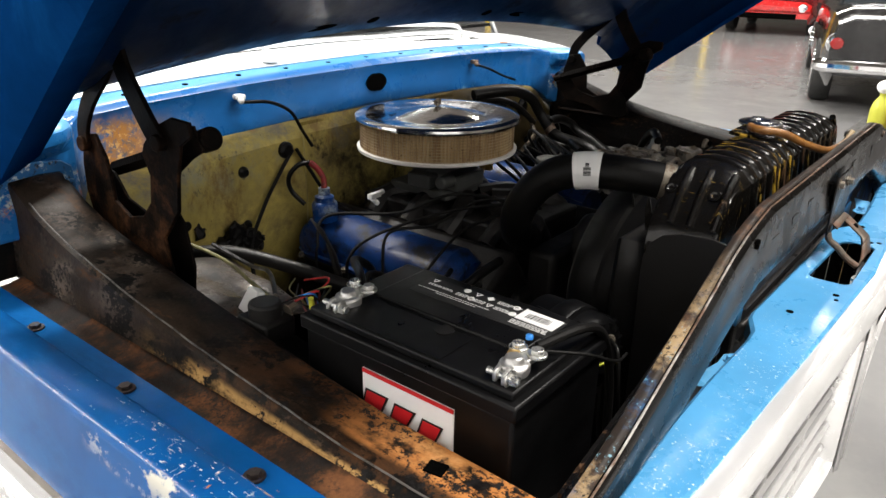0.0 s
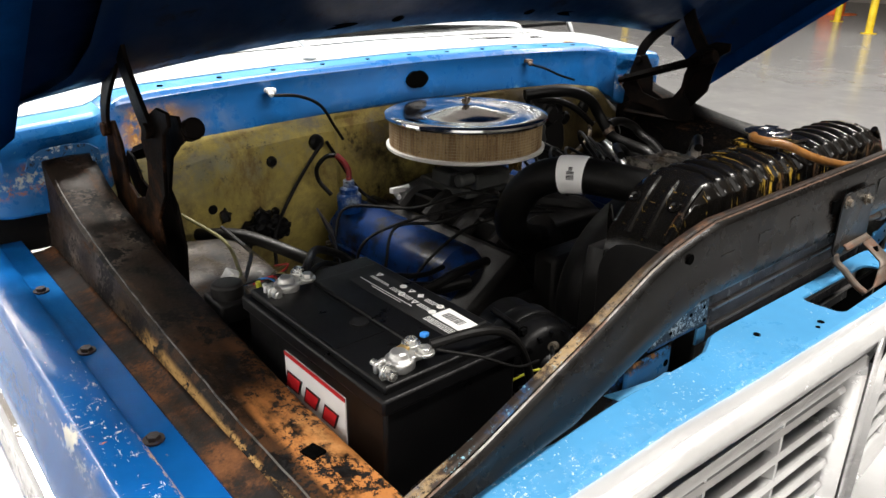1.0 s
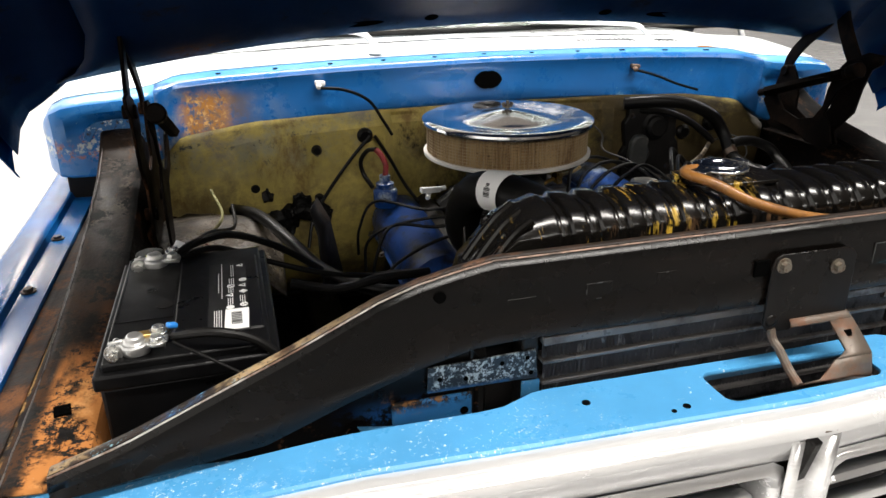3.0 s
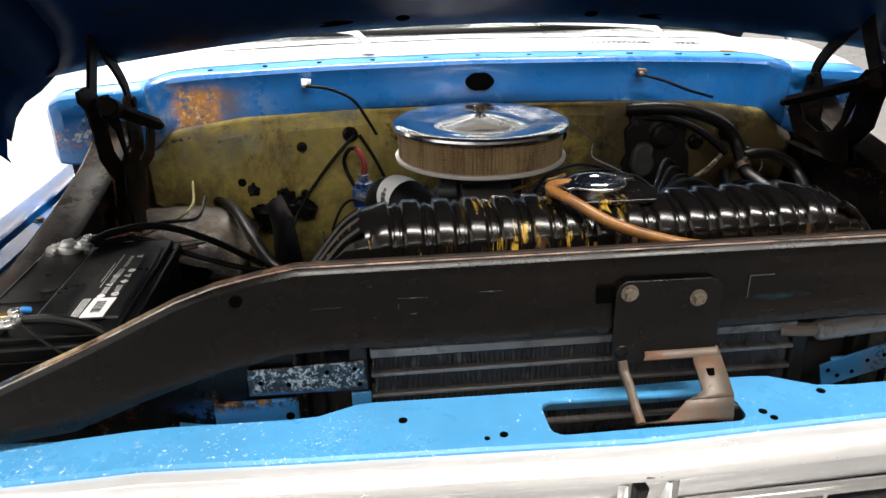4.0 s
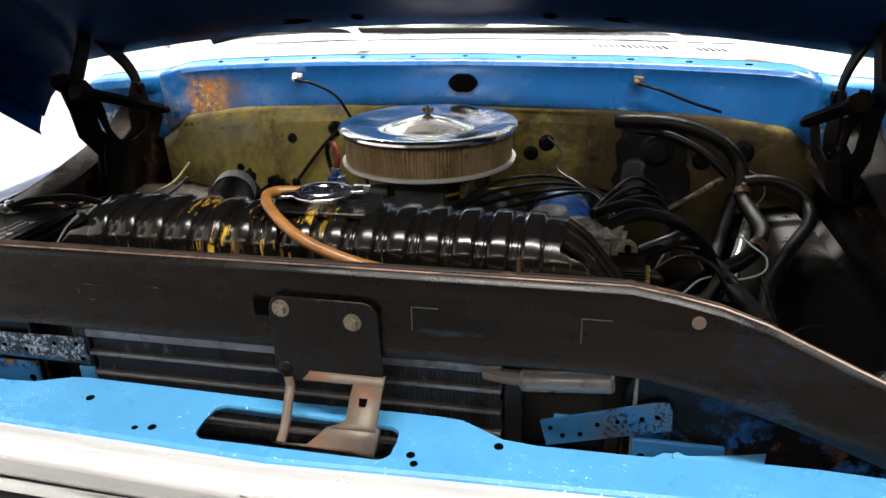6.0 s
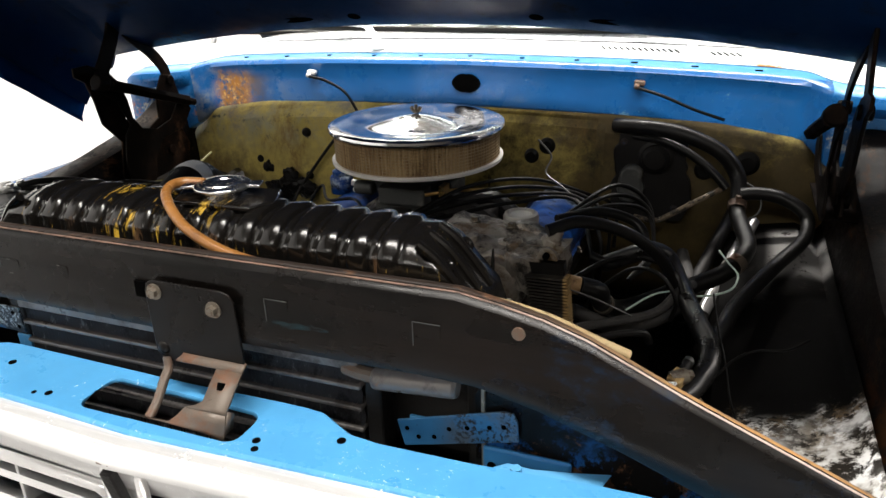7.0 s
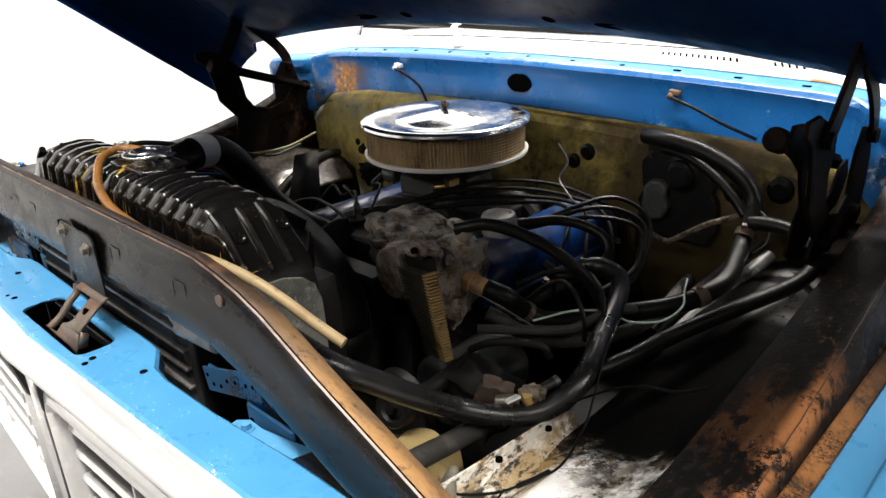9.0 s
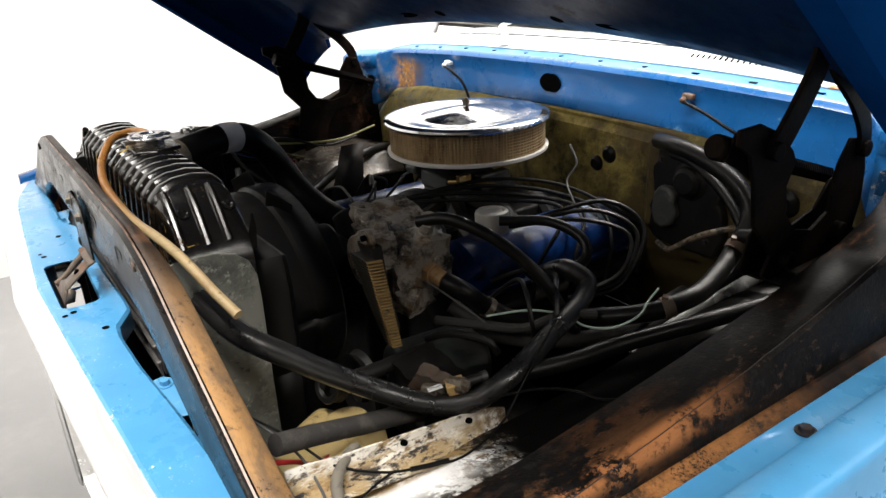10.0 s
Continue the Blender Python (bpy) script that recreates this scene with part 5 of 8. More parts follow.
def hood_hinge(sx):
    def bar(name, pts, w, t, parent):
        """A flat steel strap along pts, w wide in the y-z plane and t thick across."""
        b = B()
        path = spline(pts, 5)
        rows = []
        for i, p in enumerate(path):
            tg = path[min(i + 1, len(path) - 1)] - path[max(i - 1, 0)]
            side = Vector((0, -tg.z, tg.y)).normalized() * w / 2
            p = Vector((sx * p.x, p.y, p.z))
            dx = Vector((t / 2, 0, 0))
            rows.append([p + side + dx, p + side - dx, p - side - dx, p - side + dx, p + side + dx])
        vs = skin(b, rows)
        b.faces.new(vs[0][:4])
        b.faces.new(vs[-1][:4][::-1])
        bmesh.ops.remove_doubles(b, verts=b.verts, dist=1e-5)
        return part(name, b, M_HINGE, parent, bevel=0.0015)
    low = 0.79 if sx < 0 else 0.89
    b = B()
    plate(b, [(y, max(z, low)) for y, z in ((0.607, 1.105), (0.648, 1.106), (0.69, 1.088), (0.722, 1.06), (0.73, 1.045), (0.716, 1.015), (0.724, 0.975), (0.75, 0.948), (0.79, 0.938), (0.828, 0.955), (0.83, 0.99), (0.838, 1.02), (0.86, 1.052), (0.895, 1.046), (0.91, 1.0), (0.912, 0.955),
              (0.9, 0.915), (0.92, low + 0.08 if sx < 0 else 0.905), (0.90, low), (0.70, low), (0.685, low + 0.06 if sx < 0 else 0.9), (0.7, 0.925), (0.655, 0.975), (0.645, 1.03), (0.632, 1.07), (0.606, 1.086))], 0.006, Matrix.Translation((sx * 0.738 - 0.003, 0, 0)) @ YZ)
    h = part("hood_hinge", b, M_HINGE, truck, "blackened rusty hood hinge", bevel=0.0015)
    bar("front_arm", ((0.746, 0.755, 1.2), (0.746, 0.738, 1.155), (0.745, 0.705, 1.105), (0.744, 0.676, 1.068)), 0.036, 0.007, h)
    bar("rear_arm", ((0.746, 0.76, 1.195), (0.746, 0.785, 1.158), (0.745, 0.845, 1.108), (0.744, 0.88, 1.065), (0.744, 0.886, 1.03)), 0.028, 0.007, h)
    b = B()
    plate(b, [(y, max(z, z if sx < 0 else 0.89 + (z - 0.8) * 0.15)) for y, z in ((0.622, 1.06), (0.64, 1.092), (0.675, 1.088), (0.70, 1.06), (0.714, 1.02), (0.72, 0.98), (0.742, 0.95), (0.79, 0.938), (0.84, 0.95), (0.87, 0.985), (0.9, 0.99), (0.915, 0.96), (0.88, 0.92), (0.80, 0.91), (0.77, 0.87), (0.75, 0.8), (0.69, 0.8), (0.675, 0.88), (0.69, 0.945), (0.71, 0.965), (0.685, 1.02), (0.65, 1.045))], 0.005, Matrix.Translation((sx * 0.712 - 0.0025, 0, 0)) @ YZ)
    part("inner_plate", b, M_HINGE, h, bevel=0.0015)
    b = B()
    cyl(b, (sx * 0.697, 0.622, 1.076), (sx * 0.697, 0.648, 1.067), 0.0165, n=18)
    cyl(b, (sx * 0.697, 0.648, 1.067), (sx * 0.697, 0.66, 1.063), 0.013, n=18)
    part("pivot_bush", b, M_HINGE, h, bevel=0.003)
    b = B()
    cyl(b, (sx * 0.697, 0.64, 1.07), (sx * 0.697, 0.915, 0.977), 0.0085, n=14)
    rod = part("spring_rod", b, M_HINGE, h)
    b = B()
    pts = []
    for i in range(241):
        t = i / 240
        a = t * 2 * math.pi * 40
        pts.append((sx * 0.697 + 0.0105 * math.cos(a), 0.655 + 0.24 * t + 0.004 * math.sin(a), 1.065 - 0.081 * t + 0.0098 * math.sin(a)))
    tube(b, pts, 0.0028, 5, 1)
    part("spring", b, M_HINGE, rod)
    for py, pz in ((0.672, 1.07), (0.884, 1.035), (0.73, low + 0.08 if sx < 0 else 0.912), (0.85, low + 0.08 if sx < 0 else 0.925)):
        b = B()
        cyl(b, (sx * 0.73, py, pz), (sx * 0.753, py, pz), 0.012, n=14)
        part("rivet", b, M_HINGE, h, bevel=0.002)
    b = B()
    box(b, (sx * 0.752, 0.765, 1.208), (0.06, 0.11, 0.05), (-34, 0, 0))
    part("hood_bracket", b, M_HINGE, h, bevel=0.006)
    b = B()
    foot = ((0.70, 0.79), (0.715, 0.80), (0.74, 0.81), (0.765, 0.87)) if sx < 0 else ((0.71, 0.888), (0.735, 0.888), (0.775, 0.888))
    skin(b, [[(sx * x, y, z) for x, z in foot] for y in (0.7, 0.76, 0.84, 0.9)])
    part("hinge_foot", b, M_HINGE, h, solid=0.004)


for sx in SIDES:
    hood_hinge(sx)

# hood latch bracket and the two loose plates
bm = B()
plate(bm, [(-0.015, 0.912), (-0.015, 0.985), (-0.012, 0.994), (-0.004, 0.999), (0.086, 0.998), (0.094, 0.995), (0.1, 0.987), (0.102, 0.911), (0.03, 0.911), (0.024, 0.9), (-0.005, 0.9)], 0.003, Matrix.Translation((0, -0.0125, 0)) @ XZ)
latch = part("hood_latch_bracket", bm, M_BRKT, truck, "black steel latch bracket, rusty below", bevel=0.001)
bm = B()
skin(bm, [[(x, -0.0105, 0.914), (x, -0.0145, 0.912), (x - 0.004 * (x < 0.05), -0.021, 0.9085)] for x in (0.022, 0.05, 0.072, 0.1, 0.104)])
skin(bm, [[(x0, y, z), (0.088, y, z), (x1, y, z)] for x0, x1, y, z in ((0.0725, 0.104, -0.021, 0.9085), (0.0725, 0.1045, -0.035, 0.898), (0.073, 0.105, -0.05, 0.8865), (0.066, 0.105, -0.054, 0.883), (0.054, 0.105, -0.057, 0.88))])
part("latch_arm", bm, M_BRKRUST, latch, "bare rusty lower arm", solid=0.003)
bm = B()
skin(bm, [[(0.054, -0.057, 0.88), (0.08, -0.057, 0.88), (0.105, -0.057, 0.88)], [(0.044, -0.06, 0.87), (0.08, -0.06, 0.87), (0.105, -0.06, 0.869)], [(0.033, -0.062, 0.8605), (0.08, -0.062, 0.8605), (0.1045, -0.063, 0.86)], [(-0.005, -0.063, 0.8595), (0.08, -0.063, 0.857), (0.104, -0.064, 0.8535)]])
skin(bm, [[(0.105, -0.054, 0.883), (0.1055, -0.045, 0.876)], [(0.1045, -0.063, 0.86), (0.105, -0.05, 0.86)]])
part("latch_lip", bm, M_BRKRUST, latch, solid=0.0025)
bm = B()
tube(bm, [(-0.002, -0.012, 0.905), (0.0, -0.016, 0.893), (0.002, -0.028, 0.884), (0.004, -0.045, 0.868), (0.005, -0.062, 0.858)], 0.0052, 10)
part("latch_rod", bm, M_BRKRUST, latch)
for bx, bz2 in ((-0.001, 0.986), (0.074, 0.976)):
    bm = B()
    bolt(bm, (bx, -0.0125, bz2), (0, -1, 0), 0.0062)
    part("latch_bolt", bm, M_BOLT, latch)
bm = B()
ball(bm, (-0.004, -0.0125, 0.916), 0.008, (1, 0.4, 1))
part("latch_rivet", bm, M_BRKT, latch)
bm = B()
cyl(bm, (0.087, -0.034, 0.902), (0.087, -0.0375, 0.8955), 0.0042, n=14)
part("hole", bm, M_HOLE, latch)
bm = B()
plate(bm, [(-0.406, 0.868), (-0.405, 0.9), (-0.28, 0.903), (-0.276, 0.866)], 0.003, Matrix.Translation((0, 0.027, 0)) @ XZ)
pl = part("side_brace_plate", bm, M_PLATEDARK, truck, "flaking blue and bare steel brace plate", bevel=0.001)
bm = B()
plate(bm, [(0.2585, 0.8535), (0.375, 0.8895), (0.387, 0.89), (0.391, 0.88), (0.3925, 0.857), (0.266, 0.822)], 0.003, Matrix.Translation((0, 0.027, 0)) @ XZ)
pr = part("side_brace_plate", bm, M_PLATE, truck, "tilted blue brace plate with drilled holes", bevel=0.001)
for par, hy, hs in ((pl, 0.0275, ((-0.392, 0.884), (-0.362, 0.88), (-0.32, 0.892), (-0.29, 0.894), (-0.285, 0.874))), (pr, 0.0275, ((0.27, 0.846), (0.283, 0.838), (0.301, 0.842), (0.318, 0.856), (0.338, 0.862), (0.362, 0.868), (0.377, 0.872)))):
    for hx, hz in hs:
        bm = B()
        cyl(bm, (hx, hy - 0.0013, hz), (hx, hy + 0.0015, hz), 0.0026, n=12)
        part("hole", bm, M_HOLE, par)


# ---------------------------------------------------------------- battery
bat = thing("battery", (-0.65, 0.25, 0.72), "black car battery with a red and white side label", "battery")
bm = B()
box(bm, (-0.651, 0.25, 0.805), (0.184, 0.298, 0.17))
part("case", bm, M_PLASTIC, bat, bevel=0.004)
bm = B()
box(bm, (-0.651, 0.25, 0.8985), (0.194, 0.308, 0.018))
part("lid", bm, M_PLASTIC, bat, bevel=0.003)
bm = B()
box(bm, (-0.651, 0.25, 0.9115), (0.176, 0.29, 0.01))
box(bm, (-0.618, 0.25, 0.9175), (0.10, 0.22, 0.005))
part("lid_top", bm, M_PLASTIC, bat, bevel=0.0025)
bm = B()
cyl(bm, (-0.682, 0.235, 0.9165), (-0.682, 0.235, 0.918), 0.011, n=20)
part("charge_eye", bm, M_SHROUD, bat)
bm = B()
for a, b in (((-0.735, 0.2), (-0.672, 0.2)), ((-0.672, 0.2), (-0.672, 0.33)), ((-0.735, 0.2), (-0.735, 0.33))):
    box(bm, ((a[0] + b[0]) / 2, (a[1] + b[1]) / 2, 0.917), (abs(a[0] - b[0]) + 0.002, abs(a[1] - b[1]) + 0.002, 0.001))
part("lid_ridge", bm, M_PLASTIC, bat)
bm = B()
box(bm, (-0.607, 0.234, 0.9204), (0.047, 0.199, 0.0008))
warn = part("warning_label", bm, M_INK, bat, "black label with white symbols and small print")
bm = B()
box(bm, (-0.598, 0.164, 0.9212), (0.027, 0.051, 0.0008), (0, 0, -2))
part("barcode_sticker", bm, M_LABELW, warn)
rnd = random.Random(4)
bm = B()
yy = 0.15
while yy < 0.18:
    wd = rnd.choice((0.0006, 0.0009, 0.0013))
    box(bm, (-0.598, yy, 0.9218), (0.012, wd, 0.0005), (0, 0, -2))
    yy += wd + rnd.choice((0.0009, 0.0016))
part("barcode_bars", bm, M_INK, warn)


def print_block(x, y0, y1, lines):
    """A block of small print: lines of word-long bars running along y."""
    b = B()
    for q in range(lines):
        yy = y1
        while yy > y0 + 0.003:
            wd = min(rnd.uniform(0.002, 0.007), yy - y0)
            box(b, (x - q * 0.0026, yy - wd / 2, 0.921), (0.0009, wd, 0.0005))
            yy -= wd + 0.0012
    part("print_block", b, M_LABELW, warn)


for bx0, by0, by1, ln in ((-0.5875, 0.205, 0.226, 3), (-0.5875, 0.193, 0.2, 2), (-0.6, 0.285, 0.325, 2), (-0.6, 0.262, 0.28, 3), (-0.601, 0.237, 0.252, 3), (-0.602, 0.2, 0.222, 3), (-0.6145, 0.22, 0.331, 1), (-0.6185, 0.24, 0.3, 1), (-0.6155, 0.14, 0.19, 4)):
    print_block(bx0, by0, by1, ln)
for k, sx2, sy2 in ((0, -0.59, 0.322), (1, -0.5885, 0.273), (0, -0.5885, 0.256), (2, -0.5885, 0.238), (3, -0.589, 0.2), (3, -0.6035, 0.257), (0, -0.604, 0.23), (1, -0.605, 0.196)):
    bm = B()
    if k == 0:
        lathe(bm, (sx2, sy2, 0.9206), ((0.0024, 0.0008), (0.0056, 0.0008), (0.0056, 0)), 3)
    elif k == 2:
        lathe(bm, (sx2, sy2, 0.9206), ((0, 0.0008), (0.0052, 0.0008), (0.0052, 0)), 4)
    elif k == 1:
        lathe(bm, (sx2, sy2, 0.9206), ((0, 0.0008), (0.0048, 0.0008), (0.0048, 0)), 18)
    else:
        lathe(bm, (sx2, sy2, 0.9206), ((0.0032, 0.0), (0.0032, 0.0009), (0.0046, 0.0009), (0.0046, 0.0)), 18)
        box(bm, (sx2, sy2, 0.921), (0.001, 0.008, 0.0006), (0, 0, 45))
    part("warning_symbol", bm, M_LABELW, warn)
# side label: white with a red top bar and three slanted red marks outlined in black
bm = B()
box(bm, (-0.7437, 0.2375, 0.836), (0.0014, 0.131, 0.072))
side = part("side_label", bm, M_LABELW, bat, "white side label with a red top edge")
bm = B()
box(bm, (-0.7447, 0.2375, 0.8695), (0.0012, 0.131, 0.005))
part("label_bar", bm, M_LABELR, side)
MARKS = (((0.298, 0.848), (0.262, 0.848), (0.272, 0.825), (0.304, 0.825)), ((0.254, 0.846), (0.222, 0.846), (0.234, 0.823), (0.262, 0.823)), ((0.214, 0.844), (0.184, 0.844), (0.194, 0.821), (0.222, 0.821)))
for mk in MARKS:
    cy, cz = sum(p[0] for p in mk) / len(mk), sum(p[1] for p in mk) / len(mk)
    for grow, off, mm in ((0.98, 0.0006, M_INK), (0.8, 0.0012, M_LABELR)):
        bm = B()
        plate(bm, [(cy + (a - cy) * grow, cz + (b - cz) * grow) for a, b in mk], 0.0006, Matrix.Translation((-0.7450 - off, 0, 0)) @ YZ)
        part("label_mark", bm, mm, side)


def battery_clamp(c, wing):
    x, y, z = c
    b = B()
    lathe(b, (x, y, z), ((0.0, 0.008), (0.0085, 0.008), (0.0095, 0.006), (0.0105, 0.001), (0.0155, 0.0), (0.0165, -0.004), (0.016, -0.011), (0.012, -0.014)), 28)
    for k in (-1, 1):
        box(b, (x - 0.02, y + 0.002 + k * 0.0055, z - 0.006), (0.016, 0.005, 0.013), (0, 0, 12))
    box(b, (x + 0.021, y - 0.001, z - 0.002), (0.024, 0.021, 0.0065), (0, 0, -6))
    for v in b.verts:
        v.co += noise.noise_vector(v.co * 90) * 0.0012
    t = part("terminal_clamp", b, M_LEAD, bat, "dull silver battery clamp with rough casting", bevel=0.0018)
    b = B()
    cyl(b, (x - 0.021, y - 0.02, z - 0.006), (x - 0.021, y + 0.018, z - 0.005), 0.0036, n=12)
    bolt(b, (x - 0.021, y - 0.0085, z - 0.006), (0, -1, 0), 0.0065, 0.008)
    part("clamp_bolt", b, M_ZINC, t, "bright zinc clamp bolt")
    for k in (-1, 1):
        b = B()
        cyl(b, (x + 0.024, y + k * 0.0115, z + 0.001), (x + 0.024, y + k * 0.0115, z + 0.0045), 0.0105, n=20)
        cyl(b, (x + 0.024, y + k * 0.0115, z + 0.0045), (x + 0.024, y + k * 0.0115, z + 0.0095), 0.0078, 0.0072, 6)
        part("clamp_nut", b, M_ZINC, t, bevel=0.0008)
    if wing:
        b = B()
        box(b, (x + 0.012, y + 0.009, z + 0.003), (0.014, 0.012, 0.004), (0, 8, 20))
        part("brass_shim", b, M_BRASS, t, "tarnished brass shim", bevel=0.001)


battery_clamp((-0.705, 0.127, 0.928), True)
battery_clamp((-0.702, 0.368, 0.926), False)


def cable(name, pts, r, material, label, category="cable", n=10, group=""):
    b = B()
    tube(b, pts, r, n, 10)
    return solo(name, b, material, label, category, group)


cable("battery_cable", [(-0.665, 0.125, 0.93), (-0.62, 0.105, 0.938), (-0.58, 0.10, 0.925), (-0.55, 0.10, 0.89), (-0.53, 0.1, 0.83), (-0.52, 0.1, 0.74)], 0.0055, M_RUBBER, "black battery cable clamped to the terminal")
cable("battery_wire", [(-0.665, 0.115, 0.928), (-0.63, 0.085, 0.92), (-0.59, 0.07, 0.9), (-0.55, 0.075, 0.89)], 0.0018, M_MATTHOSE, "thin black wire at the battery terminal")
cable("battery_cable", [(-0.675, 0.37, 0.925), (-0.65, 0.40, 0.93), (-0.6, 0.46, 0.915), (-0.53, 0.5, 0.87), (-0.46, 0.55, 0.8)], 0.006, M_RUBBER, "black battery cable clamped to the terminal")
cable("battery_cable", [(-0.67, 0.372, 0.922), (-0.62, 0.41, 0.915), (-0.56, 0.42, 0.885), (-0.48, 0.43, 0.85), (-0.4, 0.46, 0.82), (-0.33, 0.5, 0.8)], 0.0045, M_MATTHOSE, "slim black battery cable running to the engine")
bm = B()
box(bm, (-0.666, 0.135, 0.938), (0.012, 0.008, 0.006), (0, 20, 30))
solo("wire_connector", bm, M_BLUEW, "small blue crimp connector on a wire", "connector", bevel=0.002)
bm = B()
box(bm, (-0.65, 0.25, 0.712), (0.22, 0.33, 0.012))
for y in (0.3, 0.2):
    box(bm, (-0.55, y, 0.73), (0.01, 0.05, 0.04))
solo("battery_tray", bm, M_APRON, "sooty steel tray under the battery", "battery tray", bevel=0.003)
for k, (mt, col) in enumerate(((M_RUBBER, "black"), (M_BLUEW, "blue"), (M_RED, "red"), (M_RUBBER, "black"), (M_OLDWIRE, "yellowed"))):
    cable("relay_wire", [(-0.715 + 0.008 * k, 0.49, 0.878), (-0.69 + 0.006 * k, 0.462 - 0.006 * k, 0.892 + 0.003 * k), (-0.675 + 0.007 * k, 0.45 + 0.012 * k, 0.88 - 0.008 * k), (-0.69 + 0.01 * k, 0.44 + 0.02 * k, 0.855), (-0.66 + 0.012 * k, 0.47 + 0.03 * k, 0.835), (-0.6 + 0.01 * k, 0.56 + 0.02 * k, 0.82)], 0.0014, mt, "thin %s wire bunched behind the battery" % col, "wire", 6, "relay wires")
# starter relay and connectors behind the battery
rel = thing("starter_relay", (-0.74, 0.5, 0.85), "small black relay with bright studs and wires", "relay")
bm = B()
cyl(bm, (-0.725, 0.50, 0.84), (-0.725, 0.50, 0.885), 0.022, n=20)
box(bm, (-0.725, 0.50, 0.85), (0.05, 0.06, 0.03))
part("body", bm, M_SHROUD, rel, bevel=0.004)
for dy in (-0.02, 0.02):
    bm = B()
    bolt(bm, (-0.705, 0.50 + dy, 0.87), (1, 0, 0.2), 0.006, 0.014)
    part("stud", bm, M_BOLT, rel)
bm = B()
box(bm, (-0.692, 0.57, 0.85), (0.022, 0.024, 0.036), (10, 30, 0))
box(bm, (-0.682, 0.57, 0.836), (0.01, 0.012, 0.022), (10, 10, 20))
part("connector", bm, M_LABELW, rel, "white plug", bevel=0.002)
cable("relay_wire", [(-0.70, 0.47, 0.885), (-0.67, 0.45, 0.90), (-0.65, 0.46, 0.905), (-0.64, 0.52, 0.88)], 0.0014, M_RED, "thin red wire at the relay")
cable("relay_wire", [(-0.71, 0.43, 0.86), (-0.70, 0.425, 0.875), (-0.715, 0.42, 0.895)], 0.003, M_WIRE, "grey wire with a yellow crimp cap")
bm = B()
cyl(bm, (-0.713, 0.42, 0.893), (-0.717, 0.418, 0.912), 0.0042, 0.0035, 12)
part("crimp_cap", bm, M_YWIRE, rel, "small yellow crimp cap")
cable("relay_wire", [(-0.69, 0.52, 0.87), (-0.64, 0.6, 0.87), (-0.6, 0.7, 0.84), (-0.6, 0.8, 0.85)], 0.0035, M_RUBBER, "black wire running to the firewall")
cable("relay_wire", [(-0.69, 0.53, 0.865), (-0.655, 0.62, 0.85), (-0.62, 0.75, 0.845), (-0.64, 0.88, 0.86)], 0.003, M_OLDWIRE, "yellowed wire running along the apron")

# ---------------------------------------------------------------- radiator, shroud, fan, condenser
rad = thing("radiator", (0, 0.12, 0.6), "gloss black ribbed radiator with yellow overspray", "radiator")
SECT = ((0.058, 0.93), (0.056, 0.985), (0.058, 1.02), (0.0588, 1.0235), (0.0725, 1.0375), (0.0755, 1.039), (0.092, 1.0445), (0.118, 1.046), (0.14, 1.042), (0.152, 1.031), (0.158, 1.0), (0.158, 0.93))
bm = B()
rows = []
N = 15
HW = 0.266
LAND = ((0.0, 0.0), (0.05, 0.003), (0.1, 0.0052), (0.16, 0.006), (0.54, 0.006), (0.6, 0.0052), (0.65, 0.003), (0.7, 0.0), (0.74, 0.0), (0.78, 0.0018), (0.92, 0.0018), (0.96, 0.0))
xs = [(-HW + (i + f) * 2 * HW / N, u) for i in range(N) for f, u in LAND] + [(HW, 0.0)]
for x, up in xs:
    e = min(1.0, (HW - abs(x)) / 0.02)
    up *= e
    r = []
    for y, z in SECT:
        ny, nz2 = y - 0.107, z - 0.96
        ln = math.hypot(ny, nz2)
        r.append((x, y + up * ny / ln, z + up * nz2 / ln))
    rows.append(r)
for sx, k0 in ((-1, 0), (1, -1)):
    ends = []
    for dx, dz in ((0.01, -0.004), (0.026, -0.02), (0.045, -0.042), (0.068, -0.07), (0.078, -0.1)):
        ends.append([(sx * (HW + dx), y + (0.107 - y) * 0.08 * (dx / 0.06), min(z, 1.047 + dz)) for y, z in SECT])
    if sx < 0:
        rows = ends[::-1] + rows
    else:
        rows = rows + ends
skin(bm, rows)
bm.faces.new([v for v in bm.verts if abs(v.co.x - HW - 0.078) < 1e-5])
bm.faces.new([v for v in bm.verts if abs(v.co.x + HW + 0.078) < 1e-5])
tank = part("top_tank", bm, M_TANK, rad, "gloss black ribbed top tank", smooth=50)
for sx in SIDES:
    for y in (0.068, 0.1, 0.127):
        bm = B()
        tube(bm, [(sx * (HW + 0.008), y, 1.041), (sx * (HW + 0.027), y, 1.027), (sx * (HW + 0.046), y, 1.005), (sx * (HW + 0.066), y, 0.978)], 0.0056, 10)
        part("end_rib", bm, M_TANK, tank)
    for y in (0.083, 0.143):
        bm = B()
        lathe(bm, (sx * (HW + 0.034), y, 1.016), ((0.003, 0.001), (0.0055, 0.003), (0.008, 0.003), (0.0095, 0.0)), 18, (sx * 0.75, 0, 0.66))
        part("end_boss", bm, M_TANK, tank)
    bm = B()
    plate(bm, [(0.15, 0.955), (0.165, 0.955), (0.168, 0.985), (0.166, 1.004), (0.163, 1.004), (0.158, 0.985)], 0.002, Matrix.Translation((sx * 0.322, 0, 0)) @ YZ)
    part("end_tab", bm, M_TANK, tank, "bent sheet tab at the tank corner", bevel=0.0006)
bm = B()
box(bm, (0, 0.107, 0.76), (0.66, 0.05, 0.34))
part("core", bm, M_IRON, rad, bevel=0.003)
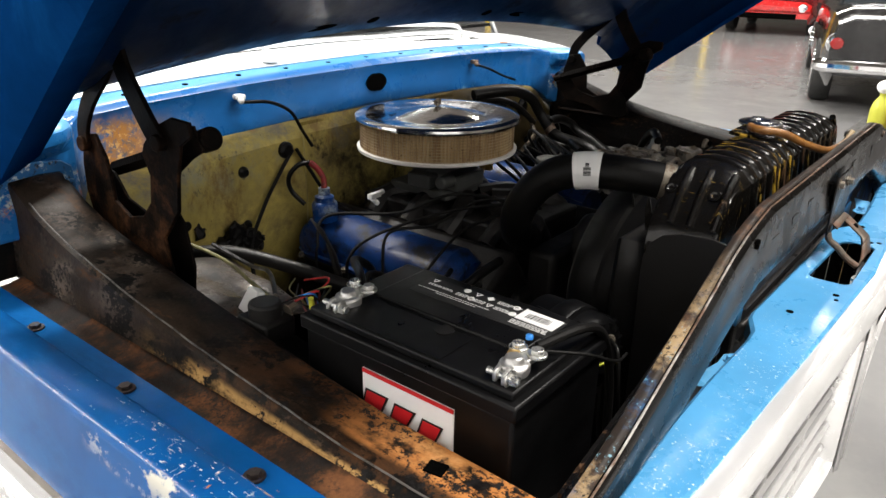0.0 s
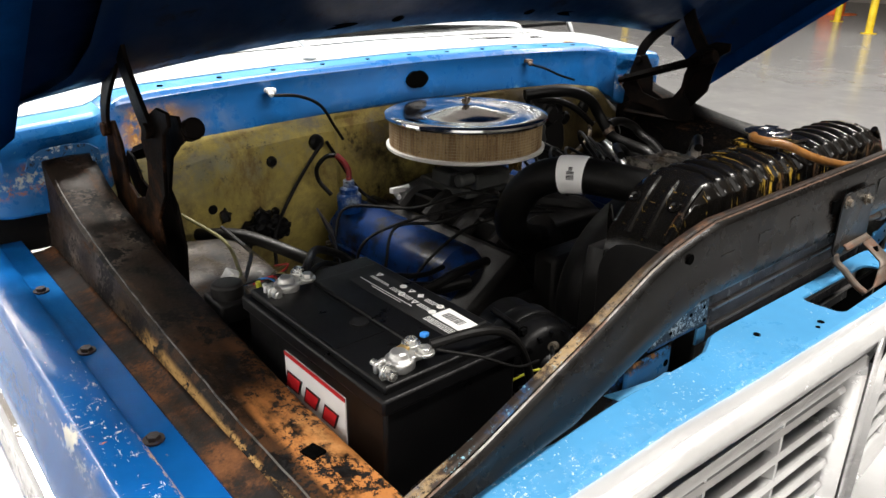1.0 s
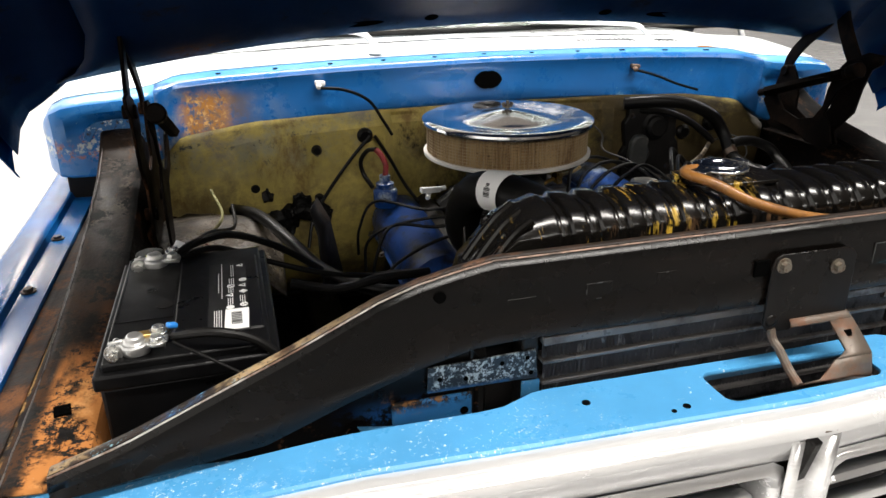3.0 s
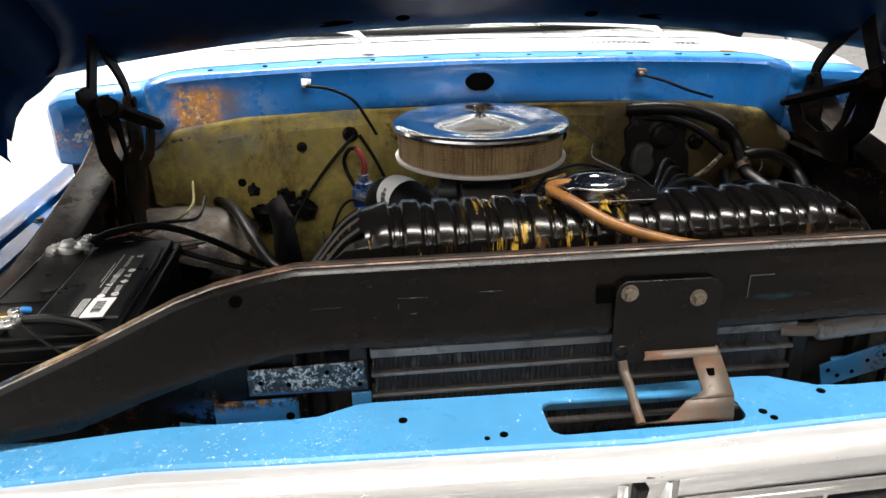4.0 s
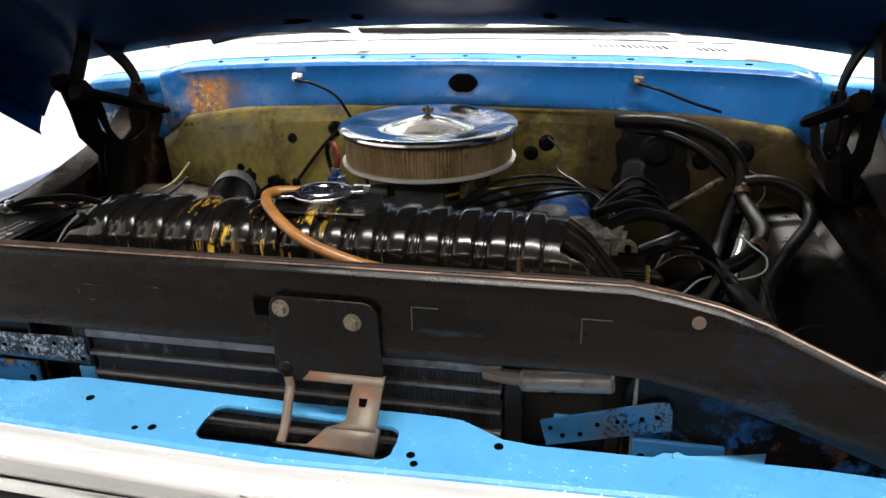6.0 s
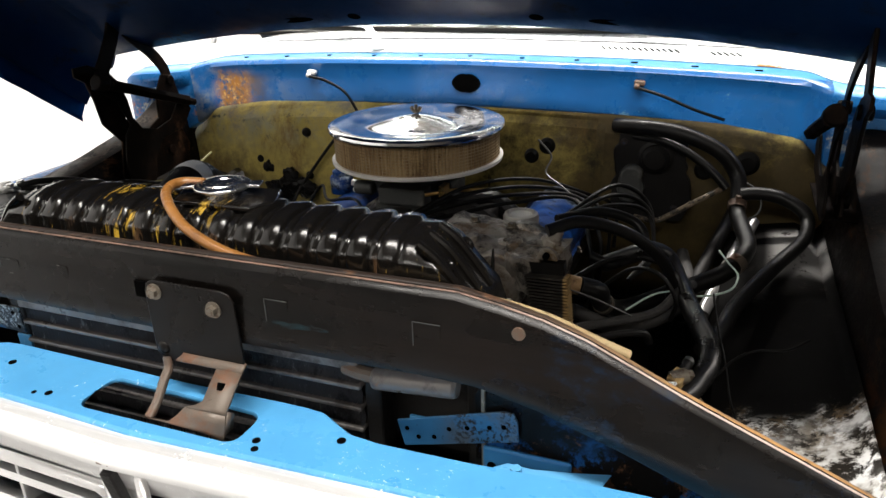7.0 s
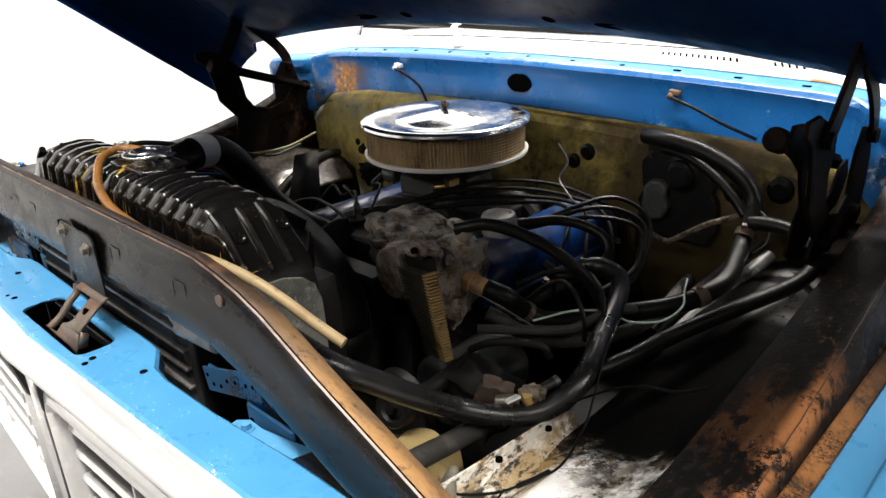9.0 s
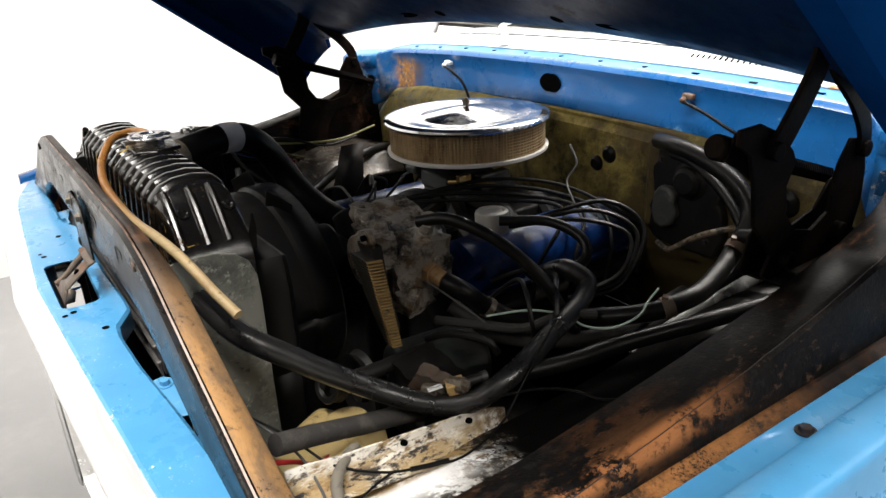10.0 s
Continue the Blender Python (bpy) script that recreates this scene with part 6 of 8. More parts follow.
for sx in SIDES:
    bm = B()
    box(bm, (sx * 0.335, 0.107, 0.77), (0.02, 0.09, 0.36))
    part("side_strap", bm, M_SHROUD, rad, bevel=0.004)
bm = B()
plate(bm, [(-0.045, 0.085), (0.06, 0.085), (0.075, 0.115), (0.06, 0.155), (-0.05, 0.155), (-0.06, 0.12)], 0.006, Matrix.Translation((0, 0, 1.0475)))
part("neck_plate", bm, M_TANK, rad, bevel=0.002)
bm = B()
lathe(bm, (0.0, 0.122, 1.0535), ((0.022, 0.0), (0.022, 0.006), (0.031, 0.007), (0.034, 0.009), (0.034, 0.012), (0.031, 0.0135), (0.024, 0.0135), (0.022, 0.0155), (0.014, 0.0155), (0.012, 0.0135), (0.0, 0.013)), 40)
for a in (20, 200):
    ca, sa = math.cos(radians(a)), math.sin(radians(a))
    box(bm, (ca * 0.038, 0.122 + sa * 0.038, 1.0645), (0.018, 0.02, 0.0035), (0, 0, a))
cap = part("radiator_cap", bm, M_CAP, rad, "worn chrome pressure cap", bevel=0.0008)
bm = B()
for i in range(11):
    a = radians(200 + i * 14)
    box(bm, (0.0275 * math.cos(a), 0.122 + 0.0275 * math.sin(a), 1.0674), (0.0012, 0.0032, 0.0006), (0, 0, math.degrees(a) + 90))
part("cap_print", bm, M_INK, cap)
for sx in SIDES:
    bm = B()
    plate(bm, [(0.03, 0.6), (0.03, 0.972), (0.06, 0.976), (0.1, 0.974), (0.125, 0.966), (0.141, 0.952), (0.149, 0.93), (0.15, 0.9), (0.146, 0.6)], 0.004, Matrix.Translation((sx * 0.354 - 0.002, 0, 0)) @ YZ)
    part("side_bracket", bm, M_DUSTYPLATE if sx > 0 else M_SHROUD, rad, "dusty grey round-cornered side bracket" if sx > 0 else "black round-cornered side bracket", bevel=0.001)
shr = thing("fan_shroud", (0, 0.28, 0.6), "black plastic fan shroud behind the radiator", "fan shroud")
bm = B()
rows = []
for k in range(49):
    a = 2 * math.pi * k / 48
    ca, sa = math.cos(a), math.sin(a)
    m = max(abs(ca) / 0.32, abs(sa) / 0.18)
    bx, bz3 = ca / m, sa / m
    rows.append([(bx, 0.16, 0.75 + bz3), (bx, 0.2, 0.75 + bz3), (bx * 0.96, 0.21, 0.75 + bz3 * 0.96), (0.225 * ca, 0.222, 0.765 + 0.17 * sa), (0.214 * ca, 0.236, 0.765 + 0.164 * sa), (0.212 * ca, 0.278, 0.765 + 0.162 * sa), (0.218 * ca, 0.284, 0.765 + 0.168 * sa), (0.219 * ca, 0.29, 0.765 + 0.169 * sa), (0.219 * ca, 0.328, 0.765 + 0.169 * sa)])
skin(bm, rows)
part("hood_ring", bm, M_SHROUD, shr, solid=0.004)
bm = B()
tube(bm, [(0.2165 * math.cos(a), 0.328, 0.765 + 0.1665 * math.sin(a)) for a in [2 * math.pi * k / 48 for k in range(49)]], 0.0045, 8, 1)
part("rim", bm, M_DULLRUB, shr, "dusty rolled rim")
fan = thing("engine_fan", (0, 0.3, 0.78), "dark steel cooling fan inside its shroud", "fan")
bm = B()
lathe(bm, (0, 0.29, 0.78), ((0, -0.03), (0.05, -0.03), (0.055, 0.0), (0.03, 0.01), (0.03, 0.08), (0, 0.08)), 24, (0, 1, 0))
part("hub", bm, M_IRON, fan)
for k in range(6):
    a = 2 * math.pi * k / 6
    bm = B()
    box(bm, (0.12, 0.0, 0.0), (0.14, 0.055, 0.003), (28, 0, 0))
    bmesh.ops.transform(bm, matrix=Matrix.Translation((0, 0.29, 0.78)) @ Euler((radians(90), 0, 0)).to_matrix().to_4x4() @ Euler((0, 0, a)).to_matrix().to_4x4(), verts=bm.verts)
    part("blade", bm, M_IRON, fan, bevel=0.001)

cond = thing("condenser", (0, 0.045, 0.7), "dusty finned condenser in front of the radiator", "condenser")
for k, z in enumerate((0.912, 0.885, 0.858, 0.831, 0.804, 0.777)):
    bm = B()
    box(bm, (-0.027, 0.036, z), (0.49, 0.024, 0.0055 if k else 0.011))
    part("flat_tube", bm, M_TUBE, cond, bevel=0.0018)
    bm = B()
    rows = []
    for i in range(381):
        x = -0.27 + i * 0.485 / 380 + 0.0006 * math.sin(i * 1.7 + k) + 0.001 * math.sin(i * 0.11 + k * 2)
        y = 0.029 if i % 2 else 0.0335
        rows.append([(x, y, z - 0.003), (x + 0.0012 * math.sin(i * 0.05 + k), y + 0.0008 * math.sin(i * 0.4), z - 0.0135), (x, y, z - 0.0245)])
    skin(bm, rows)
    part("corrugated_fin", bm, M_FIN, cond, smooth=0)
for x in (-0.285, 0.23):
    bm = B()
    box(bm, (x, 0.045, 0.85), (0.02, 0.03, 0.17))
    part("end_frame", bm, M_IRON, cond, bevel=0.003)
bm = B()
tube(bm, [(0.2, 0.03, 0.906), (0.22, 0.025, 0.906), (0.24, 0.022, 0.907)], 0.008, 10)
part("pipe_fitting", bm, M_BRKRUST, cond)
bm = B()
cyl(bm, (0.238, 0.02, 0.906), (0.332, 0.02, 0.914), 0.012, n=18)
part("drier_pipe", bm, M_TUBE, cond, "grey-brown insulated pipe", bevel=0.004)

# overflow hose: amber over the tank, tan along the flange to its open end
cable("overflow_hose", [(-0.03, 0.128, 1.062), (-0.053, 0.118, 1.064), (-0.058, 0.1, 1.064), (-0.042, 0.073, 1.06), (-0.008, 0.05, 1.043), (0.035, 0.036, 1.029), (0.09, 0.03, 1.017), (0.18, 0.029, 1.009), (0.259, 0.032, 1.006), (0.324, 0.038, 1.006), (0.373, 0.047, 0.998), (0.416, 0.056, 0.984), (0.452, 0.066, 0.965), (0.487, 0.078, 0.946)], 0.0062, M_AMBER, "amber vinyl overflow hose with a dirty open end", "hose", 12)

# upper radiator hose
uh = thing("radiator_hose", (-0.2, 0.3, 0.95), "thick black radiator hose with a white paper band", "hose")
bm = B()
tube(bm, [(-0.165, 0.185, 0.982), (-0.188, 0.24, 0.99), (-0.212, 0.3, 0.9925), (-0.234, 0.352, 0.984), (-0.243, 0.392, 0.955), (-0.24, 0.425, 0.905), (-0.215, 0.445, 0.86), (-0.16, 0.465, 0.825), (-0.1, 0.49, 0.80)], 0.0285, 18, 8)
part("tube", bm, M_MATTHOSE, uh)
bm = B()
tube(bm, [(-0.2095, 0.294, 0.9925), (-0.2145, 0.307, 0.9925), (-0.2205, 0.321, 0.991), (-0.2255, 0.333, 0.989)], 0.0305, 24, 3, caps=False)
band = part("paper_band", bm, M_LABELW, uh, "white paper band with printed bars")
bd = Vector((-0.02, 0.042, -0.003)).normalized()
bn = Vector((-0.62, -0.42, 0.45))
bn = (bn - bd * bn.dot(bd)).normalized()
bs = bd.cross(bn)
for i in range(9):
    bm = B()
    ang = -0.55 + i * 0.075
    n2 = bn * math.cos(ang) + bs * math.sin(ang)
    p = Vector((-0.2175, 0.314, 0.992)) + n2 * 0.0309
    rot = Matrix((bd, n2.cross(bd), n2)).transposed().to_4x4()
    bmesh.ops.create_cube(bm, size=1, matrix=Matrix.Translation(p) @ rot @ Matrix.Diagonal((0.012 if i < 6 else 0.006, 0.0011 + 0.0005 * (i % 3), 0.0006, 1)))
    part("band_print", bm, M_INK, band)
bm = B()
tube(bm, [(-0.168, 0.192, 0.983), (-0.175, 0.208, 0.986)], 0.0305, 20, 2)
part("hose_clamp", bm, M_BOLT, uh)

# ---------------------------------------------------------------- air cleaner
ACX, ACY = -0.032, 0.778
ac = thing("air_cleaner", (ACX, ACY, 0.915), "round chrome air cleaner with an exposed tan filter element", "air cleaner")
bm = B()
lathe(bm, (ACX, ACY, 0.0), ((0.0, 0.908), (0.06, 0.908), (0.075, 0.913), (0.15, 0.916), (0.168, 0.917), (0.174, 0.92), (0.175, 0.926), (0.172, 0.927), (0.16, 0.925)), 72)
part("base_pan", bm, M_ORANGE, ac, "pale grey base pan rim")
bm = B()
rows = []
NP = 150
for i in range(NP * 2 + 1):
    a = math.pi * i / NP
    r = 0.1665 if i % 2 else 0.1625
    rows.append([(ACX + r * math.cos(a), ACY + r * math.sin(a), z) for z in (0.926, 0.985)])
skin(bm, rows)
part("filter_element", bm, M_PAPER, ac, "dusty tan pleated paper", smooth=0)
bm = B()
for k in range(10):
    z = 0.929 + k * 0.006
    lathe(bm, (ACX, ACY, z), ((0.1672, -0.0005), (0.1682, 0.0), (0.1672, 0.0005)), 72)
for k in range(120):
    a = 2 * math.pi * k / 120
    box(bm, (ACX + 0.1675 * math.cos(a), ACY + 0.1675 * math.sin(a), 0.9555), (0.0009, 0.0009, 0.058), (0, 0, math.degrees(a)))
part("filter_mesh", bm, M_MESH, ac, "fine tan wire mesh", smooth=0)
bm = B()
lathe(bm, (ACX, ACY, 0.0), ((0.165, 0.983), (0.172, 0.982), (0.1775, 0.984), (0.179, 0.988), (0.1775, 0.9925), (0.171, 0.9955), (0.16, 0.9958), (0.145, 0.9945), (0.125, 0.992), (0.108, 0.9905), (0.1, 0.991), (0.092, 0.9935), (0.075, 0.9975), (0.05, 1.003), (0.025, 1.0075), (0.012, 1.009), (0.0, 1.0095)), 96)
part("lid", bm, M_LID, ac, "dulled chrome lid")
bm = B()
cyl(bm, (ACX, ACY, 1.01), (ACX, ACY, 1.027), 0.0035, n=12)
cyl(bm, (ACX, ACY, 1.011), (ACX, ACY, 1.016), 0.0065, n=12)
for k in (-1, 1):
    box(bm, (ACX + k * 0.008, ACY, 1.0185), (0.008, 0.003, 0.01), (0, k * 25, 0))
part("wing_nut", bm, M_BOLT, ac, bevel=0.0008)

# ---------------------------------------------------------------- engine
eng = thing("engine", (0, 0.7, 0.5), "greasy V8 engine with blue valve covers", "engine")
bm = B()
box(bm, (0, 0.72, 0.58), (0.36, 0.54, 0.26))
part("block", bm, M_IRON, eng, bevel=0.012)
for sx in SIDES:
    bm = B()
    box(bm, (sx * 0.2, 0.71, 0.7), (0.16, 0.48, 0.12), (0, sx * 35, 0))
    part("cylinder_head", bm, M_IRON, eng, bevel=0.012)
bm = B()
box(bm, (0, 0.44, 0.66), (0.26, 0.06, 0.26))
part("timing_cover", bm, M_IRON, eng, bevel=0.012)
bm = B()
cyl(bm, (0.0, 0.36, 0.78), (0.0, 0.42, 0.78), 0.06, n=24)
part("water_pump", bm, M_IRON, eng, bevel=0.008)
bm = B()
box(bm, (0, 0.71, 0.785), (0.24, 0.42, 0.05))
part("intake_manifold", bm, M_IRON, eng, bevel=0.006)
for sx in SIDES:
    for k in range(4):
        bm = B()
        tube(bm, [(sx * 0.02, 0.72 + (k - 1.5) * 0.04, 0.815), (sx * 0.09, 0.71 + (k - 1.5) * 0.1, 0.815), (sx * 0.15, 0.71 + (k - 1.5) * 0.105, 0.775)], 0.022, 10, 4)
        part("intake_runner", bm, M_IRON, eng)
bm = B()
cyl(bm, (-0.05, 0.5, 0.77), (-0.09, 0.5, 0.82), 0.035, n=18)
part("thermostat_housing", bm, M_IRON, eng, bevel=0.006)


def valve_cover(sx, cy, cz, tilt):
    b = B()
    rows = []
    for k in range(15):
        v = -0.215 + k * 0.43 / 14
        e = 1 - max(0, (abs(v) - 0.195) / 0.02) ** 2 * 0.35
        rows.append([(a * (0.5 + 0.5 * e) , v, w * e) for a, w in ((-0.068, 0.0), (-0.067, 0.01), (-0.061, 0.012), (-0.058, 0.028), (-0.051, 0.045), (-0.04, 0.057), (-0.024, 0.065), (0, 0.069), (0.024, 0.065), (0.04, 0.057), (0.051, 0.045), (0.058, 0.028), (0.061, 0.012), (0.067, 0.01), (0.068, 0.0))])
    vs = skin(b, rows)
    b.faces.new(vs[0])
    b.faces.new(vs[-1][::-1])
    bmesh.ops.transform(b, matrix=pose(sx * 0.235, cy, cz, 0, sx * tilt, 0), verts=b.verts)
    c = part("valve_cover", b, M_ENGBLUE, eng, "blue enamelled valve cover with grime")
    for v in (-0.19, -0.06, 0.06, 0.19):
        b = B()
        bolt(b, (sx * 0.07, v, 0.004), (0, 0, 1), 0.006)
        bmesh.ops.transform(b, matrix=pose(sx * 0.235, cy, cz, 0, sx * tilt, 0), verts=b.verts)
        part("cover_bolt", b, M_BOLT, c)


valve_cover(-1, 0.74, 0.727, 22)
valve_cover(1, 0.74, 0.765, 22)
bm = B()
lathe(bm, (0.225, 0.642, 0.83), ((0.02, 0.0), (0.03, 0.0), (0.032, 0.006), (0.032, 0.034), (0.03, 0.04), (0.024, 0.042), (0.02, 0.038), (0.0, 0.038)), 28)
part("breather_cap", bm, M_BREATHER, eng, "grey metal breather cap")
bm = B()
box(bm, (ACX, ACY, 0.835), (0.13, 0.16, 0.02))
lathe(bm, (ACX, ACY, 0.84), ((0.055, 0.0), (0.06, 0.02), (0.05, 0.03), (0.052, 0.05), (0.062, 0.056), (0.062, 0.072), (0, 0.072)), 28)
box(bm, (ACX, ACY - 0.075, 0.862), (0.1, 0.04, 0.035))
box(bm, (ACX - 0.07, ACY - 0.02, 0.865), (0.035, 0.06, 0.03))
box(bm, (ACX + 0.07, ACY + 0.01, 0.86), (0.03, 0.08, 0.035))
cyl(bm, (ACX - 0.06, ACY - 0.09, 0.875), (ACX - 0.1, ACY - 0.09, 0.875), 0.014, n=14)
part("carburettor", bm, M_GREYPLATE, eng, "dull grey carburettor", bevel=0.004)
bm = B()
tube(bm, [(ACX + 0.05, ACY - 0.09, 0.87), (ACX + 0.1, ACY - 0.06, 0.875), (ACX + 0.15, ACY - 0.02, 0.868), (ACX + 0.19, ACY + 0.03, 0.86)], 0.004, 8)
box(bm, (ACX + 0.085, ACY - 0.075, 0.878), (0.012, 0.03, 0.024))
part("throttle_linkage", bm, M_BRASS, eng, bevel=0.001)
bm = B()
tube(bm, [(-0.20, 0.80, 0.825), (-0.185, 0.83, 0.83), (-0.15, 0.83, 0.835)], 0.006, 8)
box(bm, (-0.188, 0.82, 0.836), (0.05, 0.012, 0.012), (0, 8, 20))
part("vacuum_fitting", bm, M_LABELW, eng, "white plastic fitting", bevel=0.002)
# ignition coil
coil = thing("ignition_coil", (-0.275, 0.88, 0.79), "blue ignition coil with a red lead", "ignition coil")
bm = B()
lathe(bm, (-0.275, 0.88, 0.79), ((0, 0.0), (0.026, 0.0), (0.027, 0.035), (0.024, 0.04), (0.02, 0.042), (0.02, 0.052), (0.012, 0.056), (0.012, 0.07), (0, 0.07)), 24)
part("body", bm, M_ENGBLUE, coil)
bm = B()
tube(bm, [(-0.275, 0.88, 0.855), (-0.271, 0.885, 0.878), (-0.277, 0.895, 0.898), (-0.288, 0.905, 0.912)], 0.0062, 10)
part("lead", bm, M_REDLEAD, coil, "faded red lead")
bm = B()
tube(bm, [(-0.288, 0.905, 0.912), (-0.303, 0.925, 0.905), (-0.316, 0.94, 0.88), (-0.312, 0.94, 0.85), (-0.295, 0.92, 0.82)], 0.005, 10)
part("lead_sleeve", bm, M_RUBBER, coil, "black sleeve of the lead")
bm = B()
tube(bm, [(-0.275, 0.88, 0.846), (-0.275, 0.88, 0.858)], 0.0085, 12)
part("lead_boot", bm, M_RUBBER, coil)

# spark plug leads
for k in range(4):
    y = 0.52 + k * 0.09
    w = (0.0, 0.03, -0.012, 0.02)[k]
    cable("spark_plug_lead", [(-0.04, 0.5 + 0.02 * k, 0.842), (-0.12, 0.52 + 0.04 * k + w, 0.85 + w * 0.3), (-0.22, 0.55 + 0.05 * k + w, 0.836 - w * 0.4), (-0.305, y + 0.03 + w, 0.805 + w * 0.5), (-0.345, y + 0.04, 0.76), (-0.35, y + 0.04, 0.7)], 0.0032, M_MATTHOSE, "black spark plug lead over the valve cover", group="spark plug leads")
    cable("spark_plug_lead", [(0.02, 0.52 + 0.02 * k, 0.86), (0.1, 0.58 + 0.05 * k, 0.872 + 0.004 * k), (0.2, 0.68 + 0.05 * k, 0.875), (0.3, 0.75 + 0.045 * k, 0.865 - 0.01 * k), (0.355, y + 0.12, 0.8), (0.36, y + 0.1, 0.72)], 0.0038, M_MATTHOSE, "black spark plug lead over the valve cover", group="spark plug leads")

# compressor with its finned plate
cp = thing("compressor", (0.28, 0.4, 0.84), "greasy cast compressor with a finned front plate", "compressor")
bm = B()
lathe(bm, (0.265, 0.34, 0.868), ((0, -0.004), (0.034, -0.004), (0.04, 0.0), (0.042, 0.012), (0.046, 0.014), (0.046, 0.03), (0.041, 0.034), (0.041, 0.05), (0.047, 0.054), (0.047, 0.075), (0.041, 0.08), (0.041, 0.12), (0.05, 0.124), (0.05, 0.14), (0, 0.14)), 32, (0.12, 1, 0.02))
part("housing", bm, M_CAST, cp, "banded cast housing", bevel=0.001)
for nm, c, sz, rt in (("head", (0.235, 0.43, 0.905), (0.15, 0.1, 0.02), (0, 6, -8)), ("side_casting", (0.318, 0.42, 0.858), (0.05, 0.09, 0.1), (0, 6, -10)), ("front_casting", (0.318, 0.352, 0.9), (0.05, 0.05, 0.05), (6, 4, -20)), ("mount_bracket", (0.19, 0.45, 0.868), (0.1, 0.1, 0.045), (10, 0, 8)), ("foot", (0.335, 0.4, 0.812), (0.035, 0.06, 0.04), (10, 14, 20))):
    bm = B()
    box(bm, c, sz, rt)
    bmesh.ops.subdivide_edges(bm, edges=bm.edges, cuts=7, use_grid_fill=True)
    for v in bm.verts:
        v.co += noise.noise_vector(v.co * 45) * 0.008 + noise.noise_vector(v.co * 130) * 0.0035
    part(nm, bm, M_CAST, cp, smooth=50)
for a3, b3, r3 in (((0.29, 0.38, 0.9), (0.288, 0.375, 0.928), 0.014), ((0.325, 0.43, 0.9), (0.338, 0.43, 0.93), 0.013), ((0.33, 0.385, 0.895), (0.352, 0.38, 0.9), 0.012), ((0.333, 0.44, 0.87), (0.352, 0.44, 0.868), 0.012), ((0.22, 0.39, 0.905), (0.22, 0.388, 0.925), 0.012)):
    bm = B()
    cyl(bm, a3, b3, r3, r3 * 0.85, n=18)
    cyl(bm, a3, (Vector(a3) + Vector(b3)) / 2, r3 * 1.2, n=6)
    part("port", bm, M_CAST, cp, bevel=0.002)
for bx, by, bz5 in ((0.18, 0.4, 0.918), (0.2, 0.46, 0.918), (0.26, 0.46, 0.914), (0.27, 0.4, 0.912)):
    bm = B()
    bolt(bm, (bx, by, bz5), (0, 0, 1), 0.006)
    part("housing_bolt", bm, M_BOLT, cp)
# finned plate: leans back and narrows downwards, rounded lug on top
bm = B()
skin(bm, [[(0.326, 0.313, 0.926), (0.373, 0.312, 0.928), (0.373, 0.328, 0.928), (0.329, 0.335, 0.922), (0.326, 0.313, 0.926)], [(0.338, 0.324, 0.86), (0.377, 0.322, 0.862), (0.377, 0.332, 0.862), (0.34, 0.345, 0.86), (0.338, 0.324, 0.86)], [(0.363, 0.336, 0.788), (0.381, 0.335, 0.788), (0.381, 0.342, 0.788), (0.365, 0.352, 0.788), (0.363, 0.336, 0.788)]])
part("fin_base", bm, M_IRON, cp)
bm = B()
plate(bm, [(0.335 + 0.014 + 0.014 * math.cos(radians(a)), 0.9285 + 0.018 * math.sin(radians(a))) for a in range(0, 181, 20)], 0.007, Matrix.Translation((0, 0.318, 0)) @ XZ)
lug = part("lug", bm, M_CAST, cp, "rounded lug with a bolt hole", bevel=0.001)
bm = B()
cyl(bm, (0.349, 0.309, 0.937), (0.349, 0.3155, 0.937), 0.0045, n=14)
part("hole", bm, M_HOLE, lug)
for k in range(29):
    f = k / 28
    xl, xr, y, z = 0.322 + 0.012 * f + 0.026 * f * f, 0.379 + 0.008 * f, 0.303 + 0.024 * f, 0.928 - 0.138 * f
    bm = B()
    plate(bm, [(xl, y), (xr, y - 0.002), (xr + 0.001, y + 0.022 - 0.008 * f), (xl + 0.004, y + 0.026 - 0.004 * f)], 0.0023, Matrix.Translation((0, 0, z)) @ Euler((radians(-6), radians(-2), 0)).to_matrix().to_4x4())
    part("cooling_fin", bm, M_FINTIP, cp, smooth=0)
bm = B()
cyl(bm, (0.335, 0.425, 0.85), (0.375, 0.432, 0.842), 0.014, n=16)
cyl(bm, (0.34, 0.426, 0.849), (0.352, 0.428, 0.847), 0.0185, n=6)
part("pipe_union", bm, M_UNION, cp, "dusty tan pipe union", bevel=0.001)
# power steering pump and lower pulley
pump = thing("steering_pump", (0.33, 0.34, 0.66), "greenish grimy pump with a black pulley", "pump")
bm = B()
cyl(bm, (0.34, 0.35, 0.68), (0.36, 0.5, 0.69), 0.06, 0.055, 32)
part("body", bm, M_TEAL, pump, bevel=0.012, segs=3)
for nm, c, sz, rt, mt in (("reservoir", (0.42, 0.36, 0.705), (0.09, 0.08, 0.07), (0, 20, 10), M_IRON), ("outlet_block", (0.468, 0.335, 0.742), (0.045, 0.03, 0.04), (0, 20, 30), M_BRKRUST)):
    bm = B()
    box(bm, c, sz, rt)
    bmesh.ops.subdivide_edges(bm, edges=bm.edges, cuts=5, use_grid_fill=True)
    for v in bm.verts:
        v.co += noise.noise_vector(v.co * 40) * 0.008 + noise.noise_vector(v.co * 120) * 0.003
    part(nm, bm, mt, pump, smooth=50)
bm = B()
